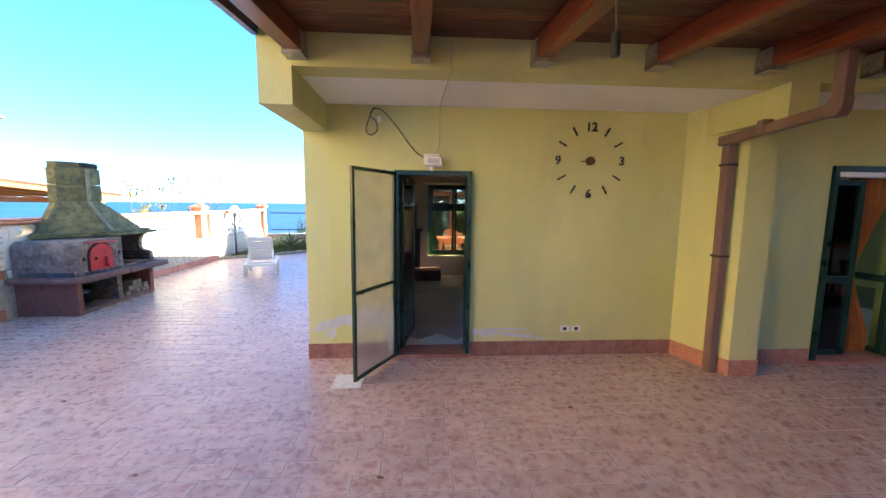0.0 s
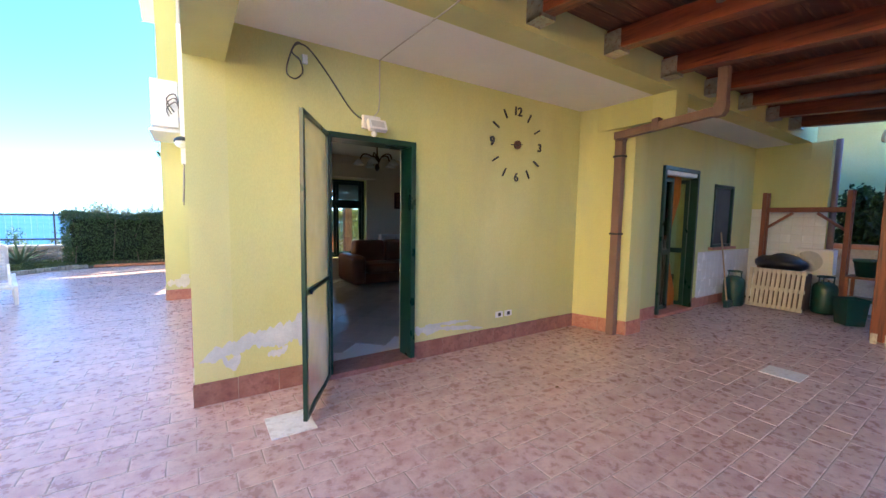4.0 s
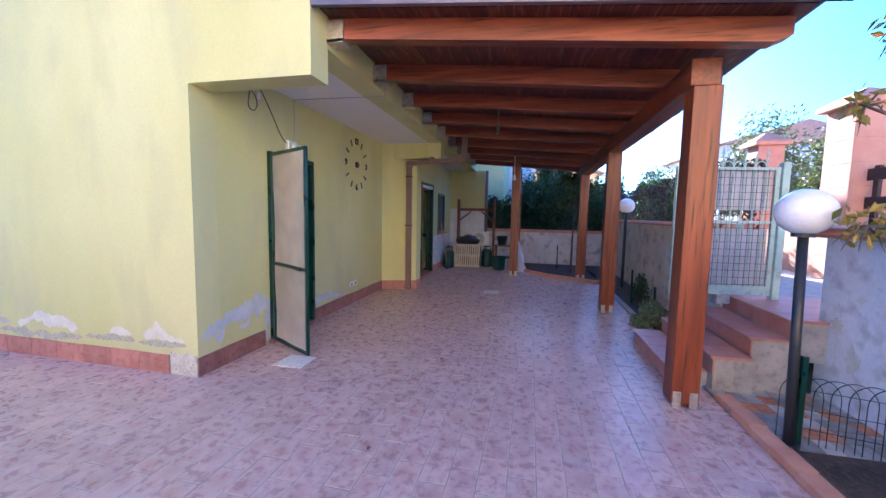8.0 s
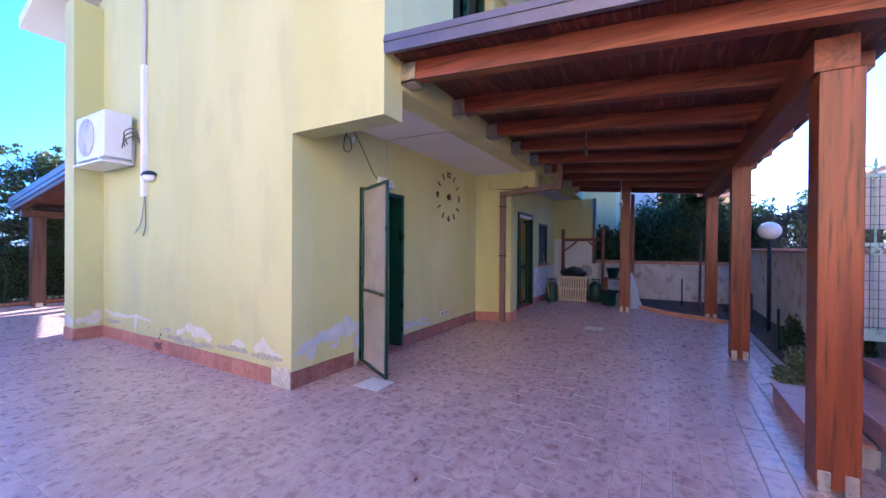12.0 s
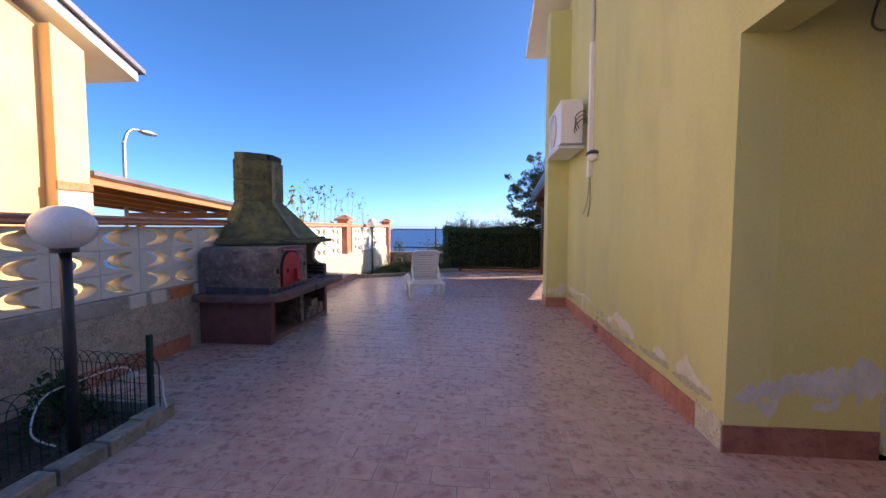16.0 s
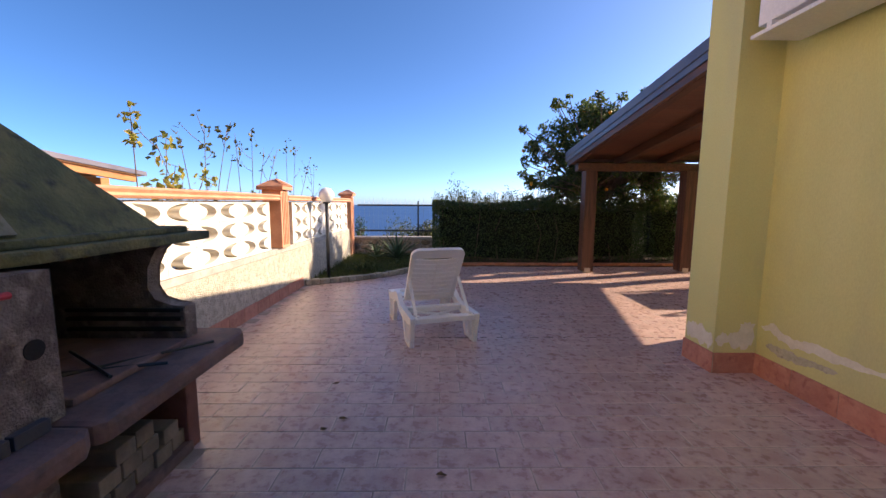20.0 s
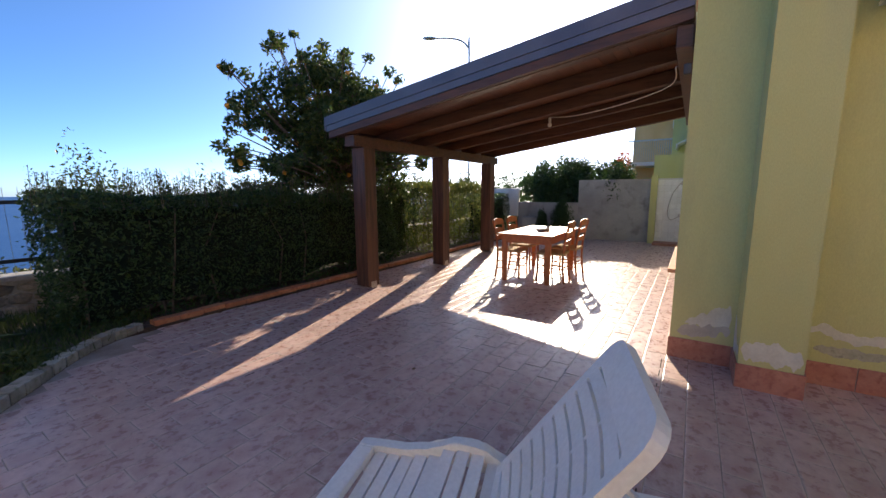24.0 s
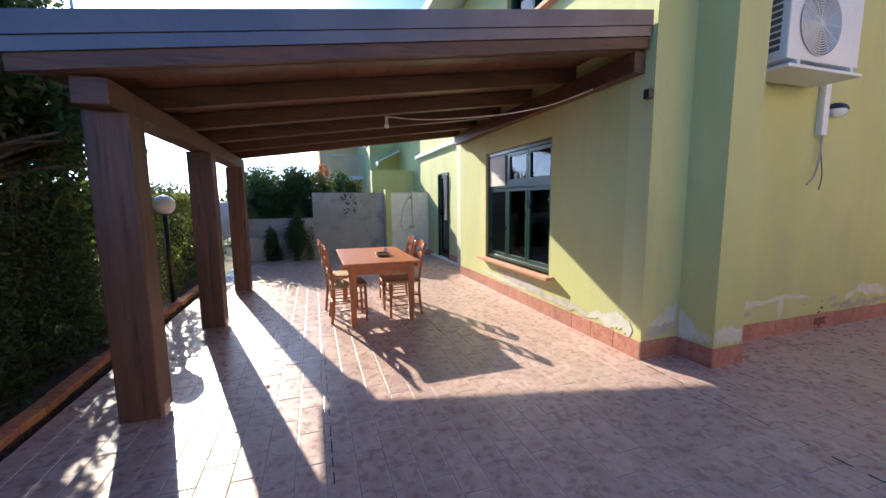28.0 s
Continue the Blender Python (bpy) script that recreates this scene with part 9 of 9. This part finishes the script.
tiles = scatter_mesh("terrace_tiles", far_v, far_f, TILE_ISLAND, floor)
tile_places(tiles.data, np.tile(tv, (len(far_v) // len(tv), 1)))
tagged(tiles, "reddish-brown rectangular terrace tiles", kind="stuff")
# crumbling expansion joints
for a, c, y in ((-3.4, -0.3, 5.24), (-2.2, 1.3, 7.95)):
    x = a
    while x < c:
        w = rt2.uniform(0.05, 0.22)
        part("expansion_joint", box(x, x + w, y - 0.0035, y + 0.0035, -0.005, 0.002), SOOT_AND_HOLE, floor)
        x += w + rt2.uniform(0.02, 0.16)
# pale mortar smeared over the joints where tiles were laid again
MORTAR_PALE = mat("smeared_pale_mortar", (0.55, 0.50, 0.44), (0.68, 0.63, 0.57), 14, 0.95, 0.4)
for x, y in relaid:
    b = bmesh.new()
    w, e = rt2.uniform(0.006, 0.012), rt2.uniform(0.0, 0.05)
    bx(b, x - TL / 2 + e, x + TL / 2 - rt2.uniform(0, 0.05), y + TW / 2 - w, y + TW / 2 + w, -0.004, 0.0022, 0.001)
    if rt2.random() < 0.7:
        bx(b, x + TL / 2 - w, x + TL / 2 + w, y - TW / 2 + w, y + TW / 2 - w - 0.001, -0.004, 0.0022, 0.001)
    part("mortar_smear", b, MORTAR_PALE, floor)

# dry leaves and bits on the floor
LEAFLITTER = mat("dry_leaf", (0.10, 0.05, 0.02), (0.2, 0.11, 0.04), 20, 0.9, 0.2)
for k, (x, y) in enumerate(((-3.23, 3.72), (-3.32, 3.6), (-2.6, 3.2), (-0.6, -1.9), (-1.9, -0.9), (-3.0, 5.7), (1.0, -2.0), (-2.2, 0.6), (-1.1, 1.7), (2.6, -1.2), (-2.6, -1.4), (0.6, 8.4), (-1.4, 6.9), (-3.4, 4.2))):
    b = bmesh.new()
    r = random.Random(k)
    vs = [b.verts.new((x + 0.035 * math.cos(a) * r.uniform(0.4, 1), y + 0.022 * math.sin(a) * r.uniform(0.4, 1), 0.004 + 0.008 * abs(math.sin(a)))) for a in [2 * math.pi * i / 8 for i in range(8)]]
    c = b.verts.new((x, y, 0.003))
    for i in range(8):
        b.faces.new((vs[i], vs[(i + 1) % 8], c))
    o = part("fallen_leaf", b, LEAFLITTER)
    tagged(o, "dry brown leaf lying on the tiles", "leaf", "fallen leaves")
